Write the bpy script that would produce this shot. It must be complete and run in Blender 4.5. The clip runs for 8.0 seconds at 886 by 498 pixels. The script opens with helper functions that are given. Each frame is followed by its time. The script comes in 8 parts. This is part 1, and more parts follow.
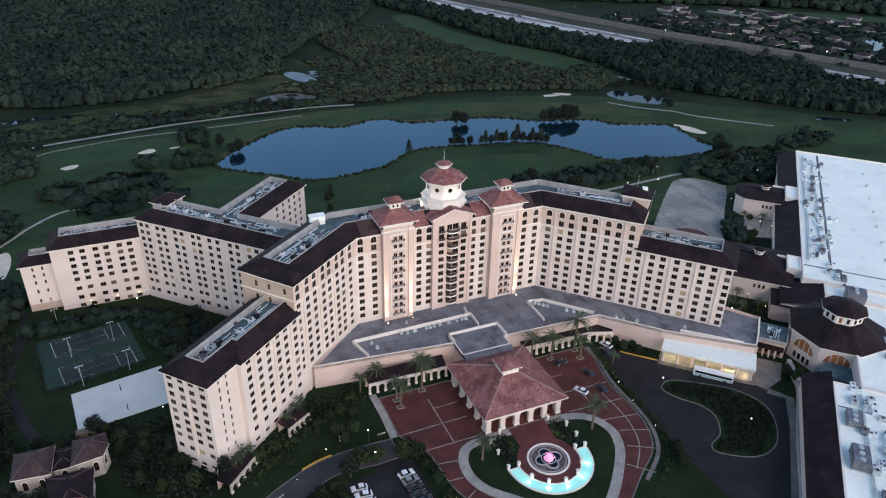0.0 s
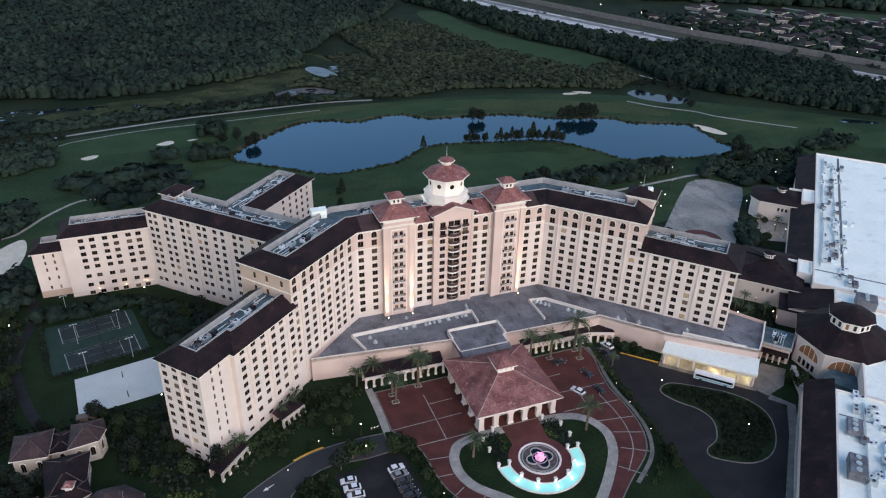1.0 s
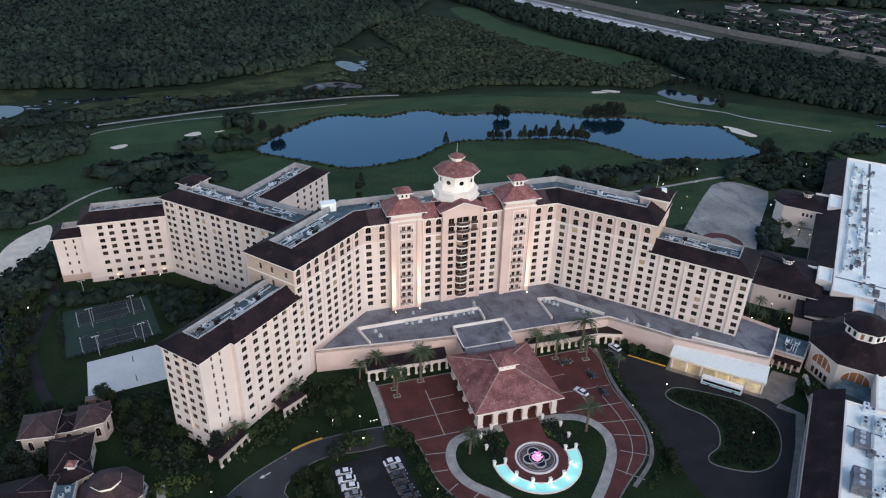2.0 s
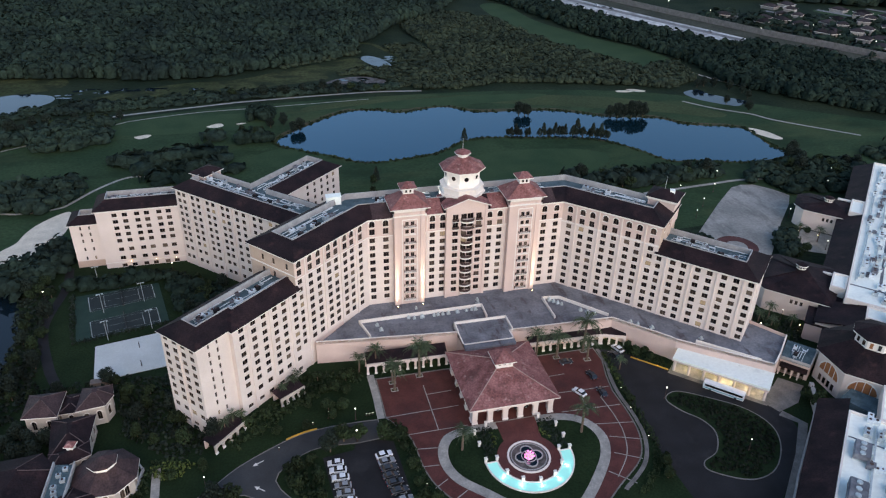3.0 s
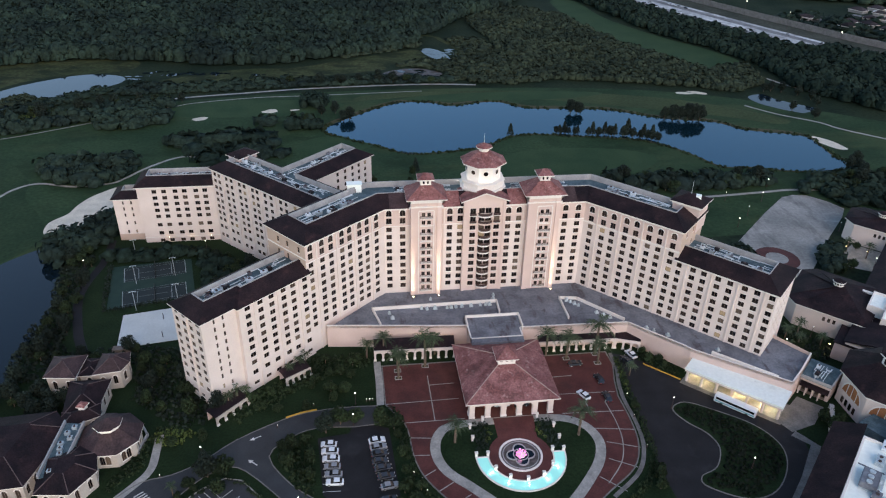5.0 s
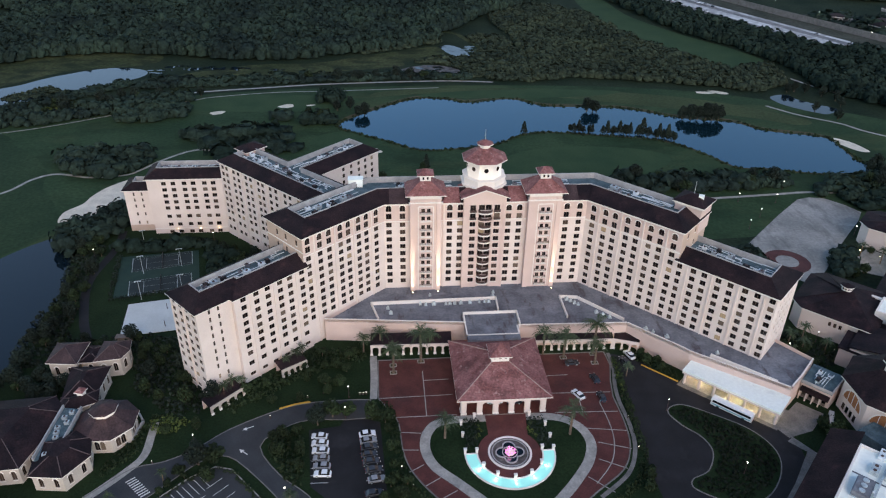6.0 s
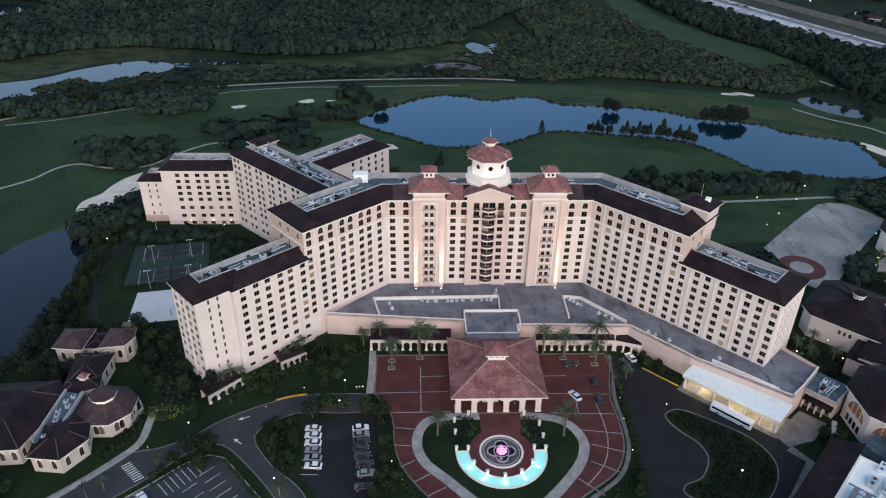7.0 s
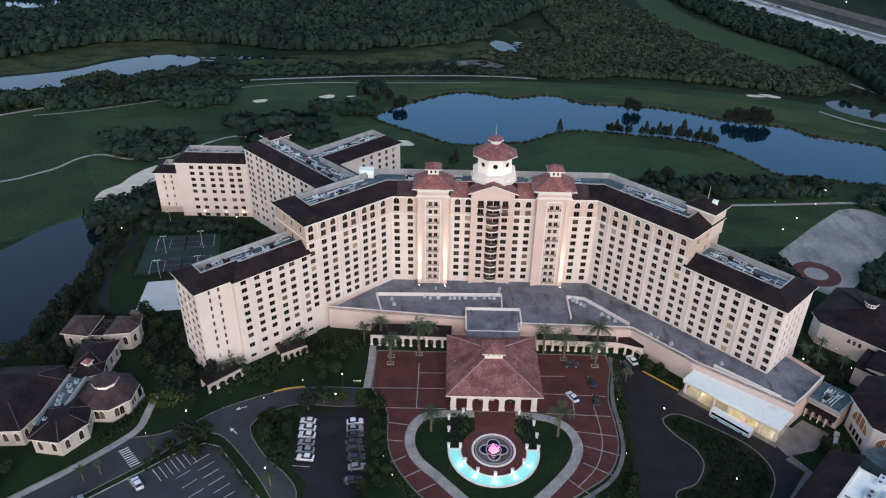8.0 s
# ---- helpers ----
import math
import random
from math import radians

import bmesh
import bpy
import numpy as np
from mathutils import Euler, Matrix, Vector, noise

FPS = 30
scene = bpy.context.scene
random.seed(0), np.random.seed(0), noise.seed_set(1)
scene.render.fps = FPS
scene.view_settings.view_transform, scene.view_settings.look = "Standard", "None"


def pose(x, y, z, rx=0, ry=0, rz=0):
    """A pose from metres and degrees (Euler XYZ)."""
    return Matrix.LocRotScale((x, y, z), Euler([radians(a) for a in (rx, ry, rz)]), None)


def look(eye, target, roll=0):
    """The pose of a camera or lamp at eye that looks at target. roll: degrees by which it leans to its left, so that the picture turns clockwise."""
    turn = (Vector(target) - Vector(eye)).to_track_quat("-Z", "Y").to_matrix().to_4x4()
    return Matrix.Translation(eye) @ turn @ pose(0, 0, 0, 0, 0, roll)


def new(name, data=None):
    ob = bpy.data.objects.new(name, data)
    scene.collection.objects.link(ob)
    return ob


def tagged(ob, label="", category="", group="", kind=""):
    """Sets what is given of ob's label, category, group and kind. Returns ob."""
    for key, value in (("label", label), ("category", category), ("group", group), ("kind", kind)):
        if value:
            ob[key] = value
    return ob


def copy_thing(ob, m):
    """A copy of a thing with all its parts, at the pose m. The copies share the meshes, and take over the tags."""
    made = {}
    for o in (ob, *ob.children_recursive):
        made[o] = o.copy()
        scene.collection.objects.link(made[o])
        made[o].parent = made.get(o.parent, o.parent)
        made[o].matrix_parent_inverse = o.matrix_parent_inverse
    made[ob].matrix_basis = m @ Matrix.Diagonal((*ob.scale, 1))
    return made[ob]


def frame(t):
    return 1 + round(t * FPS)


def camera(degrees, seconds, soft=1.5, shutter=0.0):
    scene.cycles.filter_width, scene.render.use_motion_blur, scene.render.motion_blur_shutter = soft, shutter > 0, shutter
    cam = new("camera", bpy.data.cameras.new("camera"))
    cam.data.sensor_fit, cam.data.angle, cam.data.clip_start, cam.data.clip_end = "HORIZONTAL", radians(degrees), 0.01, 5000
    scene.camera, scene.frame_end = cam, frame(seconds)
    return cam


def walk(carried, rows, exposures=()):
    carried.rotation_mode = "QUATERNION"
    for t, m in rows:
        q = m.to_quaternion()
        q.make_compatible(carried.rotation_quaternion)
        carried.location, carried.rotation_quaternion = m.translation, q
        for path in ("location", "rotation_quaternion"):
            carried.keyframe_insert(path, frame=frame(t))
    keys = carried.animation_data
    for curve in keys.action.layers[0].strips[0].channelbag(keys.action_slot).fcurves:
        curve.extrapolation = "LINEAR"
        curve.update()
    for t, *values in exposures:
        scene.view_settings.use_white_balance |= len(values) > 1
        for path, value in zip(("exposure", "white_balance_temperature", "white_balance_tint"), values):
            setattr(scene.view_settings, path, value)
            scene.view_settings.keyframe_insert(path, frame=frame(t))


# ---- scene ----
cam = camera(62.2, 8.0, soft=1.2)
PATH = [
    (0, (-98.858, -220.212, 164.499), (-98.152, -218.611, 163.53), 1.4),
    (0.5, (-94.184, -222.166, 164.556), (-93.514, -220.553, 163.582), 1.3),
    (1, (-89.417, -224.151, 164.628), (-88.786, -222.525, 163.65), 1.4),
    (1.5, (-84.543, -226.007, 164.686), (-83.957, -224.367, 163.703), 1.4),
    (2.8, (-71.181, -230.364, 164.756), (-70.721, -228.691, 163.76), 1.4),
    (3, (-69.131, -231.002, 164.762), (-68.685, -229.327, 163.764), 1.4),
    (3.5, (-64.009, -232.472, 164.786), (-63.605, -230.789, 163.785), 1.3),
    (4, (-58.82, -233.853, 164.803), (-58.463, -232.162, 163.797), 1.4),
    (4.5, (-53.618, -235.009, 164.795), (-53.323, -233.308, 163.785), 1.5),
    (6, (-37.567, -237.636, 164.608), (-37.401, -235.924, 163.587), 1.2),
    (6.5, (-32.162, -238.152, 164.541), (-32.044, -236.438, 163.517), 1.2),
    (7, (-26.821, -238.455, 164.491), (-26.743, -236.741, 163.464), 1.1),
    (7.5, (-21.581, -238.615, 164.467), (-21.546, -236.901, 163.437), 1.0),
    (8, (-16.398, -238.683, 164.456), (-16.407, -236.971, 163.422), 1.0),
]
walk(cam, [(t, look(eye, target, roll)) for t, eye, target, roll in PATH], [(0.0, 0.78, 6840, 10), (8.0, 0.78, 6840, 10)])
from mathutils.geometry import tessellate_polygon

# ---- light ----
world = bpy.data.worlds.new("world")
scene.world = world
world.use_nodes = True
wn = world.node_tree.nodes
sky = wn.new("ShaderNodeTexSky")
sky.sky_type = "NISHITA"
sky.sun_disc = False
sky.sun_elevation = radians(25)
sky.sun_rotation = radians(150)
sky.altitude = 100
sky.dust_density, sky.ozone_density = 0.0, 1.6
world.node_tree.links.new(sky.outputs[0], wn["Background"].inputs[0])
wn["Background"].inputs[1].default_value = 0.15
sun = new("sun", bpy.data.lights.new("sun", "SUN"))
sun.data.energy, sun.data.angle, sun.data.color = 1.45, radians(60), (1.0, 0.81, 0.69)
sun.matrix_world = look((25, -160, 80), (0, 0, 0))


def lamp(name, at, target, watts, size=70, color=(1.0, 0.82, 0.6), radius=0.3):
    ob = new(name, bpy.data.lights.new(name, "SPOT"))
    ob.data.energy, ob.data.spot_size, ob.data.spot_blend = watts, radians(size), 0.6
    ob.data.color, ob.data.shadow_soft_size = color, radius
    ob.matrix_world = look(at, target)
    return ob


def bulb(name, at, watts, color=(1.0, 0.8, 0.5), radius=0.25):
    ob = new(name, bpy.data.lights.new(name, "POINT"))
    ob.data.energy, ob.data.color, ob.data.shadow_soft_size = watts, color, radius
    ob.location = at
    return ob


# ---- materials ----
def surface(name, a, b, scale=0.3, rough=0.85, bump=0.15, grain=6.0, fine=0.25, metal=0.0, spec=0.3, pieces=0.0):
    """Two colours mixed by wide noise, broken up by fine grain, with relief."""
    m = bpy.data.materials.new(name)
    m.use_nodes = True
    n, l = m.node_tree.nodes, m.node_tree.links
    out = n["Principled BSDF"]
    geo = n.new("ShaderNodeNewGeometry")
    wide, small = n.new("ShaderNodeTexNoise"), n.new("ShaderNodeTexNoise")
    for t, s, d in ((wide, scale, 6), (small, grain, 4)):
        t.inputs["Scale"].default_value, t.inputs["Detail"].default_value = s, d
        l.new(geo.outputs["Position"], t.inputs["Vector"])
    ramp = n.new("ShaderNodeMapRange")
    ramp.inputs[1].default_value, ramp.inputs[2].default_value = 0.35, 0.65
    l.new(wide.outputs[0], ramp.inputs[0])
    mix = n.new("ShaderNodeMix")
    mix.data_type = "RGBA"
    mix.inputs[6].default_value, mix.inputs[7].default_value = (*a, 1), (*b, 1)
    l.new(ramp.outputs[0], mix.inputs[0])
    val = n.new("ShaderNodeMapRange")
    val.inputs[1].default_value, val.inputs[2].default_value = 0.3, 0.7
    val.inputs[3].default_value, val.inputs[4].default_value = 1 - fine, 1 + fine
    l.new(small.outputs[0], val.inputs[0])
    hsv = n.new("ShaderNodeHueSaturation")
    l.new(mix.outputs[2], hsv.inputs["Color"])
    if pieces:
        info = n.new("ShaderNodeObjectInfo")
        spread = n.new("ShaderNodeMapRange")
        spread.inputs[3].default_value, spread.inputs[4].default_value = 1 - pieces, 1 + pieces
        l.new(info.outputs["Random"], spread.inputs[0])
        times = n.new("ShaderNodeMath")
        times.operation = "MULTIPLY"
        l.new(val.outputs[0], times.inputs[0])
        l.new(spread.outputs[0], times.inputs[1])
        l.new(times.outputs[0], hsv.inputs["Value"])
    else:
        l.new(val.outputs[0], hsv.inputs["Value"])
    l.new(hsv.outputs[0], out.inputs["Base Color"])
    out.inputs["Roughness"].default_value, out.inputs["Metallic"].default_value = rough, metal
    out.inputs["Specular IOR Level"].default_value = spec
    if bump:
        b_ = n.new("ShaderNodeBump")
        b_.inputs["Strength"].default_value, b_.inputs["Distance"].default_value = bump, 0.2
        l.new(small.outputs[0], b_.inputs["Height"])
        l.new(b_.outputs[0], out.inputs["Normal"])
    return m


def glow(name, color, strength):
    m = bpy.data.materials.new(name)
    m.use_nodes = True
    p = m.node_tree.nodes["Principled BSDF"]
    p.inputs["Base Color"].default_value = (*color, 1)
    p.inputs["Emission Color"].default_value, p.inputs["Emission Strength"].default_value = (*color, 1), strength
    return m


def water(name, color, ripple=0.05, scale=0.4, rough=0.03):
    m = bpy.data.materials.new(name)
    m.use_nodes = True
    n, l = m.node_tree.nodes, m.node_tree.links
    p = n["Principled BSDF"]
    p.inputs["Base Color"].default_value = (*color, 1)
    p.inputs["Roughness"].default_value, p.inputs["IOR"].default_value = rough, 1.33
    t, b, g = n.new("ShaderNodeTexNoise"), n.new("ShaderNodeBump"), n.new("ShaderNodeNewGeometry")
    t.inputs["Scale"].default_value, t.inputs["Detail"].default_value = scale, 5
    b.inputs["Strength"].default_value, b.inputs["Distance"].default_value = ripple, 0.1
    l.new(g.outputs["Position"], t.inputs["Vector"])
    l.new(t.outputs[0], b.inputs["Height"])
    l.new(b.outputs[0], p.inputs["Normal"])
    return m


def window_glass(name):
    """Dark glass; curtains behind it differ from room to room, and some rooms are lit."""
    m = bpy.data.materials.new(name)
    m.use_nodes = True
    n, l = m.node_tree.nodes, m.node_tree.links
    p = n["Principled BSDF"]
    info, ramp, lit = n.new("ShaderNodeObjectInfo"), n.new("ShaderNodeValToRGB"), n.new("ShaderNodeValToRGB")
    ramp.color_ramp.interpolation = lit.color_ramp.interpolation = "CONSTANT"
    stops = ((0.0, (0.008, 0.007, 0.008)), (0.38, (0.018, 0.014, 0.013)), (0.62, (0.036, 0.026, 0.022)), (0.80, (0.07, 0.05, 0.04)), (0.92, (0.14, 0.105, 0.08)))
    for i, (at, c) in enumerate(stops):
        e = ramp.color_ramp.elements[i] if i < 2 else ramp.color_ramp.elements.new(at)
        e.position, e.color = at, (*c, 1)
    lit.color_ramp.elements[0].color = (0, 0, 0, 1)
    lit.color_ramp.elements[1].position, lit.color_ramp.elements[1].color = 0.978, (0.75, 0.57, 0.34, 1)
    l.new(info.outputs["Random"], ramp.inputs[0])
    l.new(info.outputs["Random"], lit.inputs[0])
    l.new(ramp.outputs[0], p.inputs["Base Color"])
    l.new(lit.outputs[0], p.inputs["Emission Color"])
    p.inputs["Emission Strength"].default_value = 0.2
    p.inputs["Roughness"].default_value = 0.12
    return m


CREAM = surface("cream stucco", (0.66, 0.565, 0.513), (0.72, 0.62, 0.567), 0.12, 0.9, 0.05, 3.0, 0.05)
PEACH = surface("peach stucco", (0.59, 0.455, 0.405), (0.65, 0.505, 0.45), 0.12, 0.9, 0.05, 3.0, 0.05)
WHITE = surface("white stucco", (0.72, 0.67, 0.62), (0.78, 0.73, 0.68), 0.15, 0.85, 0.05, 3.0, 0.05)
TILE = surface("dark clay roof tiles", (0.009, 0.0065, 0.009), (0.026, 0.015, 0.017), 0.16, 0.8, 0.5, 2.2, 0.4, spec=0.15)
TILE_MID = surface("worn brown clay roof tiles", (0.030, 0.018, 0.020), (0.062, 0.037, 0.038), 0.25, 0.75, 0.5, 2.0, 0.35)
RIDGE = surface("brown ridge tiles", (0.07, 0.048, 0.05), (0.11, 0.08, 0.08), 0.5, 0.8, 0.2, 3.0, 0.2)
TILE_PALE = surface("pale ridge tiles", (0.30, 0.20, 0.18), (0.40, 0.30, 0.27), 0.5, 0.8, 0.2, 3.0, 0.2)
TAN = surface("tan stucco", (0.48, 0.36, 0.285), (0.54, 0.41, 0.33), 0.12, 0.9, 0.05, 3.0, 0.05)
TILE_RED = surface("weathered red clay roof tiles", (0.163, 0.062, 0.059), (0.262, 0.118, 0.112), 0.3, 0.8, 0.5, 1.6, 0.35)
FLAT = surface("grey roof membrane", (0.185, 0.195, 0.22), (0.095, 0.10, 0.12), 0.13, 0.7, 0.1, 1.2, 0.2)
DECK = surface("teal grey roof deck", (0.10, 0.152, 0.175), (0.052, 0.088, 0.105), 0.3, 0.8, 0.1, 2.0, 0.2)
PARAPET = surface("pale parapet render", (0.30, 0.30, 0.30), (0.40, 0.39, 0.385), 0.3, 0.85, 0.1, 2.0, 0.12)
MEMBRANE = surface("white roof membrane", (0.86, 0.905, 0.85), (0.80, 0.85, 0.80), 0.06, 0.7, 0.05, 1.0, 0.05)
METAL = surface("galvanised metal", (0.58, 0.64, 0.65), (0.42, 0.47, 0.49), 0.8, 0.5, 0.1, 3.0, 0.2, 0.5)
PANE = window_glass("dark window glass")
FRAME = surface("bronze window frame", (0.13, 0.10, 0.085), (0.17, 0.13, 0.105), 1.0, 0.5, 0.0, 4.0, 0.1)
RAIL = surface("dark iron railing", (0.05, 0.03, 0.028), (0.08, 0.05, 0.045), 1.0, 0.6, 0.0, 4.0, 0.1)
TURF = surface("mown golf turf", (0.020, 0.043, 0.021), (0.033, 0.060, 0.028), 0.022, 0.95, 0.2, 0.6, 0.22, spec=0.1)
ROUGHG = surface("rough grass", (0.009, 0.019, 0.011), (0.020, 0.031, 0.017), 0.03, 0.95, 0.4, 0.5, 0.35, spec=0.1)
GREENM = surface("close mown green", (0.025, 0.052, 0.025), (0.036, 0.064, 0.030), 0.05, 0.95, 0.1, 1.0, 0.12, spec=0.1)
LAWN = surface("dark lawn", (0.0095, 0.0205, 0.0085), (0.016, 0.030, 0.0125), 0.1, 0.95, 0.3, 1.5, 0.3, spec=0.1)
ASPHALT = surface("worn asphalt", (0.010, 0.010, 0.0118), (0.017, 0.017, 0.020), 0.12, 0.85, 0.1, 3.0, 0.15)
ASPHALT_PALE = surface("grey worn car park asphalt", (0.030, 0.033, 0.037), (0.046, 0.050, 0.055), 0.1, 0.85, 0.1, 3.0, 0.15)
CONCRETE = surface("pale concrete paving", (0.25, 0.245, 0.23), (0.36, 0.345, 0.32), 0.3, 0.9, 0.1, 2.0, 0.15)
PAVER = surface("red brick paving", (0.074, 0.022, 0.020), (0.112, 0.036, 0.031), 0.18, 0.75, 0.15, 2.5, 0.22, pieces=0.16)
KERB = surface("grey concrete kerb", (0.13, 0.125, 0.12), (0.19, 0.18, 0.17), 0.3, 0.9, 0.1, 2.0, 0.2)
SAND = surface("pale sand", (0.66, 0.60, 0.50), (0.52, 0.47, 0.39), 0.2, 0.95, 0.2, 1.5, 0.12)
BANK = surface("dry reed bank", (0.07, 0.052, 0.028), (0.040, 0.045, 0.020), 0.08, 0.95, 0.4, 0.8, 0.3)
LAKE = water("lake water", (0.003, 0.014, 0.022), 0.012, 0.5)
def blue_gloss(m, tint, share):
    """A share of mirror gloss, its blue tint painted in for a bluer sky's reflection."""
    n, l = m.node_tree.nodes, m.node_tree.links
    g, x = n.new("ShaderNodeBsdfGlossy"), n.new("ShaderNodeMixShader")
    g.inputs["Color"].default_value, g.inputs["Roughness"].default_value = (*tint, 1), 0.03
    x.inputs[0].default_value = share
    l.new(n["Principled BSDF"].outputs[0], x.inputs[1])
    l.new(g.outputs[0], x.inputs[2])
    l.new(x.outputs[0], n["Material Output"].inputs["Surface"])


LAKE.node_tree.nodes["Principled BSDF"].inputs["Specular IOR Level"].default_value = 0.5
blue_gloss(LAKE, (0.10, 0.60, 0.95), 0.105)
POND = water("dark pond water", (0.004, 0.010, 0.016), 0.02, 0.5, 0.05)
MARK = surface("white road paint", (0.70, 0.70, 0.68), (0.55, 0.55, 0.53), 1.0, 0.8, 0.0, 3.0, 0.1)
YELLOW = surface("yellow kerb paint", (0.62, 0.36, 0.05), (0.5, 0.28, 0.05), 1.0, 0.8, 0.0, 3.0, 0.1)


def stain(m, color, scale, lo, hi, amount=0.8):
    """Irregular stains or weathering of another colour, stretched along an axis by the scale."""
    n, l = m.node_tree.nodes, m.node_tree.links
    p = n["Principled BSDF"]
    before = p.inputs["Base Color"].links[0].from_socket
    g, mp, t, r, x = n.new("ShaderNodeNewGeometry"), n.new("ShaderNodeMapping"), n.new("ShaderNodeTexNoise"), n.new("ShaderNodeMapRange"), n.new("ShaderNodeMix")
    mp.inputs["Scale"].default_value = scale
    t.inputs["Scale"].default_value, t.inputs["Detail"].default_value, t.inputs["Roughness"].default_value = 1.0, 5, 0.62
    r.inputs[1].default_value, r.inputs[2].default_value, r.inputs[4].default_value = lo, hi, amount
    x.data_type = "RGBA"
    x.inputs[7].default_value = (*color, 1)
    l.new(g.outputs["Position"], mp.inputs["Vector"])
    l.new(mp.outputs[0], t.inputs["Vector"])
    l.new(t.outputs[0], r.inputs[0])
    l.new(r.outputs[0], x.inputs[0])
    l.new(before, x.inputs[6])
    l.new(x.outputs[2], p.inputs["Base Color"])


stain(FLAT, (0.055, 0.042, 0.046), (0.22, 0.07, 0.2), 0.56, 0.66, 0.8)
stain(FLAT, (0.27, 0.29, 0.33), (0.12, 0.2, 0.2), 0.55, 0.75, 0.6)
stain(TILE_RED, (0.42, 0.27, 0.25), (0.55, 0.55, 0.9), 0.58, 0.70, 0.75)
stain(TILE_RED, (0.06, 0.028, 0.028), (0.16, 0.16, 0.16), 0.56, 0.72, 0.6)
stain(TILE, (0.070, 0.034, 0.034), (0.22, 0.22, 0.5), 0.58, 0.75, 0.6)
stain(MEMBRANE, (0.46, 0.53, 0.53), (0.09, 0.14, 0.1), 0.56, 0.74, 0.5)
stain(MEMBRANE, (0.16, 0.18, 0.19), (0.45, 0.45, 0.4), 0.68, 0.73, 0.5)
stain(PAVER, (0.05, 0.022, 0.022), (0.10, 0.10, 0.1), 0.52, 0.70, 0.6)
stain(CONCRETE, (0.16, 0.155, 0.15), (0.35, 0.35, 0.35), 0.56, 0.70, 0.6)
stain(ASPHALT, (0.034, 0.034, 0.037), (0.09, 0.09, 0.1), 0.58, 0.70, 0.5)
stain(DECK, (0.17, 0.20, 0.21), (0.5, 0.5, 0.5), 0.60, 0.70, 0.6)
stain(TURF, (0.014, 0.027, 0.013), (0.03, 0.05, 0.1), 0.50, 0.66, 0.7)
stain(TURF, (0.056, 0.072, 0.031), (0.012, 0.03, 0.1), 0.52, 0.70, 0.65)

def foliage(name, a, b, spec=0.2):
    """Leaves whose green differs from clump to clump."""
    m = bpy.data.materials.new(name)
    m.use_nodes = True
    n, l = m.node_tree.nodes, m.node_tree.links
    p, g, r = n["Principled BSDF"], n.new("ShaderNodeNewGeometry"), n.new("ShaderNodeMix")
    r.data_type = "RGBA"
    r.inputs[6].default_value, r.inputs[7].default_value = (*a, 1), (*b, 1)
    l.new(g.outputs["Random Per Island"], r.inputs[0])
    t, v, h = n.new("ShaderNodeTexNoise"), n.new("ShaderNodeMapRange"), n.new("ShaderNodeHueSaturation")
    t.inputs["Scale"].default_value = 0.05
    v.inputs[1].default_value, v.inputs[2].default_value, v.inputs[3].default_value, v.inputs[4].default_value = 0.3, 0.7, 0.6, 1.45
    l.new(g.outputs["Position"], t.inputs["Vector"])
    l.new(t.outputs[0], v.inputs[0])
    l.new(v.outputs[0], h.inputs["Value"])
    l.new(r.outputs[2], h.inputs["Color"])
    l.new(h.outputs[0], p.inputs["Base Color"])
    p.inputs["Roughness"].default_value, p.inputs["Specular IOR Level"].default_value = 0.8, spec
    return m


def canopy(name, a, b):
    """Closed tree crowns: green that drifts over the wood, differs from tree to tree and is broken up by leaf clumps."""
    m = surface(name, a, b, 0.03, 0.95, 0.6, 0.5, 0.4, spec=0.04)
    n, l = m.node_tree.nodes, m.node_tree.links
    p = n["Principled BSDF"]
    before = p.inputs["Base Color"].links[0].from_socket
    g, r, h = n.new("ShaderNodeNewGeometry"), n.new("ShaderNodeMapRange"), n.new("ShaderNodeHueSaturation")
    r.inputs[3].default_value, r.inputs[4].default_value = 0.86, 1.16
    l.new(g.outputs["Random Per Island"], r.inputs[0])
    l.new(r.outputs[0], h.inputs["Value"])
    l.new(before, h.inputs["Color"])
    l.new(h.outputs[0], p.inputs["Base Color"])
    for node in n:
        if node.type == "BUMP":
            node.inputs["Distance"].default_value = 0.6
    return m


WOOD = canopy("woodland canopy", (0.0155, 0.025, 0.022), (0.029, 0.047, 0.034))
WOOD_DEEP = canopy("dark woodland canopy", (0.012, 0.022, 0.018), (0.0235, 0.038, 0.028))
SCRUB = canopy("brown green scrub", (0.025, 0.036, 0.026), (0.043, 0.057, 0.036))
LEAF = foliage("broad leaves", (0.011, 0.021, 0.009), (0.029, 0.046, 0.018))
LEAF_DARK = foliage("forest leaves", (0.010, 0.017, 0.012), (0.019, 0.029, 0.021))
LEAF_PALM = foliage("palm fronds", (0.030, 0.048, 0.024), (0.075, 0.10, 0.055))
LEAF_DEEP = foliage("deep green shrubs", (0.005, 0.009, 0.005), (0.012, 0.018, 0.009))
LEAF_LIME = foliage("lime green shrubs", (0.045, 0.07, 0.018), (0.10, 0.125, 0.035))
BARK = surface("grey brown bark", (0.10, 0.075, 0.055), (0.16, 0.12, 0.09), 1.5, 0.95, 0.4, 8.0, 0.3)
COURT_G = surface("slate court paint", (0.017, 0.026, 0.027), (0.024, 0.034, 0.035), 0.2, 0.8, 0.05, 2.0, 0.1)
COURT_B = surface("green court surround", (0.012, 0.034, 0.026), (0.018, 0.044, 0.032), 0.2, 0.8, 0.05, 2.0, 0.1)
# The water itself emits, in place of light from the underwater lamps.
POOL = glow("lit turquoise pool water", (0.24, 0.60, 0.57), 0.36)
POOL.node_tree.nodes["Principled BSDF"].inputs["Roughness"].default_value = 0.08
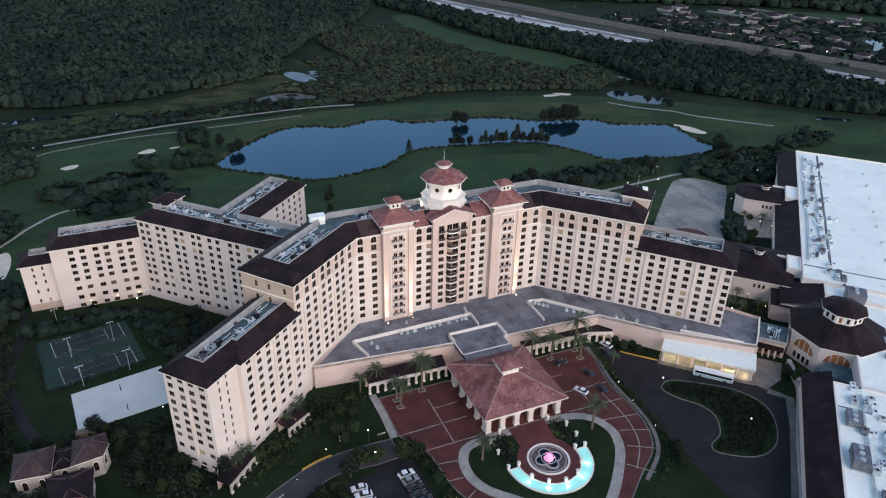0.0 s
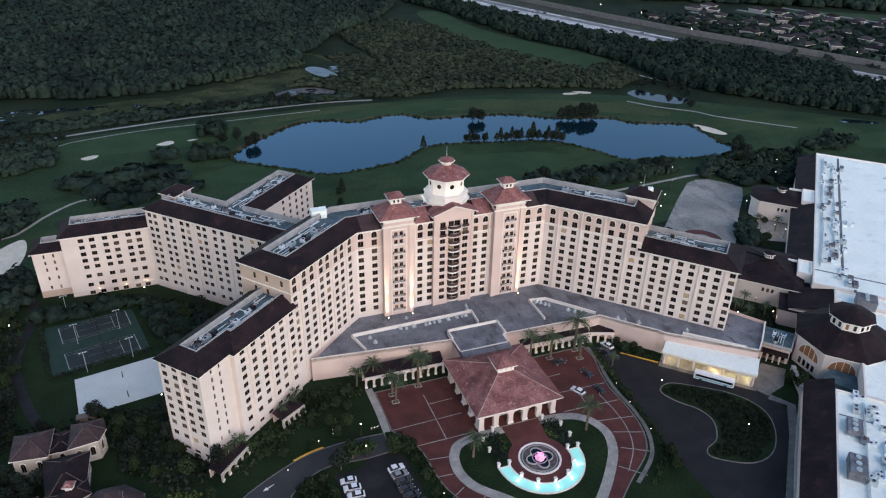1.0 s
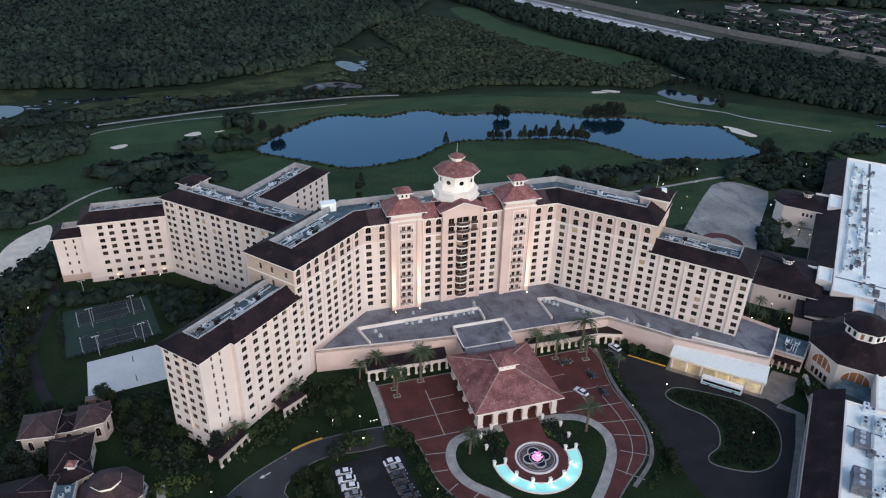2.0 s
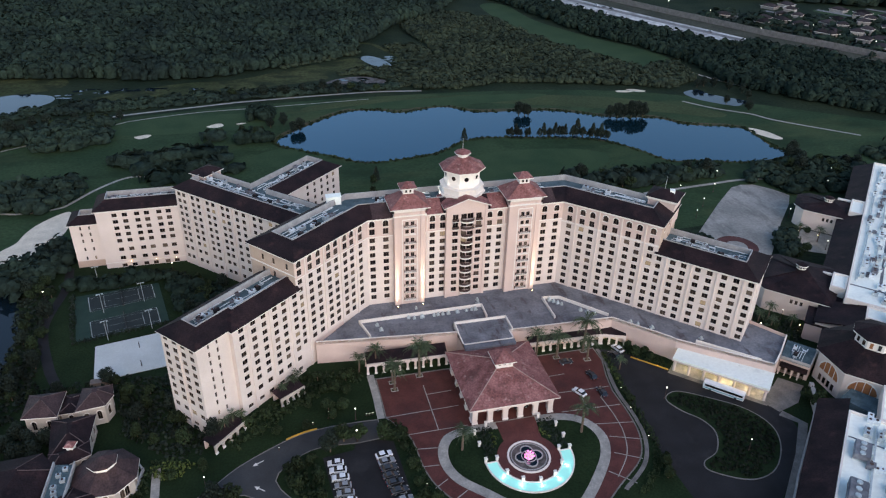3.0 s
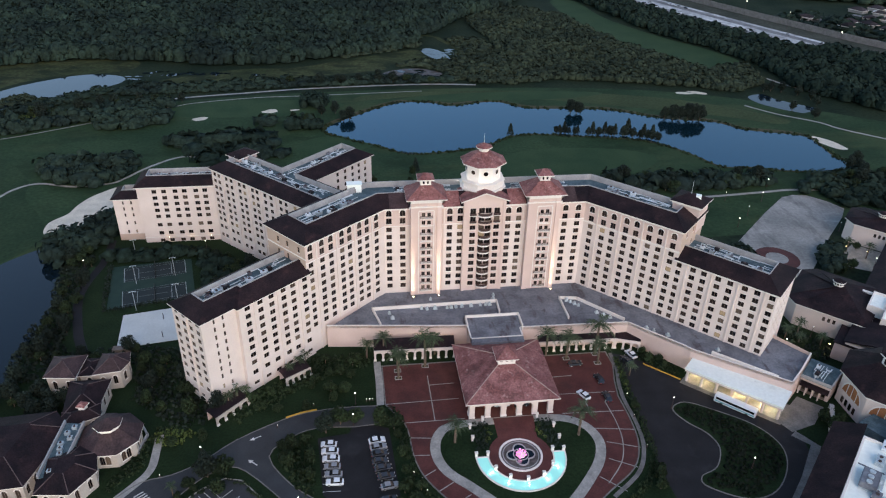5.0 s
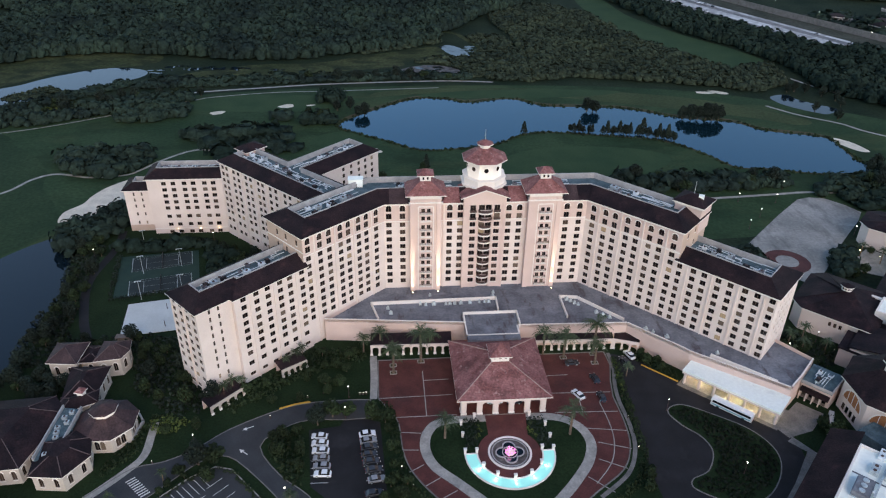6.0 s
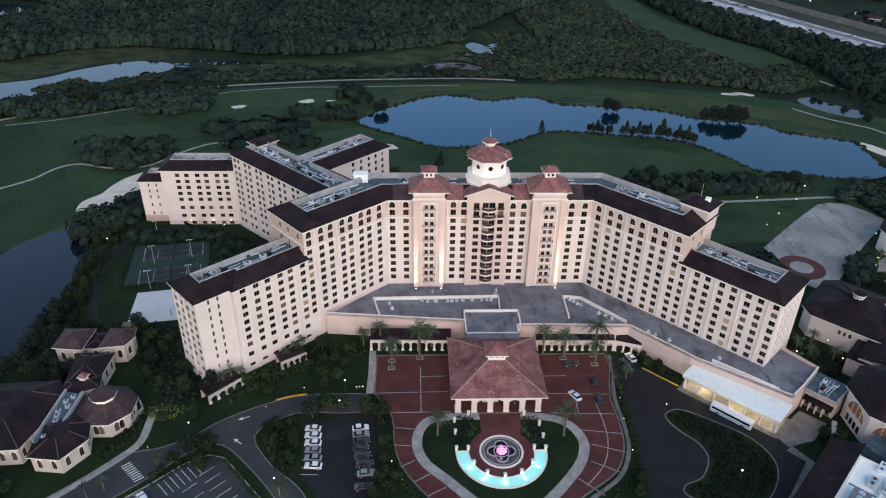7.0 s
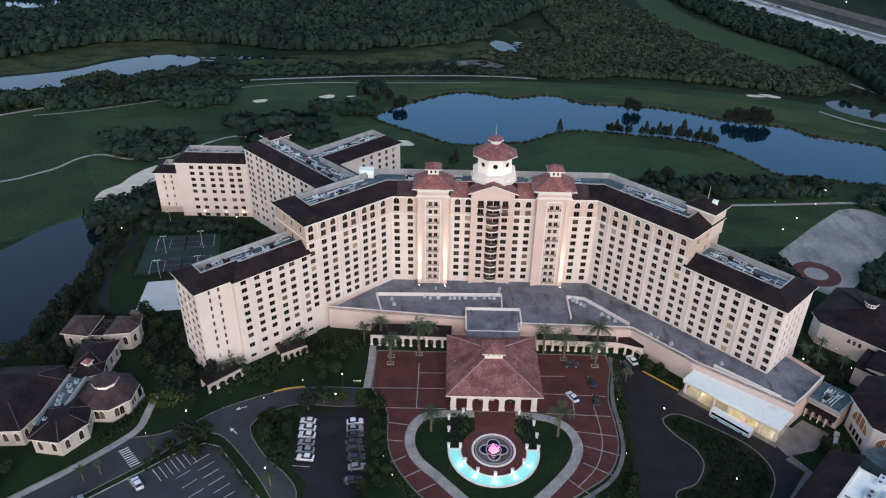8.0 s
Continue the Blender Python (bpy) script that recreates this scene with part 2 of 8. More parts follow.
# Emission in the jets carries the pink of the fountain's lighting.
PINK = glow("pink fountain light", (0.95, 0.22, 0.62), 0.7)
LAMP_W = glow("white lamp globe", (1.0, 0.93, 0.8), 4.0)
LAMP_P = glow("underwater lamp", (0.75, 1.0, 0.97), 1.6)
LAMP_Y = glow("warm lamp lens", (1.0, 0.72, 0.35), 12.0)
CAR_WHITE = surface("white car paint", (0.70, 0.72, 0.75), (0.74, 0.76, 0.79), 1.0, 0.25, 0.0, 4.0, 0.02, spec=0.6)
CAR_DARK = surface("dark grey car paint", (0.03, 0.033, 0.04), (0.04, 0.043, 0.05), 1.0, 0.25, 0.0, 4.0, 0.02, spec=0.6)
CAR_GREY = surface("silver car paint", (0.22, 0.23, 0.25), (0.26, 0.27, 0.29), 1.0, 0.3, 0.0, 4.0, 0.02, spec=0.6)
CAR_GLASS = surface("tinted car glass", (0.012, 0.014, 0.018), (0.016, 0.018, 0.022), 1.0, 0.1, 0.0, 4.0, 0.02, spec=0.6)
TYRE = surface("black tyre rubber", (0.015, 0.015, 0.015), (0.02, 0.02, 0.02), 1.0, 0.9, 0.0, 4.0, 0.05)
# Cream stucco with the shade of the west side put into its colour.
CREAM_SHADED = surface("sand stucco", (0.44, 0.385, 0.33), (0.50, 0.44, 0.38), 0.15, 0.9, 0.05, 3.0, 0.08)
PALE_DECK = surface("pale sports deck", (0.50, 0.53, 0.52), (0.58, 0.61, 0.60), 0.08, 0.8, 0.05, 2.0, 0.06)
TEAL = surface("teal bus livery", (0.10, 0.30, 0.34), (0.12, 0.34, 0.38), 1.0, 0.4, 0.0, 4.0, 0.05)
TERRACE = surface("stained stone forecourt", (0.20, 0.20, 0.19), (0.31, 0.30, 0.28), 0.05, 0.85, 0.1, 0.8, 0.15)
# Orange that holds warm lamplight in its colour; nothing here emits.
WOODG = surface("orange lit timber screen", (0.30, 0.12, 0.05), (0.36, 0.15, 0.06), 0.5, 0.7, 0.05, 3.0, 0.15)
DARKST = surface("dark patterned stone", (0.05, 0.045, 0.045), (0.13, 0.11, 0.10), 0.7, 0.6, 0.1, 3.0, 0.35)

stain(TERRACE, (0.09, 0.09, 0.09), (0.10, 0.035, 0.1), 0.50, 0.66, 0.75)
stain(TERRACE, (0.36, 0.35, 0.33), (0.05, 0.15, 0.1), 0.58, 0.70, 0.7)

# ---- building blocks ----
def part(name, bm, material, parent, label=""):
    """Links a bmesh, in world space, as one mesh object under a thing or part."""
    bmesh.ops.remove_doubles(bm, verts=bm.verts[:], dist=0.0004)
    me = bpy.data.meshes.new(name)
    bm.to_mesh(me)
    bm.free()
    for m in material if isinstance(material, (list, tuple)) else (material,):
        me.materials.append(m)
    return hang(name, me, parent, label)


def root_place(ob):
    p = Matrix.Identity(4)
    while ob is not None:
        p = ob.matrix_basis @ p if ob.parent is None else ob.matrix_parent_inverse @ ob.matrix_basis @ p
        ob = ob.parent
    return p


def hang(name, me, parent, label="", m=None):
    ob = new(name, me)
    if parent is not None:
        ob.parent = parent
        ob.matrix_parent_inverse = root_place(parent).inverted()
    if m is not None:
        ob.matrix_basis = m
    return tagged(ob, label)


def thing(name, at, label, category, group="", kind=""):
    ob = new(name)
    ob.empty_display_size = 0.5
    ob.location = at
    return tagged(ob, label, category, group, kind)


def solid(name, bm, material, label, category, group="", kind=""):
    return tagged(part(name, bm, material, None), label, category, group, kind)


def box(bm, x0, y0, z0, x1, y1, z1, m=None, mi=0):
    c = [Vector((x, y, z)) for z in (z0, z1) for x, y in ((x0, y0), (x1, y0), (x1, y1), (x0, y1))]
    v = [bm.verts.new(m @ p if m is not None else p) for p in c]
    for f in ((3, 2, 1, 0), (4, 5, 6, 7), (0, 1, 5, 4), (1, 2, 6, 5), (2, 3, 7, 6), (3, 0, 4, 7)):
        bm.faces.new([v[i] for i in f]).material_index = mi
    return bm


def area2(poly):
    return sum(a[0] * b[1] - b[0] * a[1] for a, b in zip(poly, poly[1:] + poly[:1])) / 2


def offset(poly, d):
    """The outline moved outward by d (one distance, or one for each edge), with mitred corners; counter-clockwise."""
    out, n = [], len(poly)
    ds = d if isinstance(d, (list, tuple)) else [d] * n
    for i in range(n):
        a, b, c = Vector(poly[i - 1]), Vector(poly[i]), Vector(poly[(i + 1) % n])
        u, w = (b - a).normalized(), (c - b).normalized()
        p, q = Vector((u.y, -u.x)) * ds[i - 1], Vector((w.y, -w.x)) * ds[i]
        cross = u.x * w.y - u.y * w.x
        if abs(cross) < 0.08:
            out.append(tuple(b + (p + q) / 2))
        else:
            k = ((q - p).x * w.y - (q - p).y * w.x) / cross
            out.append(tuple(b + p + u * k))
    return out


def ring(bm, lo, zlo, hi, zhi, mi=0):
    a = [bm.verts.new((x, y, zlo)) for x, y in lo]
    b = [bm.verts.new((x, y, zhi)) for x, y in hi]
    for i in range(len(a)):
        j = (i + 1) % len(a)
        bm.faces.new((a[i], a[j], b[j], b[i])).material_index = mi


def lid(bm, poly, z, mi=0, down=False):
    v = [bm.verts.new((x, y, z)) for x, y in poly]
    if len(v) <= 4:
        bm.faces.new(v[::-1] if down else v).material_index = mi
        return
    for a, b, c in tessellate_polygon([[Vector((x, y, 0)) for x, y in poly]]):
        f = bm.faces.new((v[a], v[b], v[c]))
        f.normal_update()
        if (f.normal.z < 0) != down:
            f.normal_flip()
        f.material_index = mi


def prism(bm, poly, z0, z1, mi=0):
    ring(bm, poly, z0, poly, z1, mi)
    lid(bm, poly, z1, mi)
    lid(bm, poly, z0, mi, True)
    return bm


def rect(p, d, length, depth):
    """Corners of a block, counter-clockwise: p, along d, then inward to the left."""
    d = Vector(d).normalized()
    n = Vector((-d.y, d.x))
    p = Vector(p)
    return [tuple(v) for v in (p, p + d * length, p + d * length + n * depth, p + n * depth)]


WIN = {}


def mesh_of(name, bm, *mats):
    me = bpy.data.meshes.new(name)
    bm.to_mesh(me)
    bm.free()
    for m in mats:
        me.materials.append(m)
    return me


def plate(bm, us, zs, holes, y0, y1):
    """A flat plate with rectangular holes, between the planes y0 and y1."""
    for y, flip in ((y0, False), (y1, True)):
        v = [[bm.verts.new((u, y, z)) for z in zs] for u in us]
        for i in range(len(us) - 1):
            for j in range(len(zs) - 1):
                if (i, j) not in holes:
                    q = (v[i][j], v[i + 1][j], v[i + 1][j + 1], v[i][j + 1])
                    bm.faces.new(q[::-1] if flip else q)
        if not flip:
            front = v
    for i, j in holes:
        f = (front[i][j], front[i + 1][j], front[i + 1][j + 1], front[i][j + 1])
        k = (v[i][j], v[i + 1][j], v[i + 1][j + 1], v[i][j + 1])
        for n in range(4):
            bm.faces.new((f[n], f[(n + 1) % 4], k[(n + 1) % 4], k[n]))
    return bm


def window_kind(w, h, arch=False):
    key = (w, h, arch)
    if key in WIN:
        return WIN[key]
    t = 0.09
    us, zs = (-w / 2, -w / 2 + t, -t / 2, t / 2, w / 2 - t, w / 2), (-h / 2, -h / 2 + t, h / 2 - t, h / 2)
    frame_me = mesh_of("window", plate(bmesh.new(), us, zs, ((1, 1), (3, 1)), 0.14, 0.26), FRAME)
    pane = mesh_of("pane", box(bmesh.new(), -w / 2 + t, 0.2, -h / 2 + t, w / 2 - t, 0.23, h / 2 - t), PANE)
    sill = mesh_of("sill", box(bmesh.new(), -w / 2 - 0.12, -0.10, -h / 2 - 0.16, w / 2 + 0.12, 0.13, -h / 2 - 0.003), WHITE)
    head = None
    if arch:
        bm = bmesh.new()
        r, zc, k = w / 2, h / 2 - w / 2, 8
        arc = [(-r * math.cos(math.pi * i / 16), zc + r * math.sin(math.pi * i / 16)) for i in range(17)]
        rim = [(-(r + 0.3) * math.cos(math.pi * i / 16), zc + (r + 0.3) * math.sin(math.pi * i / 16)) for i in range(17)]
        for (ax, az), (bx, bz), (cx, cz), (ex, ez) in zip(arc, arc[1:], rim[1:], rim):
            f = [bm.verts.new(q) for q in ((ax, -0.1, az), (bx, -0.1, bz), (cx, -0.1, cz), (ex, -0.1, ez))]
            g = [bm.verts.new(q) for q in ((ax, 0.14, az), (bx, 0.14, bz), (cx, -0.003, cz), (ex, -0.003, ez))]
            bm.faces.new(f), bm.faces.new((f[1], f[0], g[0], g[1])), bm.faces.new((f[3], f[2], g[2], g[3]))
            up = [bm.verts.new((x, 0.03, z)) for x, z in ((ax, az), (bx, bz))] + [bm.verts.new((x, 0.03, h / 2)) for x in (bx, ax)]
            bm.faces.new(up)
        bmesh.ops.remove_doubles(bm, verts=bm.verts[:], dist=0.001)
        head = mesh_of("arch", bm, WHITE)
    WIN[key] = frame_me, pane, sill, head
    return WIN[key]


def wall(parent, p, q, z0, z1, cols=(), rows=(), w=2.0, material=None, top=None, bands=(), piers=(), skip=(), base=0.0):
    """A wall from p to q (outside on the right) with real openings, and a window in each.
    rows: (z, height, arched); bands: (z0, z1, proud); piers: (u, width, proud)."""
    p, q = Vector(p), Vector(q)
    d = (q - p).normalized()
    length, n = (q - p).length, Vector((d.y, -d.x))
    place = Matrix(((d.x, -n.x, 0, p.x), (d.y, -n.y, 0, p.y), (0, 0, 1, 0), (0, 0, 0, 1)))
    us = [0.0] + [v for c in cols for v in (c - w / 2, c + w / 2)] + [length]
    zs = [z0] + [v for z, h, *_ in rows for v in (z - h / 2, z + h / 2)] + [z1]
    bm = bmesh.new()
    grid = [[bm.verts.new(place @ Vector((u, 0, z))) for z in zs] for u in us]
    for i in range(len(us) - 1):
        for j in range(len(zs) - 1):
            hole = i % 2 == 1 and j % 2 == 1 and (i // 2, j // 2) not in skip
            a, b, c, e = grid[i][j], grid[i + 1][j], grid[i + 1][j + 1], grid[i][j + 1]
            if not hole:
                f = bm.faces.new((a, b, c, e))
                f.material_index = 1 if top and zs[j] >= top - 2.2 and zs[j + 1] > top else 0
                continue
            back = [bm.verts.new(place @ Vector((u, 0.3, z))) for u, z in ((us[i], zs[j]), (us[i + 1], zs[j]), (us[i + 1], zs[j + 1]), (us[i], zs[j + 1]))]
            fr = (a, b, c, e)
            for k in range(4):
                bm.faces.new((fr[k], fr[(k + 1) % 4], back[(k + 1) % 4], back[k]))
            bm.faces.new(back)
    part("wall", bm, (material or CREAM, PEACH), parent)
    for b0, b1, proud in bands:
        part("band", box(bmesh.new(), -proud, -proud, b0, length + proud, -0.003, b1, place), WHITE, parent)
    if base:
        part("plinth", box(bmesh.new(), 0.0, -0.1, z0, length, -0.004, z0 + base, place), TAN, parent, "tan plinth along the foot of the wall")
    for u, pw, proud in piers:
        part("pier", box(bmesh.new(), u - pw / 2, -proud, z0, u + pw / 2, -0.003, z1, place), material or CREAM, parent)
    for i, c in enumerate(cols):
        for j, (z, h, *arch) in enumerate(rows):
            if (i, j) in skip:
                continue
            kinds = window_kind(w, h, bool(arch and arch[0]))
            win = hang("window", kinds[0], parent, "", place @ Matrix.Translation((c, 0, z)))
            for me in kinds[1:]:
                if me is not None:
                    new(me.name.split(".")[0], me).parent = win


def skirt_roof(parent, poly, z, over, run, rise, material=None, well=0.0, fascia=0.3, solid_top=False, butt=()):
    """A tiled hip skirt with overhanging eaves round a sunken flat roof. butt: edges that end against a higher wall."""
    n = len(poly)
    well = well or rise - 2.0
    each = lambda v, b: [b if i in butt else v for i in range(n)]
    eave, ridge, lip = offset(poly, each(over, -0.02)), offset(poly, each(-run, -0.06)), offset(poly, each(-run - 0.35, -0.1))
    bm = bmesh.new()
    ring(bm, eave, z - fascia, eave, z, 1)
    ring(bm, eave, z, ridge, z + rise)
    ring(bm, offset(poly, -0.1), z - fascia - 0.02, eave, z - fascia, 1)
    roof = part("roof", bm, (material or TILE, WHITE), parent)
    if solid_top:
        bm = bmesh.new()
        lid(bm, ridge, z + rise)
        part("roof_top", bm, material or TILE, roof)
        for (ax, ay), (bx, by) in zip(eave, ridge):
            bm = bmesh.new()
            tapered(bm, (ax, ay, z + 0.02), (bx, by, z + rise + 0.02), 0.14, 0.14, 6)
            part("hip_ridge", bm, RIDGE, roof, "paler ridge tiles along the hip")
        return roof
    bm = bmesh.new()
    ring(bm, ridge, z + rise, ridge, z + rise + 0.25)
    ring(bm, ridge, z + rise + 0.25, lip, z + rise + 0.25)
    ring(bm, lip, z + rise + 0.25, lip, z + well)
    part("parapet", bm, PARAPET, roof, "pale rendered parapet round the roof well")
    bm = bmesh.new()
    lid(bm, offset(poly, each(-run - 0.3, -0.08)), z + well)
    part("flat_roof", bm, DECK, roof, "dark blue grey flat roof deck")
    return roof


def hip_roof(parent, poly, z, over, apex_poly, zt, material, fascia=0.35, name="roof"):
    eave = offset(poly, over)
    bm = bmesh.new()
    ring(bm, eave, z - fascia, eave, z, 1)
    ring(bm, eave, z, apex_poly, zt)
    lid(bm, apex_poly, zt)
    lid(bm, eave, z - fascia, 1, True)
    return part(name, bm, (material, WHITE), parent)


def ngon(cx, cy, r, n, turn=0.0):
    return [(cx + r * math.cos(turn + 2 * math.pi * i / n), cy + r * math.sin(turn + 2 * math.pi * i / n)) for i in range(n)]


def tapered(bm, p, q, r0, r1, n=7):
    d = Vector(q) - Vector(p)
    m = Matrix.Translation((Vector(p) + Vector(q)) / 2) @ d.to_track_quat("Z", "Y").to_matrix().to_4x4()
    bmesh.ops.create_cone(bm, cap_ends=True, segments=n, radius1=r0, radius2=r1, depth=d.length, matrix=m)


def sheet(name, poly, z, material, label, category="ground", kind="structure", thick=0.0):
    if area2(poly) < 0:
        poly = poly[::-1]
    bm = bmesh.new()
    if thick:
        prism(bm, poly, z - thick, z)
    else:
        lid(bm, poly, z)
    return solid(name, bm, material, label, category, kind=kind)


def inside(poly, x, y):
    hit, n = np.zeros(np.shape(x), bool), len(poly)
    for i in range(n):
        (x0, y0), (x1, y1) = poly[i], poly[(i + 1) % n]
        if y0 == y1:
            continue
        hit ^= ((y0 > y) != (y1 > y)) & (x < (x1 - x0) * (y - y0) / (y1 - y0) + x0)
    return hit


def smooth(pts, closed=True, k=6):
    """A Catmull-Rom curve through the points."""
    out, n = [], len(pts)
    for i in range(n if closed else n - 1):
        p = [Vector(pts[(i + j) % n] if closed else pts[min(max(i + j, 0), n - 1)]) for j in (-1, 0, 1, 2)]
        for s in range(k):
            t = s / k
            out.append(tuple(0.5 * (2 * p[1] + (p[2] - p[0]) * t + (2 * p[0] - 5 * p[1] + 4 * p[2] - p[3]) * t * t + (3 * p[1] - p[0] - 3 * p[2] + p[3]) * t ** 3)))
    return out if closed else out + [tuple(pts[-1])]


def ribbon(pts, width):
    """The outline of a path of that width along an open line."""
    left, right = [], []
    for i, p in enumerate(pts):
        a, b = Vector(pts[max(i - 1, 0)]), Vector(pts[min(i + 1, len(pts) - 1)])
        t = (b - a).normalized()
        n = Vector((-t.y, t.x)) * width / 2
        left.append(tuple(Vector(p) + n))
        right.append(tuple(Vector(p) - n))
    return right + left[::-1]


# ---- ground, lake and roads ----
sheet("ground", [(-2500, -1500), (2500, -1500), (2500, 3500), (-2500, 3500)], 0.0, ROUGHG, "dark rough grass and scrub reaching the horizon")
GOLF = smooth([(-420, 40), (-300, 170), (-190, 236), (-90, 258), (40, 262), (150, 252), (225, 226), (300, 176), (346, 140), (392, 90), (330, 58), (230, 60), (110, 40), (-20, 60), (-120, 75), (-230, 20), (-330, -40)])
sheet("golf_course", GOLF, 0.03, TURF, "mown green golf fairway round the lake")
LAKE_LINE = smooth([(-61, 189), (-43, 211), (-14, 234), (8, 233), (22, 226), (51, 232), (71, 218), (97, 215), (125, 210), (154, 193), (185, 184), (200, 169), (230, 157), (232, 141), (231, 123), (236, 110), (202, 107), (174, 115), (159, 117), (151, 131), (143, 144), (128, 158), (98, 166), (66, 173), (55, 172), (46, 169), (33, 158), (17, 152), (-13, 149), (-30, 162), (-46, 173)])
if area2(LAKE_LINE) < 0:
    LAKE_LINE = LAKE_LINE[::-1]
shore = [1.4 + 4.6 * max(0.0, (a[0] - b[0]) / math.dist(a, b)) for a, b in zip(LAKE_LINE, LAKE_LINE[1:] + LAKE_LINE[:1])]
sheet("lake_bank", offset(LAKE_LINE, shore), 0.06, BANK, "dry reedy bank round the lake")
sheet("lake", LAKE_LINE, 0.10, LAKE, "still blue lake reflecting the dusk sky", "water")
for pts in ([(232, 230), (246, 235), (249, 225), (253, 220), (257, 215), (268, 204), (255, 196), (249, 199), (245, 202), (234, 215)],
            [(-345, 238), (-306, 257), (-283, 269), (-264, 290), (-233, 309), (-206, 304), (-204, 287), (-233, 263), (-259, 240), (-309, 220), (-345, 210)],
            [(-226, 15), (-206, 25), (-198, 40), (-187, 53), (-179, 56), (-168, 38), (-163, 11), (-164, -13), (-164, -33), (-172, -50), (-210, -60)]):
    sheet("pond", smooth(pts), 0.10, POND, "still pond with a grassy bank", "water")

# hotel grounds
sheet("hotel_grounds", smooth([(-165, 70), (-100, 85), (0, 60), (110, 30), (140, -20), (140, -160), (-60, -190), (-190, -150), (-165, -60)]), 0.05, LAWN, "dark lawn and planting round the hotel")

# ---- hotel ----
PZ = 8.2
ROWS9 = [(10.8 + 3.015 * i, 1.85) for i in range(9)]
TOP2 = [(38.4, 2.3), (41.55, 2.5, True)]
FULL = ROWS9 + TOP2
EAST = [(10.0 + 3.03 * i, 1.85) for i in range(9)] + [(37.4, 2.3), (40.95, 2.5, True)]
EAVE = 43.3

FORWARD = Vector((0, -1.4, 0.6))
FL, FR = Vector((-36.5, -1.8)), Vector((37.9, -1.8))
SL, SR = Vector((-63.6, -25.0)), Vector((64.3, -28.2))
DEPTH = 20.5
dl, dr = (FL - SL).normalized(), (SR - FR).normalized()
nl, nr = Vector((-dl.y, dl.x)), Vector((-dr.y, dr.x))
WL, ER = SL + nl * DEPTH, SR + nr * DEPTH


def meet(p, d, q, e):
    k = ((q.x - p.x) * e.y - (q.y - p.y) * e.x) / (d.x * e.y - d.y * e.x)
    return p + d * k


BY = -1.8 + DEPTH
BL = meet(WL, dl, Vector((0, BY)), Vector((1, 0)))
BR = meet(ER, dr, Vector((0, BY)), Vector((1, 0)))
MAIN = [tuple(v) for v in (SL, FL, FR, SR, ER, BR, BL, WL)]

hotel = thing("hotel_main", (0, 8, 0), "large cream and peach stucco hotel block with arched top windows", "hotel")
belt = [(36.1, 36.5, 0.12), (42.85, 43.3, 0.25)]
wall(hotel, SL, FL, -0.6, EAVE, (2.0, 6.9, 10.8, 15.7, 19.2, 23.8, 27.3, 31.9), FULL, top=37, bands=belt, piers=[(4.5, 0.5, 0.3), (13.2, 0.5, 0.3), (21.5, 0.5, 0.3), (29.6, 0.5, 0.3)])
wall(hotel, FL, (-27.1, -1.8), -0.6, EAVE, (1.75, 6.7), FULL, top=37, bands=belt)
wall(hotel, (-15.9, -1.8), (-7.8, -1.8), -0.6, EAVE, (3.25, 7.1), FULL, top=37, bands=belt, piers=[(1.2, 0.5, 0.3)])
wall(hotel, (7.7, -1.8), (15.7, -1.8), -0.6, EAVE, (1.35, 5.3), EAST, top=37, bands=belt, piers=[(6.9, 0.5, 0.3)])
wall(hotel, (27.7, -1.8), FR, -0.6, EAVE, (2.9, 7.7), EAST, top=37, bands=belt)
wall(hotel, FR, SR, -0.6, EAVE, (3.0, 7.95, 11.8, 16.8, 20.7, 25.7, 29.65, 34.6), [(9.1 + 3.09 * i, 1.85) for i in range(9)] + [(37.1, 2.3), (40.85, 2.5, True)], top=36, bands=[(35.2, 35.6, 0.12), belt[1]], piers=[(5.5, 0.5, 0.3), (14.4, 0.5, 0.3), (23.1, 0.5, 0.3), (32.0, 0.5, 0.3)])
wall(hotel, SR, ER, -0.6, EAVE, (5, 11), [(35.5, 2.0), (40.2, 2.0)], 1.0, TAN)
wall(hotel, ER, BR, -0.6, EAVE)
wall(hotel, BR, BL, -0.6, EAVE)
wall(hotel, BL, WL, -0.6, EAVE)
wall(hotel, WL, SL, -0.6, EAVE, (6.0, 11.0, 17.0), [(35.5, 2.2), (40.3, 2.2)], 1.1, TAN, bands=[(37.6, 38.0, 0.15), belt[1]], piers=[(20.0, 0.9, 0.12)])
skirt_roof(hotel, MAIN, EAVE + 0.5, 0.9, 5.4, 3.2)

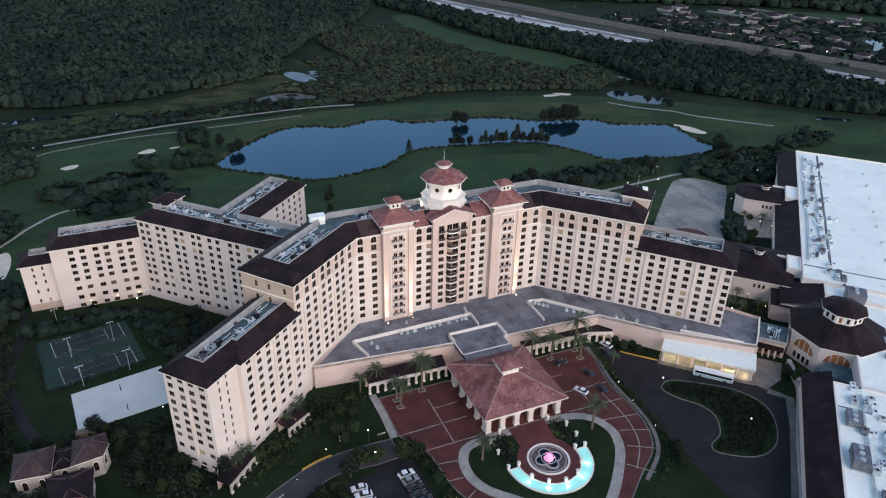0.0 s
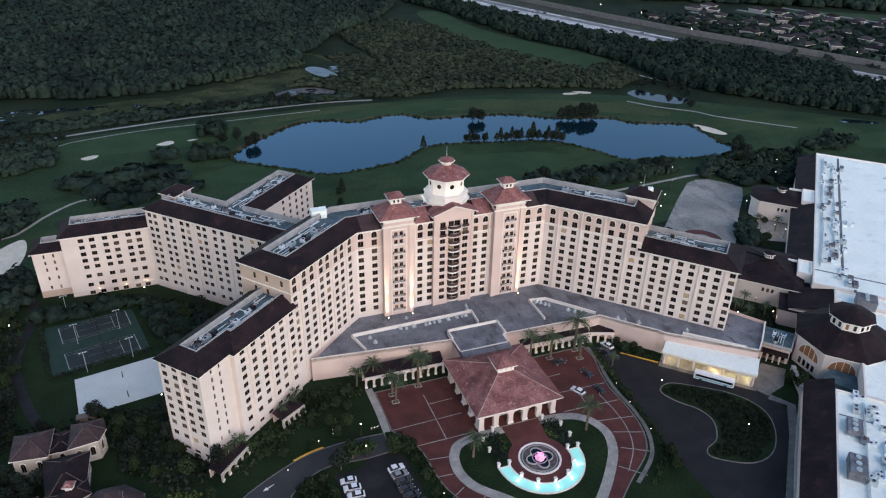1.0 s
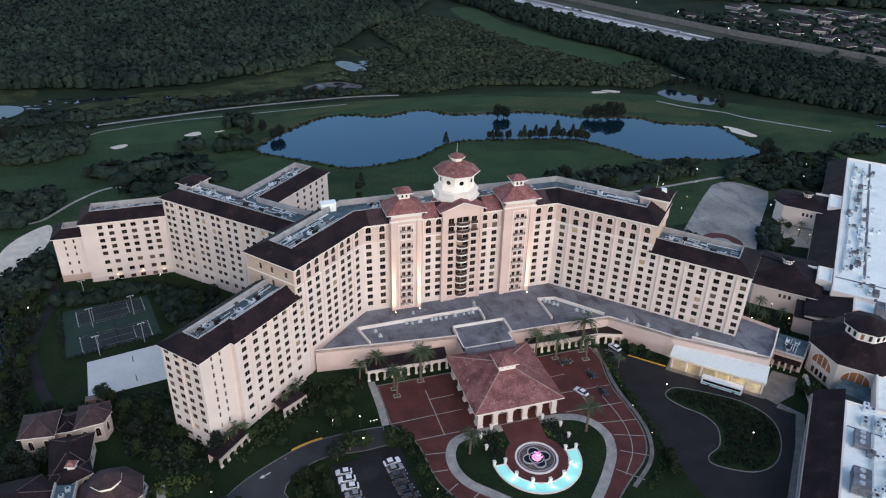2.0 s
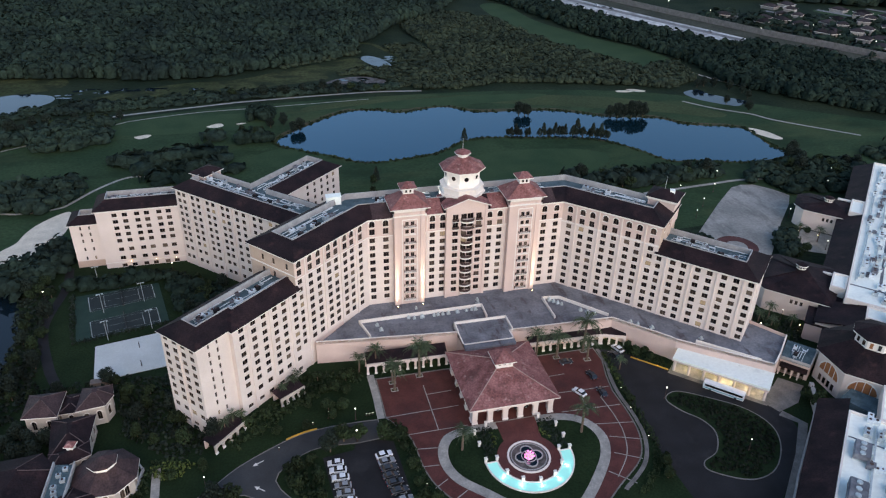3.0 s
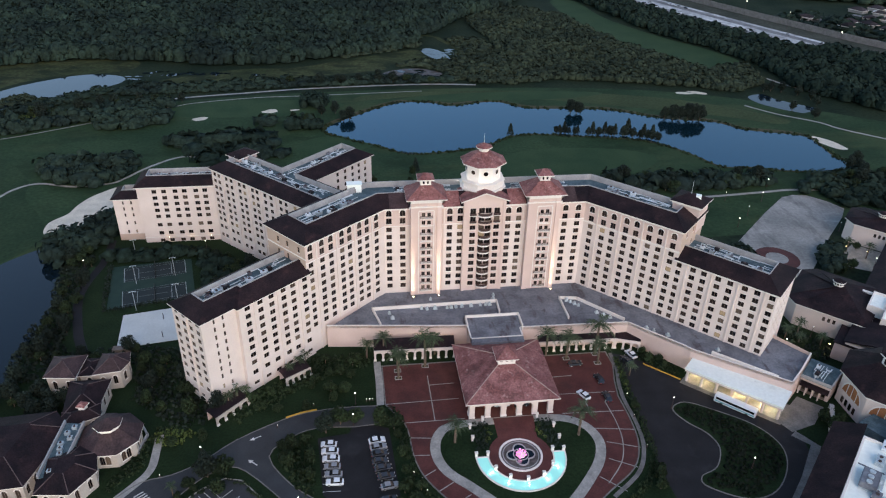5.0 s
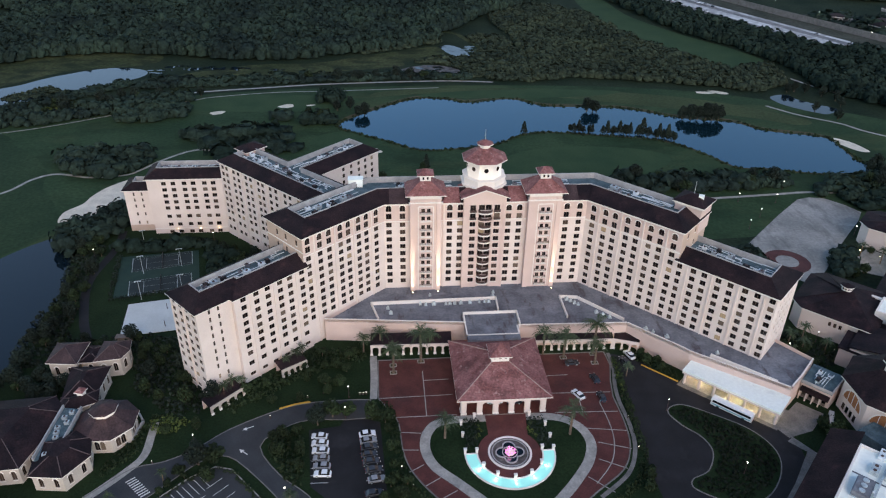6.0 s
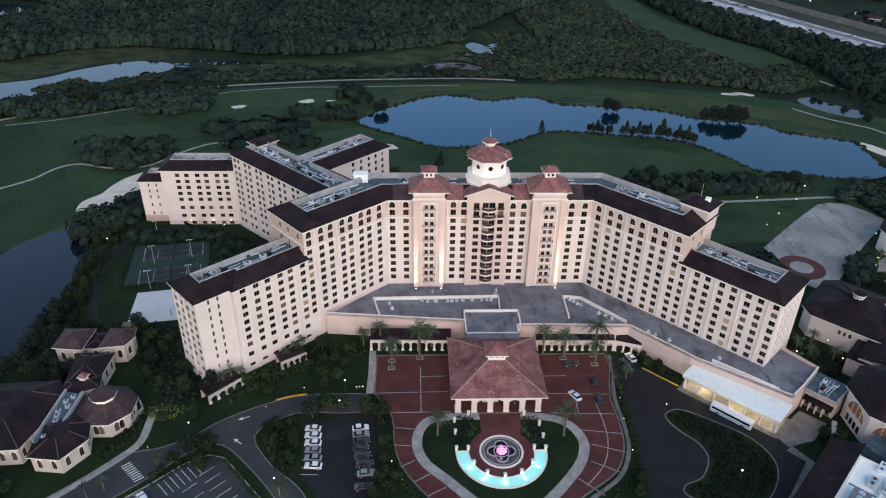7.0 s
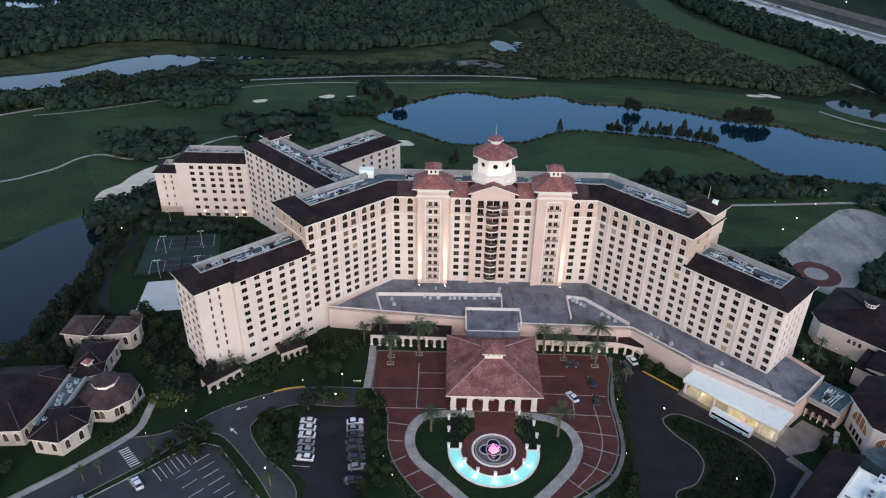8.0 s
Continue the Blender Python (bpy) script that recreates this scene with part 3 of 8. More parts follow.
# projecting towers with small roof cupolas
fronts = [hotel]
for cx, half, wx, ROWS_T in ((-21.5, 5.6, -21.45, FULL), (21.7, 6.0, 22.1, EAST)):
    x0, x1, y0, y1 = cx - half, cx + half, -3.9, 4.6
    tower = thing("hotel_tower", (cx, 0, 0), "tall peach stucco tower with balconies and a red tiled hip roof", "tower", "pair of facade towers")
    wins = [(z, 1.6) for z, h, *_ in ROWS_T]
    wall(tower, (x0, y0), (x1, y0), PZ - 1, 47.6, (wx - x0 - 1.0, wx - x0 + 1.0), wins, 1.3, PEACH, piers=[(0.85, 1.7, 0.35), (2 * half - 0.85, 1.7, 0.35)], bands=[(44.6, 45.1, 0.5), (46.6, 47.6, 0.8)])
    for a, b in (((x0, y1), (x0, y0)), ((x1, y0), (x1, y1)), ((x1, y1), (x0, y1))):
        wall(tower, a, b, PZ - 1, 47.6, material=PEACH, bands=[(46.6, 47.6, 0.8)])
    part("recess_panel", box(bmesh.new(), wx - 2.75, y0 - 0.12, 43.0, wx + 2.75, y0 - 0.003, 43.35), WHITE, tower, "pale moulding over the window column")
    for s_ in (-1, 1):
        part("pilaster_strip", box(bmesh.new(), wx + s_ * 2.75 - 0.14, y0 - 0.12, PZ, wx + s_ * 2.75 + 0.14, y0 - 0.003, 43.0), WHITE, tower, "thin pale strip beside the window column")
    for j, (zw, h, *_) in enumerate(ROWS_T):
        deep = 0.95 if j % 2 == 0 else 0.5
        z = zw - 1.05
        bal = part("balcony", box(bmesh.new(), wx - 2.2, y0 - deep, z - 0.28, wx + 2.2, y0 - 0.01, z), WHITE, tower)
        if j % 2 and j != 1:
            continue
        bm = bmesh.new()
        for x in np.linspace(wx - 2.1, wx + 2.1, 14):
            box(bm, x - 0.03, y0 - 0.92, z, x + 0.03, y0 - 0.86, z + 0.8)
        box(bm, wx - 2.2, y0 - 0.95, z + 0.8, wx + 2.2, y0 - 0.83, z + 0.88)
        for s_ in (-1, 1):
            box(bm, wx + s_ * 2.15 - 0.04, y0 - 0.86, z, wx + s_ * 2.15 + 0.04, y0 - 0.02, z + 0.88)
        part("railing", bm, RAIL, bal)
    fronts.append(tower)
    base = [(x0, y0), (x1, y0), (x1, y1), (x0, y1)]
    cap = [(cx - 1.9, -1.6), (cx + 1.9, -1.6), (cx + 1.9, 2.0), (cx - 1.9, 2.0)]
    hip_roof(tower, base, 48.2, 1.7, cap, 52.2, TILE_RED)
    cup = part("cupola", prism(bmesh.new(), cap, 51.6, 54.3), WHITE, tower)
    for s in (-0.75, 0.75):
        part("cupola_window", box(bmesh.new(), cx + s - 0.32, -1.66, 52.7, cx + s + 0.32, -1.55, 53.7), PANE, cup)
    hip_roof(cup, cap, 54.6, 1.1, [(cx - 0.7, 0.1), (cx + 0.7, 0.1), (cx + 0.7, 0.3), (cx - 0.7, 0.3)], 56.2, TILE_RED, name="cupola_roof")

# central gabled bay with a stack of round balconies
bay = thing("hotel_bay", (0, -2, 0), "gabled peach centre bay with a stack of rounded balconies", "facade bay")
x0, x1, y0 = -7.8, 7.7, -2.9
wall(bay, (x0, y0), (5.6 - 7.8, y0), PZ - 1, 45.6, (3.5,), [(z, h) for z, h, *_ in FULL], 2.1, PEACH, piers=[(0.5, 1.0, 0.3)])
wall(bay, (2.6, y0), (x1, y0), PZ - 1, 45.6, (1.9,), [(z, h) for z, h, *_ in FULL], 2.1, PEACH, piers=[(4.6, 1.0, 0.3)])
wall(bay, (-2.2, y0 + 0.5), (2.6, y0 + 0.5), PZ - 1, 45.6, (1.2, 3.6), [(z - 0.05, 2.2) for z, h, *_ in FULL], 2.2, PEACH)
for x in (-2.2, 2.6):
    part("jamb", box(bmesh.new(), x - 0.02, y0 + 0.01, PZ - 1, x + 0.02, y0 + 0.5, 45.6), PEACH, bay)
for a, b in (((x0, -1.8), (x0, y0)), ((x1, y0), (x1, -1.8))):
    wall(bay, a, b, PZ - 1, 45.6, material=PEACH)
part("lintel", box(bmesh.new(), -2.18, y0 + 0.01, 43.0, 2.58, y0 + 0.49, 45.62), PEACH, bay)
bm = bmesh.new()
tri = [(x0 - 0.3, 45.6), (x1 + 0.3, 45.6), (0, 48.4)]
fr, bk = [bm.verts.new((x, y0, z)) for x, z in tri], [bm.verts.new((x, 6, z)) for x, z in tri]
bm.faces.new(fr), bm.faces.new(bk[::-1])
for i in range(3):
    bm.faces.new((fr[(i + 1) % 3], fr[i], bk[i], bk[(i + 1) % 3]))
part("gable", bm, PEACH, bay)
bm = bmesh.new()
for s in (-1, 1):
    e = [(s * 8.9, 45.5), (0, 48.75), (0, 49.15), (s * 8.9, 45.9)]
    f1, f2 = [bm.verts.new((x, y0 - 0.9, z)) for x, z in e], [bm.verts.new((x, 8, z)) for x, z in e]
    for i in range(4):
        bm.faces.new((f1[(i + 1) % 4], f1[i], f2[i], f2[(i + 1) % 4])).material_index = 0 if i == 2 else 1
    bm.faces.new(f1).material_index = 1
part("gable_roof", bm, (TILE_RED, WHITE), bay)
for j in (9, 10):
    z = FULL[j][0] - FULL[j][1] / 2 - 0.2
    for x in (-4.3, 4.5):
        bal = part("balcony", box(bmesh.new(), x - 1.25, y0 - 0.8, z - 0.22, x + 1.25, y0 - 0.01, z), WHITE, bay)
        bm = bmesh.new()
        prism(bm, [(x - 1.2, y0 - 0.02), (x - 1.2, y0 - 0.75), (x + 1.2, y0 - 0.75), (x + 1.2, y0 - 0.02), (x + 1.13, y0 - 0.02), (x + 1.13, y0 - 0.68), (x - 1.13, y0 - 0.68), (x - 1.13, y0 - 0.02)], z, z + 0.95)
        part("railing", bm, RAIL, bal)
for xa, xb in ((-34.5, -27.6), (-15.4, -9.0), (9.0, 15.2), (28.2, 34.5)):
    bm = bmesh.new()
    lo_, hi_ = (-2.75, EAVE + 0.53), (3.55, EAVE + 3.78)
    v = [bm.verts.new((x, y, z + o)) for o in (0.0, 0.06) for x, y, z in ((xa, *lo_), (xb, *lo_), (xb, *hi_), (xa, *hi_))]
    for f in ((3, 2, 1, 0), (4, 5, 6, 7), (0, 1, 5, 4), (1, 2, 6, 5), (2, 3, 7, 6), (3, 0, 4, 7)):
        bm.faces.new([v[i] for i in f])
    part("red_roof_panel", bm, TILE_RED if abs(xa) < 20 else TILE_MID, hotel, "weathered red tiles beside the tower")
for j in range(11):
    z = FULL[j][0] - FULL[j][1] / 2 - 0.2
    r = 2.2 if j < 9 else 2.6
    arc = [(0.2 + r * math.cos(a), y0 - 0.02 + 0.62 * r * math.sin(a)) for a in (math.pi + math.pi * i / 12 for i in range(13))]
    slab = [(0.2 + (px - 0.2) * 1.07, y0 - 0.02 + (py - y0 + 0.02) * 1.1) for px, py in arc]
    bal = part("balcony", prism(bmesh.new(), slab, z - 0.5, z), WHITE if j != 9 else PEACH, bay)
    bm = bmesh.new()
    inner = [(0.2 + (px - 0.2) * 0.96, y0 - 0.02 + (py - y0 + 0.02) * 0.96) for px, py in arc]
    prism(bm, arc + inner[::-1], z, z + 1.0)
    part("railing", bm, RAIL, bal)

# rotunda
rot = thing("rotunda", (0.5, 7.5, 44), "white octagonal rotunda with a red tiled roof and lantern", "rotunda")
T8 = math.pi / 8
oct_ = lambda r: ngon(0.5, 7.5, r, 8, T8)
for r, za, zb, nm in ((8.4, 44.5, 47.6, "drum_base"), (8.8, 47.6, 48.1, "cornice"), (8.0, 48.1, 50.2, "drum_tier"), (8.3, 50.2, 50.6, "cornice")):
    part(nm, prism(bmesh.new(), oct_(r), za, zb), WHITE, rot)
part("drum", prism(bmesh.new(), oct_(6.5), 50.4, 57.0), WHITE, rot)
for i in range(8):
    a = T8 + math.pi / 4 * i + math.pi / 8
    m = Matrix.Translation((0.5 + 6.02 * math.cos(a), 7.5 + 6.02 * math.sin(a), 54.2)) @ Matrix.Rotation(a, 4, "Z") @ Matrix.Rotation(math.pi / 2, 4, "Y")
    bm = bmesh.new()
    bmesh.ops.create_cone(bm, cap_ends=True, segments=20, radius1=0.85, radius2=0.85, depth=0.2, matrix=m)
    eye_ = part("round_window", bm, PANE, rot)
    bm = bmesh.new()
    for k in range(20):
        p, q = 2 * math.pi * k / 20, 2 * math.pi * (k + 1) / 20
        vs = [(r * math.cos(t), r * math.sin(t), h) for r, t, h in ((0.85, p, 0.14), (1.2, p, 0.14), (1.2, q, 0.14), (0.85, q, 0.14))]
        bm.faces.new([bm.verts.new(m @ Vector(v)) for v in vs])
    part("round_frame", bm, WHITE, eye_)
hip_roof(rot, oct_(6.5), 57.3, 1.9, oct_(1.9), 60.9, TILE_RED)
part("lantern", prism(bmesh.new(), oct_(1.9), 60.5, 62.3), WHITE, rot)
hip_roof(rot, oct_(1.9), 62.5, 1.1, oct_(0.15), 63.9, TILE_RED, name="lantern_roof")
bm = bmesh.new()
bmesh.ops.create_cone(bm, cap_ends=True, segments=8, radius1=0.14, radius2=0.04, depth=4.0, matrix=Matrix.Translation((0.5, 7.5, 65.6)))
part("finial", bm, METAL, rot)

# end tower of the east wing
tw = rect(ER - dr * 9.5 - nr * 8.5, dr, 9.9, 8.9)
etower = thing("hotel_tower", (*(ER - dr * 5 - nr * 4), 43), "square peach stair tower with a dark tiled roof", "tower")
for a, b in zip(tw, tw[1:] + tw[:1]):
    wall(etower, a, b, 38, 48.0, material=PEACH, bands=[(47.4, 48.0, 0.3)])
mid = rect(ER - dr * 6.2 - nr * 4.5, dr, 3.3, 0.9)
hip_roof(etower, tw, 48.5, 1.0, mid, 50.6, TILE)
q = tuple(ER - dr * 2.2 - nr * 4.2)
part("roof_box", prism(bmesh.new(), ngon(*q, 1.3, 4, 0.3), 48.9, 50.9), MEMBRANE, etower, "white plant box on the tower roof")
bm = bmesh.new()
tapered(bm, (*(ER - dr * 5.0 - nr * 4.0), 50.4), (*(ER - dr * 5.0 - nr * 4.0), 55.5), 0.12, 0.05, 6)
part("mast", bm, METAL, etower)

# the whole centre stands a little forward of and above these lines
for ob in fronts + [bay, rot, etower]:
    ob.location += FORWARD


# lower wings
def block(name, label, poly, eave, sides, over=0.9, run=4.6, rise=3.2, roof_mat=None, z0=0.0, butt=()):
    ob = thing(name, (*poly[0], z0), label, "hotel wing")
    for i, (a, b) in enumerate(zip(poly, poly[1:] + poly[:1])):
        wall(ob, a, b, z0, eave - 0.25, *sides.get(i, ((), ())), **sides.get(("k", i), {}))
    skirt_roof(ob, poly, eave, over, run, rise, roof_mat, butt=butt)
    return ob


R_SW = [(2.6, 1.3), (7.0, 1.75)] + [(11.06 + 3.02 * i, 1.75) for i in range(8)]
R_E = [(9.75 + 3.08 * i, 1.85) for i in range(8)]
swd = Vector((0.748, 0.663)).normalized()
swn = Vector((-swd.y, swd.x))
p_sw = Vector((-62.9, -26.85)) - swd * 28.0
p_se = p_sw - swd * 12.2 + swn * 1.6
SW = [tuple(v) for v in (p_se, p_se + swd * 12.2, p_sw, p_sw + swd * 28.4, p_sw + swd * 28.4 + swn * 17.4, p_se + swn * 15.8)]
block("hotel_wing", "cream stucco hotel wing with a dark tiled skirt roof", SW, 33.9, {
    0: ((4.45, 7.6), R_SW[1:]), ("k", 0): dict(w=0.7, bands=[(33.1, 33.6, 0.2)]),
    2: ((3.3, 8.1, 12.4, 17.2, 21.1, 26.0), R_SW), ("k", 2): dict(bands=[(33.1, 33.6, 0.2)], piers=[(5.7, 0.5, 0.3), (14.8, 0.5, 0.3), (23.6, 0.5, 0.3)]),
    5: ((2.0, 6.0, 9.8, 13.6), R_SW), ("k", 5): dict(bands=[(33.1, 33.6, 0.2)], piers=[(7.9, 0.5, 0.3)])}, run=4.7, butt=(3,))

p_rb, q_rb = Vector((63.6, -28.9)), Vector((88.2, -54.4))
drb = (q_rb - p_rb).normalized()
RB = rect(p_rb, drb, (q_rb - p_rb).length, 20.5)
block("hotel_wing", "cream stucco east wing with rows of dark windows", RB, 33.4, {0: ((1.75, 6.9, 10.8, 15.8, 19.95, 24.9, 29.0, 33.9), R_E), ("k", 0): dict(bands=[(32.5, 33.0, 0.2)], piers=[(4.6, 0.5, 0.3), (13.6, 0.5, 0.3), (22.7, 0.5, 0.3), (31.5, 0.5, 0.3)]), 1: ((5, 8.5, 12, 15.5), R_E), ("k", 1): dict(w=0.8, bands=[(32.5, 33.0, 0.2)])}, run=5.2, butt=(3,))

dn = Vector((1, -1)).normalized()
NCP = Vector((-105.8, 58.1))
nn = Vector((-dn.y, dn.x))
NC = [tuple(NCP + dn * u + nn * v) for u, v in ((0, 0), (66, 0), (66, 19), (41.8, 19), (41.8, 54), (23.8, 54), (23.8, 19), (0, 19))]
R11 = [(4.0, 1.7), (8.2, 1.7)] + [(11.9 + 3.0 * i, 1.7) for i in range(8)]
block("hotel_wing", "cream stucco north wing with a branching roof well", NC, 35.2, {
    0: ((2.0, 4.8, 9.6, 12.8, 18.0, 21.1, 26.2, 29.0, 33.8, 37.4, 43.0, 46.2, 51.4, 54.6), R11), ("k", 0): dict(w=1.8, bands=[(34.3, 34.8, 0.2)], piers=[(7.2, 0.5, 0.3), (15.4, 0.5, 0.3), (23.7, 0.5, 0.3), (31.4, 0.5, 0.3), (40.2, 0.5, 0.3)]),
    3: ((14, 18.5, 23, 27, 31), R11[2:]), ("k", 3): dict(w=1.4), 4: ((4, 9, 14), R11[2:])}, run=4.7, butt=(1,))
nct = [tuple(NCP + dn * u + nn * v) for u, v in ((0.2, 9.5), (7.2, 9.5), (7.2, 18.8), (0.2, 18.8))]
tow = thing("hotel_tower", (*nct[0], 34), "square stair head with a dark tiled roof on the north wing", "tower")
for a, b in zip(nct, nct[1:] + nct[:1]):
    wall(tow, a, b, 33.6, 38.0, material=PEACH)
hip_roof(tow, nct, 38.3, 0.9, [tuple(NCP + dn * u + nn * v) for u, v in ((3.4, 13), (4, 13), (4, 15.3), (3.4, 15.3))], 40.2, TILE)
N2 = rect((-138, 59), (1, 0), 33, 15)
R8 = [(0.9, 1.6), (4.6, 1.7), (8.6, 1.7)] + [(12.7 + 2.95 * i, 1.7) for i in range(5)]
block("hotel_wing", "cream stucco north-west wing of eight storeys", N2, 27.0, {0: ((7.1, 11.1, 15.8, 19.6, 24.4, 28.1), R8), ("k", 0): dict(bands=[(26.1, 26.6, 0.2), (2.45, 2.7, 0.12)])}, run=3.9, butt=(1,))
N1 = rect((-149.5, 62.3), (1, 0), 11.4, 12)
block("hotel_wing", "low cream wing end with narrow windows", N1, 20.2, {0: ((4.0, 7.4), [(4.2, 1.6), (8.4, 1.6), (12.3, 1.6), (15.3, 1.6), (18.2, 1.6)]), ("k", 0): dict(w=0.7, base=3.0)}, run=3.4, rise=2.4, butt=(1,))

# podium in front of the hotel
POD = [(-58.5, -23.5), (-9.2, -28.5), (-9.2, -36.2), (9.6, -36.2), (9.6, -31.2), (49.0, -32.2), (64.0, -47.5), (65.5, -49.5), (91.3, -69.6), (97.4, -64.4), (106, -56), (95, -40), (40, -2), (-36, -1.5)]
pod = thing("podium", (0, -15, 0), "peach podium with a grey flat roof and pale parapet", "podium")
bm = bmesh.new()
ring(bm, POD, 0, POD, PZ + 1.1)
part("podium_wall", bm, PEACH, pod)
bm = bmesh.new()
lid(bm, offset(POD, -0.4), PZ)
part("podium_roof", bm, FLAT, pod, "stained grey flat roof")
bm = bmesh.new()
for i in range(10):
    a, b = Vector(POD[i]), Vector(POD[i + 1])
    d = (b - a).normalized()
    n = Vector((-d.y, d.x)) * 0.5
    ring(bm, [tuple(v) for v in (a, b, b + n, a + n)], PZ, [tuple(v) for v in (a, b, b + n, a + n)], PZ + 1.2)
    lid(bm, [tuple(v) for v in (a, b, b + n, a + n)], PZ + 1.2)
part("parapet", bm, WHITE, pod, "pale capped parapet")

# raised and sunken roof courts on the podium
def low_wall(parent, line, z0, z1, t=0.45, material=None, name="low_wall"):
    out = []
    for a, b in zip(line, line[1:]):
        d = (Vector(b) - Vector(a)).normalized()
        a2 = Vector(a) - d * t / 2
        m = Matrix.Translation((a2.x, a2.y, 0)) @ Matrix.Rotation(math.atan2(d.y, d.x), 4, "Z")
        out.append(part(name, box(bmesh.new(), 0, -t / 2, z0, (Vector(b) - Vector(a)).length + t, t / 2, z1, m), material or WHITE, parent))
    return out


low_wall(pod, [(-39.5, -23.8), (-42, -14.2), (4.4, -13.3), (4.2, -20.5)], PZ, PZ + 1.3)
low_wall(pod, [(-9.0, -23.5), (10.4, -23.5), (10.4, -31)], PZ, PZ + 2.0)
low_wall(pod, [(-9.0, -23.5), (-9.0, -28.5)], PZ, PZ + 2.0)
low_wall(pod, [(28.6, -26.5), (28.6, -13.6), (35, -14.5), (48.5, -29.5)], PZ, PZ + 1.2)
low_wall(pod, [(72, -51.8), (88, -66.2)], PZ, PZ + 1.5)
part("porch_roof", prism(bmesh.new(), [(-9.0, -38.6), (9.4, -38.6), (10.2, -23.7), (-8.8, -23.7)], PZ + 0.01, PZ + 1.0), FLAT, pod, "raised grey flat roof over the porch")


def vents(spots, z, parent=None, seed=3):
    """Rooftop fans and boxes, each a thing of its own."""
    rnd = random.Random(seed)
    for x, y in spots:
        k = thing("roof_vent", (x, y, z), "grey metal rooftop fan on a square curb", "vent", "rooftop fans")
        r = rnd.uniform(0.45, 0.8)
        part("curb", box(bmesh.new(), x - r, y - r, z, x + r, y + r, z + 0.5), METAL, k)
        bm = bmesh.new()
        bmesh.ops.create_cone(bm, cap_ends=True, segments=12, radius1=r * 0.9, radius2=r * 0.55, depth=0.7, matrix=Matrix.Translation((x, y, z + 0.85)))
        part("hood", bm, METAL, k)


vents([(x, -15.5 + 0.1 * i) for i, x in enumerate((-14.5, -13, -11.2, -9, -5.5, -2, 0, 1.5))] + [(-24, -15), (-22, -15.6), (-19, -15.3), (-36, -17), (31, -15), (32.2, -16.3), (33.4, -17.6), (34.5, -18.8), (40, -24), (42, -25.8), (44, -27.5), (-35, -20), (55, -35), (57, -37), (61, -40), (75, -50), (4, -9), (-20, -9.5), (3.5, -11.5)], PZ)


def run_pipe(name, line, r, z, material, label):
    """A square duct or pipe run along a line, on low feet."""
    k = thing(name, (*line[0], z), label, "duct", "rooftop duct runs")
    bm = bmesh.new()
    for a, b in zip(line, line[1:]):
        d = Vector(b) - Vector(a)
        m = Matrix.Translation((a[0], a[1], z)) @ Matrix.Rotation(math.atan2(d.y, d.x), 4, "Z")
        box(bm, -r, -r, 0.35, d.length + r, r, 0.35 + 2 * r, m)
    part("duct", bm, material, k)
    for a in line[::4]:
        part("duct_foot", box(bmesh.new(), a[0] - 0.12, a[1] - 0.12, z, a[0] + 0.12, a[1] + 0.12, z + 0.4), METAL, k)


def roof_plant(p, d, length, width, z, seed):
    """Pipe racks, ducts and air units in a roof well that starts at p and runs along d."""
    rnd = random.Random(seed)
    d = Vector(d).normalized()
    n = Vector((-d.y, d.x))
    p = Vector(p)
    at = lambda u, v: tuple(p + d * u + n * v)
    for v, r in ((-0.38, 0.08), (-0.2, 0.13), (-0.05, 0.08), (0.12, 0.12), (0.34, 0.09)):
        v *= width
        u, line = rnd.uniform(0.2, 3), []
        while u < length - 1:
            line.append(at(u, v))
            u += rnd.uniform(1.5, 9)
            line.append(at(min(u, length), v))
            v = max(-width * 0.44, min(width * 0.44, v + rnd.choice((-1, 1)) * rnd.uniform(0.3, 2.4)))
        run_pipe("roof_duct", line, r, z, DUCT, "pale pipework zigzagging along the roof well")
    for i in range(int(length / 2.6)):
        u, v = rnd.uniform(1.0, length - 1.0), rnd.uniform(-0.34, 0.34) * width
        a, b, h = rnd.uniform(0.5, 1.2), rnd.uniform(0.4, 0.8), rnd.uniform(0.8, 1.5)
        m = Matrix.Translation((*at(u, v), z)) @ Matrix.Rotation(math.atan2(d.y, d.x), 4, "Z")
        k = thing("air_unit", (*at(u, v), z), "grey rooftop air handling unit", "air unit", "rooftop air units")
        part("casing", box(bmesh.new(), -a, -b, 0, a, b, h, m), (METAL, ASPHALT, DUCT, FLAT)[i % 4], k)
        bm = bmesh.new()
        bmesh.ops.create_cone(bm, cap_ends=True, segments=10, radius1=b * 0.6, radius2=b * 0.6, depth=0.2, matrix=m @ Matrix.Translation((0, 0, h + 0.1)))
        part("fan_guard", bm, RAIL, k)


DUCT = surface("pale insulated ducting", (0.74, 0.80, 0.83), (0.58, 0.65, 0.68), 0.6, 0.6, 0.1, 3.0, 0.15)
half = DEPTH / 2
roof_z = EAVE + 2.32
fwd = Vector((0, -1.4))
roof_plant(SL + fwd + dl * 6 + nl * half, dl, 27, 8.6, roof_z, 1)
roof_plant(Vector((-33, -3.2 + half)), (1, 0), 22, 8.6, roof_z, 2)
roof_plant(Vector((11, -3.2 + half)), (1, 0), 22, 8.6, roof_z, 3)
roof_plant(FR + fwd + nr * half + dr * 2, dr, 25, 8.6, roof_z, 4)
roof_plant(p_se + swd * 5.5 + swn * 8.2, swd, 33, 6.0, 35.12, 5)
roof_plant(Vector(RB[0]) + drb * 1 + Vector((-drb.y, drb.x)) * 10.2, drb, 28, 9.0, 34.62, 6)
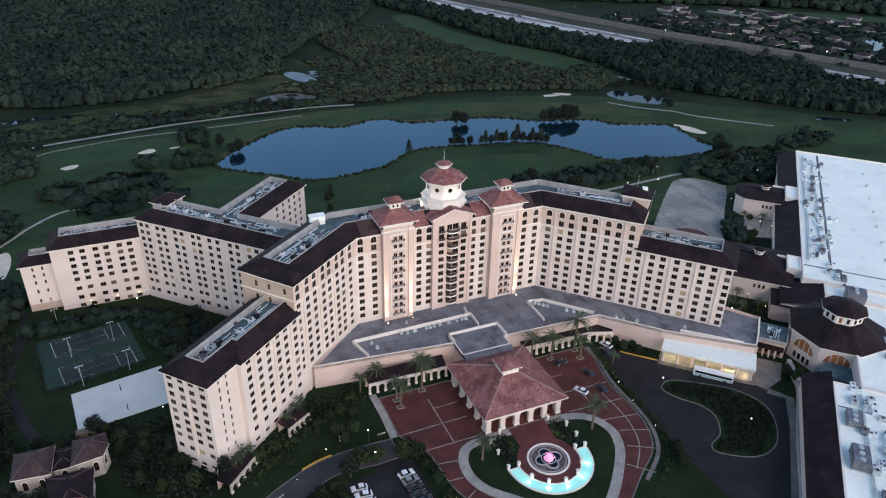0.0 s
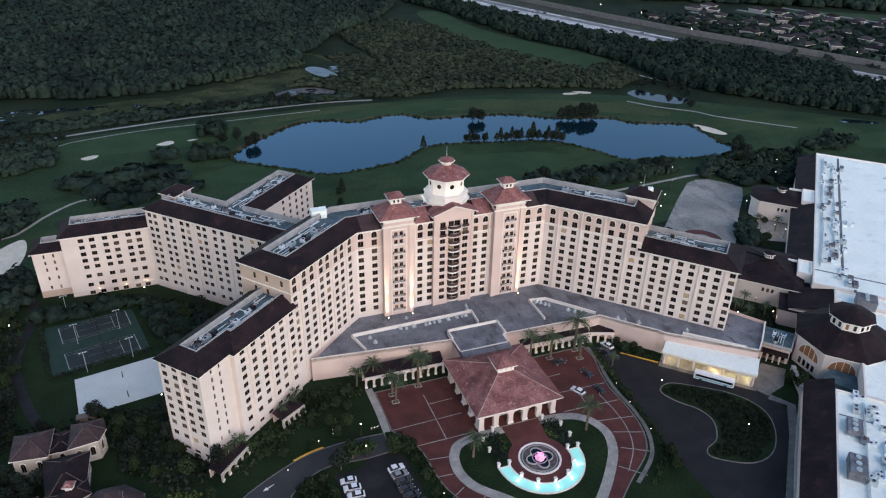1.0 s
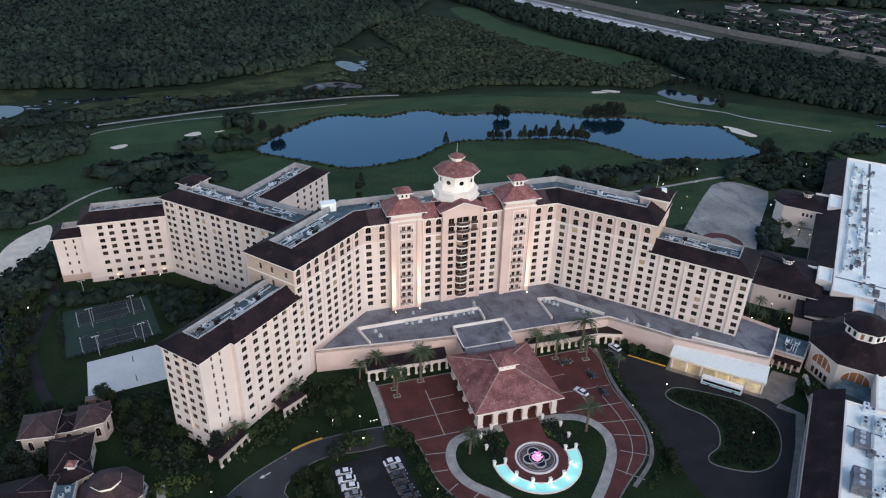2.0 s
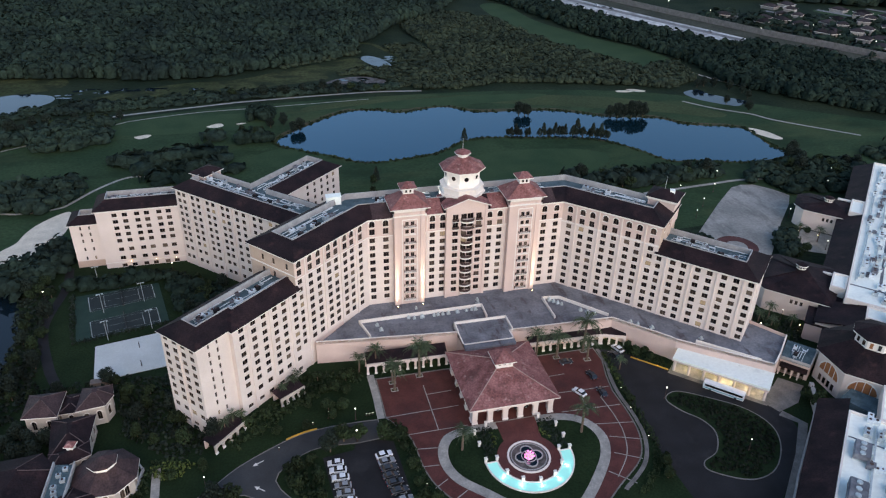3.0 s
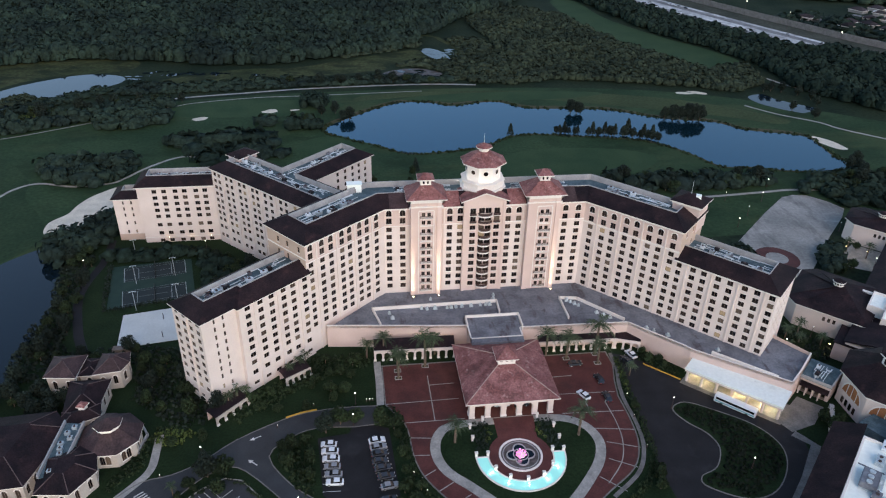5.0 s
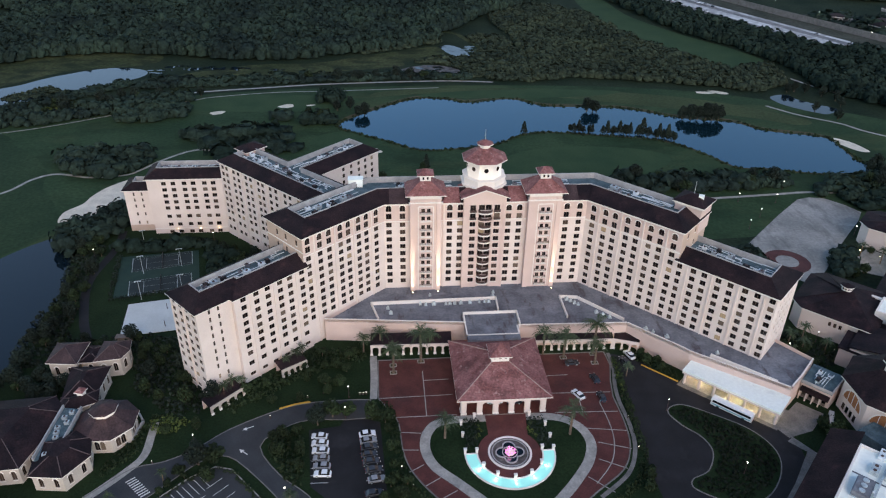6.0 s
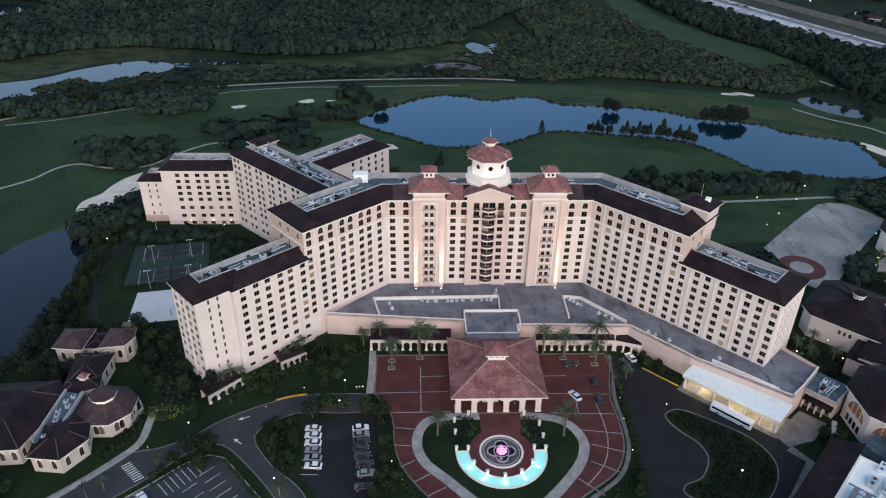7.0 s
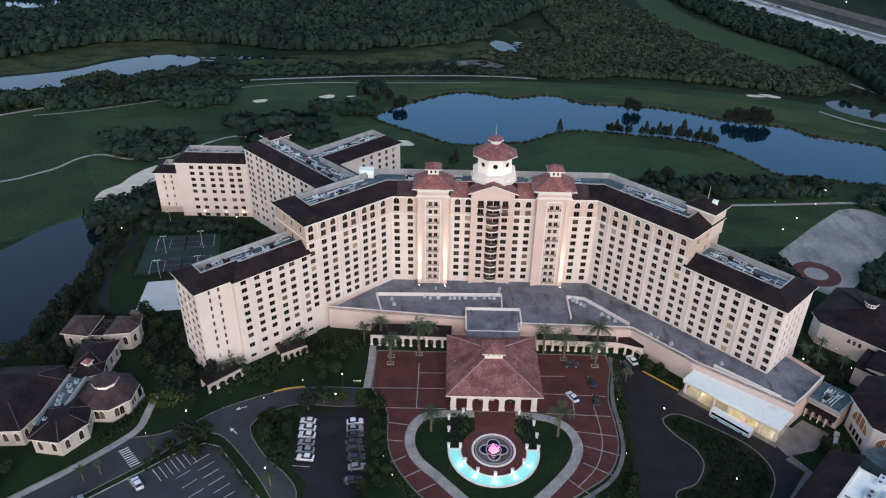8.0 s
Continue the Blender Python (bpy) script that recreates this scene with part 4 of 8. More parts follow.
roof_plant(NCP + dn * 5 + nn * 9.5, dn, 52, 8.6, 36.42, 7)
roof_plant(NCP + dn * 32.8 + nn * 14, nn, 34, 7.6, 36.42, 8)
roof_plant(Vector((-133, 66.5)), (1, 0), 26, 5.6, 28.22, 9)
for (cx, cy, hx, hy, h), lab in (((-46.5, 9.4, 2.6, 1.5, 3.0), "white stair head on the hotel roof"),):
    z_ = 45.6
    k = thing("stair_head", (cx, cy, z_), lab, "roof box")
    q = [(cx - hx, cy - hy), (cx + hx, cy - hy), (cx + hx, cy + hy), (cx - hx, cy + hy)]
    part("casing", prism(bmesh.new(), q, z_, z_ + h), MEMBRANE, k)
    part("cap", prism(bmesh.new(), offset(q, 0.2), z_ + h, z_ + h + 0.2), MEMBRANE, k)
    part("door", box(bmesh.new(), cx - 0.5, cy - hy - 0.05, z_, cx + 0.5, cy - hy - 0.003, z_ + 1.4), FRAME, k)

# ---- entrance pavilion ----
PAV = [(-14.0, -65.2), (13.2, -65.2), (13.2, -37.6), (-14.0, -37.6)]
pav = thing("entrance_pavilion", (0.2, -51, 0), "cream arched entrance pavilion with a weathered red tile roof", "pavilion")
top4 = [(-3.3, -54.6), (2.4, -54.6), (2.4, -48.8), (-3.3, -48.8)]
hip_roof(pav, PAV, 7.3, 1.6, top4, 12.5, TILE_RED)
for (ax, ay), (bx, by) in zip(offset(PAV, 1.62), top4):
    bm = bmesh.new()
    tapered(bm, (ax, ay, 7.32), (bx, by, 12.52), 0.16, 0.16, 6)
    part("hip_ridge", bm, TILE_PALE, pav, "pale ridge tiles along the hip")
cup = part("cupola", prism(bmesh.new(), top4, 12.2, 14.7), WHITE, pav)
for x in (-2.2, -0.45, 1.3):
    part("vent_slot", box(bmesh.new(), x - 0.4, -54.67, 13.6, x + 0.4, -54.58, 14.2), FRAME, cup)
hip_roof(cup, top4, 14.9, 0.9, [(0.1, -50.9), (0.3, -50.9), (0.3, -50.7), (0.1, -50.7)], 17.3, TILE_RED, name="cupola_roof")


def arcade(parent, p, q, z, bays, kinds, thick=1.2, depth_first=False, material=None, pier=1.5, name="arcade_front", drop=0.9):
    """A wall of openings between piers: 'a' arched, 'r' square-headed."""
    p, q = Vector(p), Vector(q)
    d = (q - p).normalized()
    L, n = (q - p).length, Vector((d.y, -d.x))
    m = Matrix(((d.x, -n.x, 0, p.x), (d.y, -n.y, 0, p.y), (0, 0, 1, 0), (0, 0, 0, 1)))
    step = (L - pier) / bays
    outline = [(0.0, 0.0)]
    for i in range(bays):
        u0, u1 = pier + i * step, (i + 1) * step
        r = (u1 - u0) / 2
        head = z - drop if kinds[i % len(kinds)] == "r" else z - drop - r * 0.6
        outline.append((u0, 0.0))
        if kinds[i % len(kinds)] == "a":
            outline += [(u0 + r - r * math.cos(math.pi * k / 8), head + 0.6 * r * math.sin(math.pi * k / 8)) for k in range(9)]
        else:
            outline += [(u0, head), (u1, head)]
        outline.append((u1, 0.0))
    outline += [(L, 0.0), (L, z), (0.0, z)]
    bm = bmesh.new()
    f = [bm.verts.new(m @ Vector((u, 0, h))) for u, h in outline]
    b = [bm.verts.new(m @ Vector((u, thick, h))) for u, h in outline]
    for s, vs in ((False, f), (True, b)):
        for i, j, k in tessellate_polygon([[Vector((u, h, 0)) for u, h in outline]]):
            bm.faces.new((vs[i], vs[j], vs[k]))
    for i in range(len(outline)):
        j = (i + 1) % len(outline)
        bm.faces.new((f[j], f[i], b[i], b[j]))
    bmesh.ops.recalc_face_normals(bm, faces=bm.faces[:])
    ob = part(name, bm, material or CREAM, parent)
    for i in range(bays + 1):
        u = pier / 2 + i * step
        part("plinth", box(bmesh.new(), u - pier / 2 - 0.15, -0.2, 0, u + pier / 2 + 0.15, -0.003, 0.8, m), WHITE, ob)
    return ob


arcade(pav, PAV[0], PAV[1], 6.9, 5, "raaar", pier=1.7, drop=1.9)
arcade(pav, (PAV[1][0], PAV[1][1] + 1.2), (PAV[2][0], PAV[2][1] - 1.2), 6.9, 4, "raar", pier=1.7, drop=1.9)
arcade(pav, (PAV[3][0], PAV[3][1] - 1.2), (PAV[0][0], PAV[0][1] + 1.2), 6.9, 4, "raar", pier=1.7, drop=1.9)
arcade(pav, PAV[2], PAV[3], 6.9, 5, "raaar", pier=1.7, drop=1.9)
for x in (-10.4, 9.7):
    for o in (-0.8, 0.8):
        part("round_vent", box(bmesh.new(), x + o - 0.25, -65.27, 6.0, x + o + 0.25, -65.19, 6.5), FRAME, pav)
part("ceiling", prism(bmesh.new(), offset(PAV, -0.3), 6.7, 6.85), PEACH, pav)
for x in (-6, 0, 6):
    bulb("pavilion_lamp", (x, -57, 6.2), 160, (1.0, 0.80, 0.58))

# arcaded walkway between the pavilion and the podium
for a, b, bays in (((-42.5, -33.4), (-14.0, -34.0), 10), ((16.0, -34.4), (44.0, -35.0), 10), ((44.0, -35.0), (52.5, -38.0), 3), ((-92.3, -60.1), (-83.4, -51.0), 4), ((-72, -43.6), (-64, -38.4), 4)):
    walkway = thing("arcade", (*a, 0), "cream arched walkway with a tiled roof and soft lamps", "arcade", "arched walkways")
    # Four-bay walks take the dimmer cream: their shade is in the colour.
    arcade(walkway, a, b, 4.3 if bays != 4 else 3.2, bays, "a", thick=0.5, pier=0.7, material=CREAM_SHADED if bays == 4 else None)
    d = (Vector(b) - Vector(a)).normalized()
    n = Vector((-d.y, d.x))
    e = [Vector(a) + n * 0.45, Vector(b) + n * 0.45, Vector(b) + n * 5, Vector(a) + n * 5]
    bm = bmesh.new()
    lo, hi = (4.2, 6.0) if bays > 4 else ((4.2, 5.2) if bays == 3 else (3.2, 3.9))
    v = [bm.verts.new((*q, z)) for q, z in zip(e, (lo, lo, hi, hi))] + [bm.verts.new((*q, z - 0.3)) for q, z in zip(e, (lo, lo, hi, hi))]
    for f in ((0, 1, 2, 3), (7, 6, 5, 4), (0, 4, 5, 1), (1, 5, 6, 2), (2, 6, 7, 3), (3, 7, 4, 0)):
        bm.faces.new([v[i] for i in f])
    part("walkway_roof", bm, TILE, walkway)
    part("back_wall", box(bmesh.new(), 0, 4.4, 0, (Vector(b) - Vector(a)).length, 4.7, 4.3 if bays != 4 else 3.2, Matrix.Translation((*a, 0)) @ Matrix.Rotation(math.atan2(d.y, d.x), 4, "Z")), PEACH, walkway)
    for i in range(max(1, bays // 3)):
        q = Vector(a) + d * (Vector(b) - Vector(a)).length * (i + 0.5) / max(1, bays // 3) + n * 2.2
        bulb("walkway_lamp", (q.x, q.y, 3.4), 170 if q.x > 0 else 80, (1.0, 0.8, 0.5))

# service canopy on the east side of the podium
CAN = [(61.6, -54.8), (84.6, -77.2), (91.6, -70.2), (68.2, -48.2)]
can = thing("canopy", (*CAN[0], 0), "long white flat canopy over a lit loading kerb", "canopy")
part("canopy_roof", prism(bmesh.new(), CAN, 5.2, 5.9), MEMBRANE, can)
part("fascia", box(bmesh.new(), 0.1, 0.08, 4.5, (Vector(CAN[1]) - Vector(CAN[0])).length - 0.1, 0.5, 5.19, Matrix.Translation((*CAN[0], 0)) @ Matrix.Rotation(math.atan2(CAN[1][1] - CAN[0][1], CAN[1][0] - CAN[0][0]), 4, "Z")), CREAM, can)
for i in range(7):
    q = Vector(CAN[0]).lerp(Vector(CAN[1]), 0.03 + 0.94 * i / 6) + Vector((0.7, 0.7))
    part("column", box(bmesh.new(), q.x - 0.35, q.y - 0.35, 0, q.x + 0.35, q.y + 0.35, 5.2), CREAM, can)
sheet("canopy_paving", [(62.6, -55.2), (84.6, -76.6), (91, -70.2), (68.4, -48.8)], 0.15, CONCRETE, "pale lit paving under the canopy", "paving")
for x, y in ((66.4, -53.4), (69.3, -56.7), (75.5, -63.0), (78.1, -65.8), (81.4, -69.5), (85.0, -72.5)):
    part("ceiling_lamp", prism(bmesh.new(), ngon(x, y, 0.4, 12), 4.95, 5.18), LAMP_Y, can)
    lamp("canopy_downlight", (x, y, 4.9), (x, y, 0), 1100, 58, (1.0, 0.80, 0.50), 0.3)
    bulb("canopy_lamp", (x - 0.8, y - 0.8, 4.3), 70, (1.0, 0.78, 0.45), 0.3)
sheet("service_yard", [(84.4, -77.4), (92, -70.4), (97, -66.5), (103, -72.5), (95.5, -79.5), (86.5, -82)], 0.13, KERB, "grey lit paving of the service court")
bulb("yard_lamp", (97.5, -70.5, 4.5), 70, (1.0, 0.74, 0.42), 0.4)
shed = thing("service_building", (103, -64, 0), "small service block with a pale roof behind a timber screen", "outbuilding")
part("wall", prism(bmesh.new(), [(99, -63), (105.6, -70.2), (113.5, -63.8), (106.6, -56.5)], 0, 6.8), PEACH, shed)
part("roof_deck", prism(bmesh.new(), [(97.6, -64.4), (104.3, -71.5), (113.5, -63.8), (106.4, -56.2)], 6.81, 7.3), DECK, shed)
low_wall(shed, [(97.8, -64.5), (104.3, -71.3), (113.2, -63.8)], 7.0, 8.0, 0.4, PARAPET, "parapet")
roof_plant((101.5, -67), (0.77, 0.64), 8.5, 5.0, 7.32, 21)
yard_face = Matrix.Translation((99, -63, 0)) @ Matrix.Rotation(math.atan2(-7.2, 6.6), 4, "Z")
bm = bmesh.new()
v = [bm.verts.new(yard_face @ Vector(p)) for p in ((0.4, -0.02, 4.6), (9.4, -0.02, 4.6), (9.4, -1.9, 3.7), (0.4, -1.9, 3.7), (0.4, -0.02, 4.35), (9.4, -0.02, 4.35), (9.4, -1.9, 3.5), (0.4, -1.9, 3.5))]
for f in ((0, 1, 2, 3), (7, 6, 5, 4), (0, 4, 5, 1), (1, 5, 6, 2), (2, 6, 7, 3), (3, 7, 4, 0)):
    bm.faces.new([v[i] for i in f])
bmesh.ops.recalc_face_normals(bm, faces=bm.faces[:])
part("lean_roof", bm, TILE, shed, "dark tiled lean-to roof over the doors")
for i in range(4):
    u = 1.0 + 2.1 * i
    door = part("door", box(bmesh.new(), u, -0.1, 0.2, u + 1.35, -0.02, 3.0, yard_face), FRAME, shed)
    part("door_pane", box(bmesh.new(), u + 0.2, -0.14, 1.3, u + 1.15, -0.104, 2.8, yard_face), PANE, door)
    part("pier", box(bmesh.new(), u - 0.55, -1.75, 0.0, u - 0.15, -1.35, 3.6, yard_face), CREAM, shed)

# ---- forecourt, drive and fountain ----
def kerb(line, width=0.35, h=0.16, closed=True, material=None, label="pale concrete kerb along the road"):
    pts = line + line[:1] if closed else line
    bm = bmesh.new()
    out = ribbon(pts, width) if not closed else None
    if closed:
        ccw = line if area2(line) > 0 else line[::-1]
        inner = offset(ccw, -width)
        ring(bm, ccw, 0.0, ccw, h + 0.1)
        ring(bm, ccw, h + 0.1, inner, h + 0.1)
        ring(bm, inner, h + 0.1, inner, 0.0)
    else:
        prism(bm, out, 0.0, h + 0.1)
    return solid("kerb", bm, material or CONCRETE, label, "kerb", kind="structure")


PLAZA = [(-40.2, -36.3), (40.5, -36.5), (40.8, -44), (38.6, -52)] + smooth([(37.2, -60), (37.5, -72), (36.2, -82), (31.5, -91), (21, -99), (10, -108)], False, 4) + [(2, -114), (-8, -112)] + smooth([(-16, -105), (-23, -99), (-30, -89), (-33, -80), (-34, -68), (-36.5, -62), (-40.2, -56)], False, 4)
sheet("forecourt", PLAZA, 0.12, PAVER, "red brick paved forecourt with pale concrete bands", "paving")
ISL = smooth([(-20, -66.2), (-26.2, -71), (-27.8, -79), (-25.2, -86.8), (-18.5, -94), (-12.5, -100.5), (-6, -107), (-1, -110), (5, -107), (12, -101), (18.5, -94), (23.6, -87), (25.9, -79), (23, -71), (15, -66.4), (-2, -65.6)])
sheet("island_path", ISL, 0.19, CONCRETE, "pale curved concrete walk round the fountain lawn", "path")
sheet("island_lawn", offset(ISL[::-1] if area2(ISL) < 0 else ISL, -3.1), 0.24, LAWN, "dark oval lawn round the fountain", "lawn")
kerb(PLAZA, 0.4, material=KERB)
sheet("side_walk", ribbon(smooth([(41.6, -37.5), (41.2, -46), (39.3, -54), (38.4, -62), (38.6, -73), (37.2, -83), (32.2, -92.5), (22, -100.5)], False), 1.3), 0.2, KERB, "grey concrete walk along the brick drive", "path")
sheet("canopy_paving", [(60.3, -55.6), (84.2, -78.6), (92.5, -70.5), (68.5, -47.5)], 0.11, KERB, "grey paving under the canopy", "paving")
sheet("side_walk", ribbon(smooth([(-41.6, -34), (-41.4, -45), (-41.6, -56)], False), 2.4), 0.17, CONCRETE, "pale concrete walk beside the forecourt", "path")
bands_ = [[(-24.9, -43), (-24.9, -65)], [(-40, -55.8), (-15.8, -55.4)], [(-25, -47.9), (-16.3, -47.7)], [(-37, -64.9), (-15.3, -64.9)], [(16.2, -48.3), (24.5, -48.1)], [(15.7, -56.9), (36.8, -57.6)], [(25.5, -57.6), (25.3, -66)], [(16.2, -66), (36.6, -66.8)], [(-33.8, -71.4), (-27, -72.3)], [(-33.2, -78.8), (-28.2, -79.2)], [(-31.4, -87.6), (-27, -85.0)], [(-27, -93.0), (-22.5, -90.2)], [(-23.4, -98.2), (-18.2, -95.2)], [(23.4, -73.4), (37, -75.4)], [(26.6, -79.6), (36.2, -83)], [(25, -86.3), (32.6, -90.6)], [(20.1, -92.8), (26.4, -99)]]
for line in bands_:
    sheet("paving_band", ribbon(line, 0.3), 0.128, CONCRETE, "pale concrete band across the brick paving", "paving")
for arc_ in ([(31.8, -62), (32.4, -72), (31.6, -80), (28.5, -88), (22, -95.5)],):
    sheet("paving_band", ribbon(smooth(arc_, False), 0.3), 0.132, CONCRETE, "pale curved concrete band in the brick drive", "paving")
sheet("front_walk", [(-6.5, -66), (6.6, -66), (5.5, -76), (-6.5, -76)], 0.27, PAVER, "brick walk from the pavilion to the fountain", "path")

FX, FY = -1.1, -82.3
fountain = thing("fountain", (FX, FY, 0.2), "round fountain with a pink lit basin inside a turquoise pool", "fountain")
disc = lambda r, n=48: ngon(FX, FY, r, n)
part("terrace", prism(bmesh.new(), disc(9.6), 0.1, 0.36), PAVER, fountain)
bm = bmesh.new()
ring(bm, disc(6.6), 0.36, disc(6.6), 0.62), ring(bm, disc(6.6), 0.62, disc(6.0), 0.62), ring(bm, disc(6.0), 0.62, disc(6.0), 0.37)
part("stone_ring", bm, WHITE, fountain)
part("basin_floor", prism(bmesh.new(), disc(5.98), 0.2, 0.42), DARKST, fountain, "dark patterned stone floor of the basin")
quatre = [(FX + r * math.cos(a), FY + r * math.sin(a)) for a, r in ((2 * math.pi * i / 64, 2.9 + 1.5 * abs(math.cos(2 * 2 * math.pi * i / 64))) for i in range(64))]
bm = bmesh.new()
ring(bm, quatre, 0.42, quatre, 0.75), ring(bm, quatre, 0.75, offset(quatre, -0.35), 0.75), ring(bm, offset(quatre, -0.35), 0.75, offset(quatre, -0.35), 0.43)
part("quatrefoil_rim", bm, PARAPET, fountain, "pale quatrefoil basin rim")
part("basin_water", prism(bmesh.new(), offset(quatre, -0.36), 0.43, 0.55), POND, fountain)
for r0, r1 in ((5.5, 5.25), (2.35, 2.1)):
    bm = bmesh.new()
    ring(bm, disc(r0), 0.42, disc(r0), 0.62), ring(bm, disc(r0), 0.62, disc(r1), 0.62), ring(bm, disc(r1), 0.62, disc(r1), 0.43)
    part("inner_rim", bm, PARAPET, fountain, "pale stone ring inside the basin")
bm = bmesh.new()
for r0, r1, za, zb in ((1.5, 1.2, 0.55, 1.0), (0.9, 0.7, 1.0, 1.5)):
    ring(bm, disc(r0, 20), za, disc(r1, 20), zb)
    lid(bm, disc(r1, 20), zb)
part("tiered_bowl", bm, WHITE, fountain)
rnd = random.Random(5)
for i in range(30):
    a, r = 2.4 * i, 0.25 + 1.5 * (i / 30) ** 0.7
    bm = bmesh.new()
    bmesh.ops.create_icosphere(bm, subdivisions=1, radius=rnd.uniform(0.14, 0.32), matrix=Matrix.Translation((FX + r * math.cos(a), FY + r * math.sin(a), rnd.uniform(0.8, 2.9 - r))))
    part("water_jet", bm, PINK if i % 3 else WHITE, fountain, "water jet, pink lamplight put into its glow or plain white")
# Unseen bulb added over the basin to spread the pink light.
bulb("fountain_lamp", (FX, FY, 3.4), 110, (1.0, 0.45, 0.8), 0.6)
arc_o = [(FX + 13.3 * math.cos(a), FY + 13.6 * math.sin(a)) for a in (math.pi * (1 + i / 32) for i in range(33))]
arc_i = [(FX + 10.1 * math.cos(a), FY + 10.3 * math.sin(a)) for a in (math.pi * (2 - i / 32) for i in range(33))]
crescent = arc_o + arc_i
part("crescent_pool", prism(bmesh.new(), crescent, 0.25, 0.42), POOL, fountain, "turquoise crescent pool with the underwater light put into its glow")
bm = bmesh.new()
out_c = offset(crescent, 0.4)
ring(bm, out_c, 0.2, out_c, 0.6), ring(bm, out_c, 0.6, crescent, 0.6), ring(bm, crescent, 0.6, crescent, 0.3)
part("pool_coping", bm, WHITE, fountain)
for i in range(7):
    a = math.pi * (1 + (i + 0.0) / 6)
    q = (FX + 9.9 * math.cos(a), FY + 9.9 * math.sin(a))
    if i in (0, 6):
        q = (q[0], q[1] + 0.8)
    post = part("balustrade_post", prism(bmesh.new(), ngon(*q, 0.5, 4, math.pi / 4), 0.3, 1.8), WHITE, fountain)
    part("cap", prism(bmesh.new(), ngon(*q, 0.68, 4, math.pi / 4), 1.8, 2.05), WHITE, post)
    k = part("pool_lamp", prism(bmesh.new(), ngon(FX + 11 * math.cos(a), FY + 11 * math.sin(a), 0.22, 10), 0.425, 0.45), LAMP_P, fountain, "white underwater lamp") if 0 < i < 6 else None
    if k is not None:
        # Added unseen bulb above the water, brightening coping and posts for the lamp below.
        bulb("pool_glow", (FX + 11.6 * math.cos(a), FY + 11.6 * math.sin(a), 1.0), 55, (0.8, 1.0, 0.95), 0.3)
for x, y in ((-14.5, -81.5), (12.2, -81.8), (-14.5, -74.7), (-14.5, -69.6), (12.2, -76.8), (11.8, -71.5), (-10, -66.8), (7.6, -66.8)):
    post = part("balustrade_post", prism(bmesh.new(), ngon(x, y, 0.5, 4, math.pi / 4), 0.2, 1.8), WHITE, fountain)
    part("cap", prism(bmesh.new(), ngon(x, y, 0.68, 4, math.pi / 4), 1.8, 2.05), WHITE, post)

# east loop road, west road and car parks
LOOP = [(41.5, -37.5), (50.5, -40.5), (60, -53.5), (84, -77.5), (88.5, -84), (86.8, -93), (78, -102), (62, -116), (50, -132), (41.5, -126), (39.6, -110), (39.2, -98), (39.4, -82), (41.3, -57)]
sheet("loop_road", LOOP, 0.08, ASPHALT, "dark asphalt loop road beside the hotel", "road")
ISL2 = smooth([(52.5, -69), (54.2, -66), (58.8, -65.2), (66, -69.5), (76, -77.6), (80, -87), (77, -96), (69, -104), (59.6, -105.6), (50, -100), (50, -96), (56, -93), (60.2, -86), (59.2, -79.8), (55, -74.5)])
kerb(ISL2, material=KERB)
sheet("loop_island", offset(ISL2[::-1] if area2(ISL2) < 0 else ISL2, -0.36), 0.22, LAWN, "dark planted island inside the loop road", "lawn")
sheet("kerb_yellow", ribbon([(51.5, -44.6), (61.3, -54.1)], 0.5), 0.3, YELLOW, "yellow painted kerb", "kerb", thick=0.3)
sheet("kerb_yellow", ribbon(smooth([(-71.6, -58.6), (-66.5, -56.8), (-62.0, -56.0)], False), 0.6), 0.32, YELLOW, "yellow painted kerb", "kerb", thick=0.3)
ROADW = smooth([(-170, -134), (-135, -103.0), (-118.6, -87.2), (-111, -80.4), (-103, -78.5), (-95, -74.2), (-86, -66.5), (-71.9, -58.9), (-61.9, -56.2), (-50.7, -55.6), (-42.5, -56.0)], False, 3) + [(-42.5, -64.5)] + smooth([(-50, -65), (-62, -64.4), (-69.5, -67.5), (-75.5, -74.5), (-68.5, -85.9), (-59.8, -94.0), (-56, -103), (-56, -130)], False, 3) + [(-62.5, -130)] + smooth([(-62.6, -103), (-69.8, -92.8), (-82, -79.6), (-88, -77.8), (-94, -81), (-102.5, -90), (-116, -102.5), (-150, -134)], False, 3)
kerb(ROADW, 0.3, 0.06, material=KERB)
sheet("west_road", ROADW, 0.085, ASPHALT_PALE, "dark asphalt drive past the spa", "road")
LOTA = [(-61.5, -68.6), (-52, -67.5), (-51, -64.6), (-45, -64.6), (-39.6, -66.5), (-38, -95), (-42, -110), (-48, -128), (-56, -128), (-54.5, -96), (-59.6, -91)]
sheet("car_park", LOTA, 0.09, ASPHALT, "small dark asphalt car park", "car park")
LOTB = [(-102, -92.6), (-94, -85), (-87.5, -81.5), (-82.6, -82.8), (-66, -102), (-70, -125), (-120, -128), (-124, -112)]
sheet("car_park", LOTB, 0.092, ASPHALT_PALE, "asphalt car park with white bay lines", "car park")
kerb(LOTB, 0.3)


def stripe(a, b, w=0.16, z=0.11, name="bay_line", label="white painted bay line"):
    return sheet(name, ribbon([a, b], w), z, COURT_L if name == "court_line" else MARK, label, "road marking")


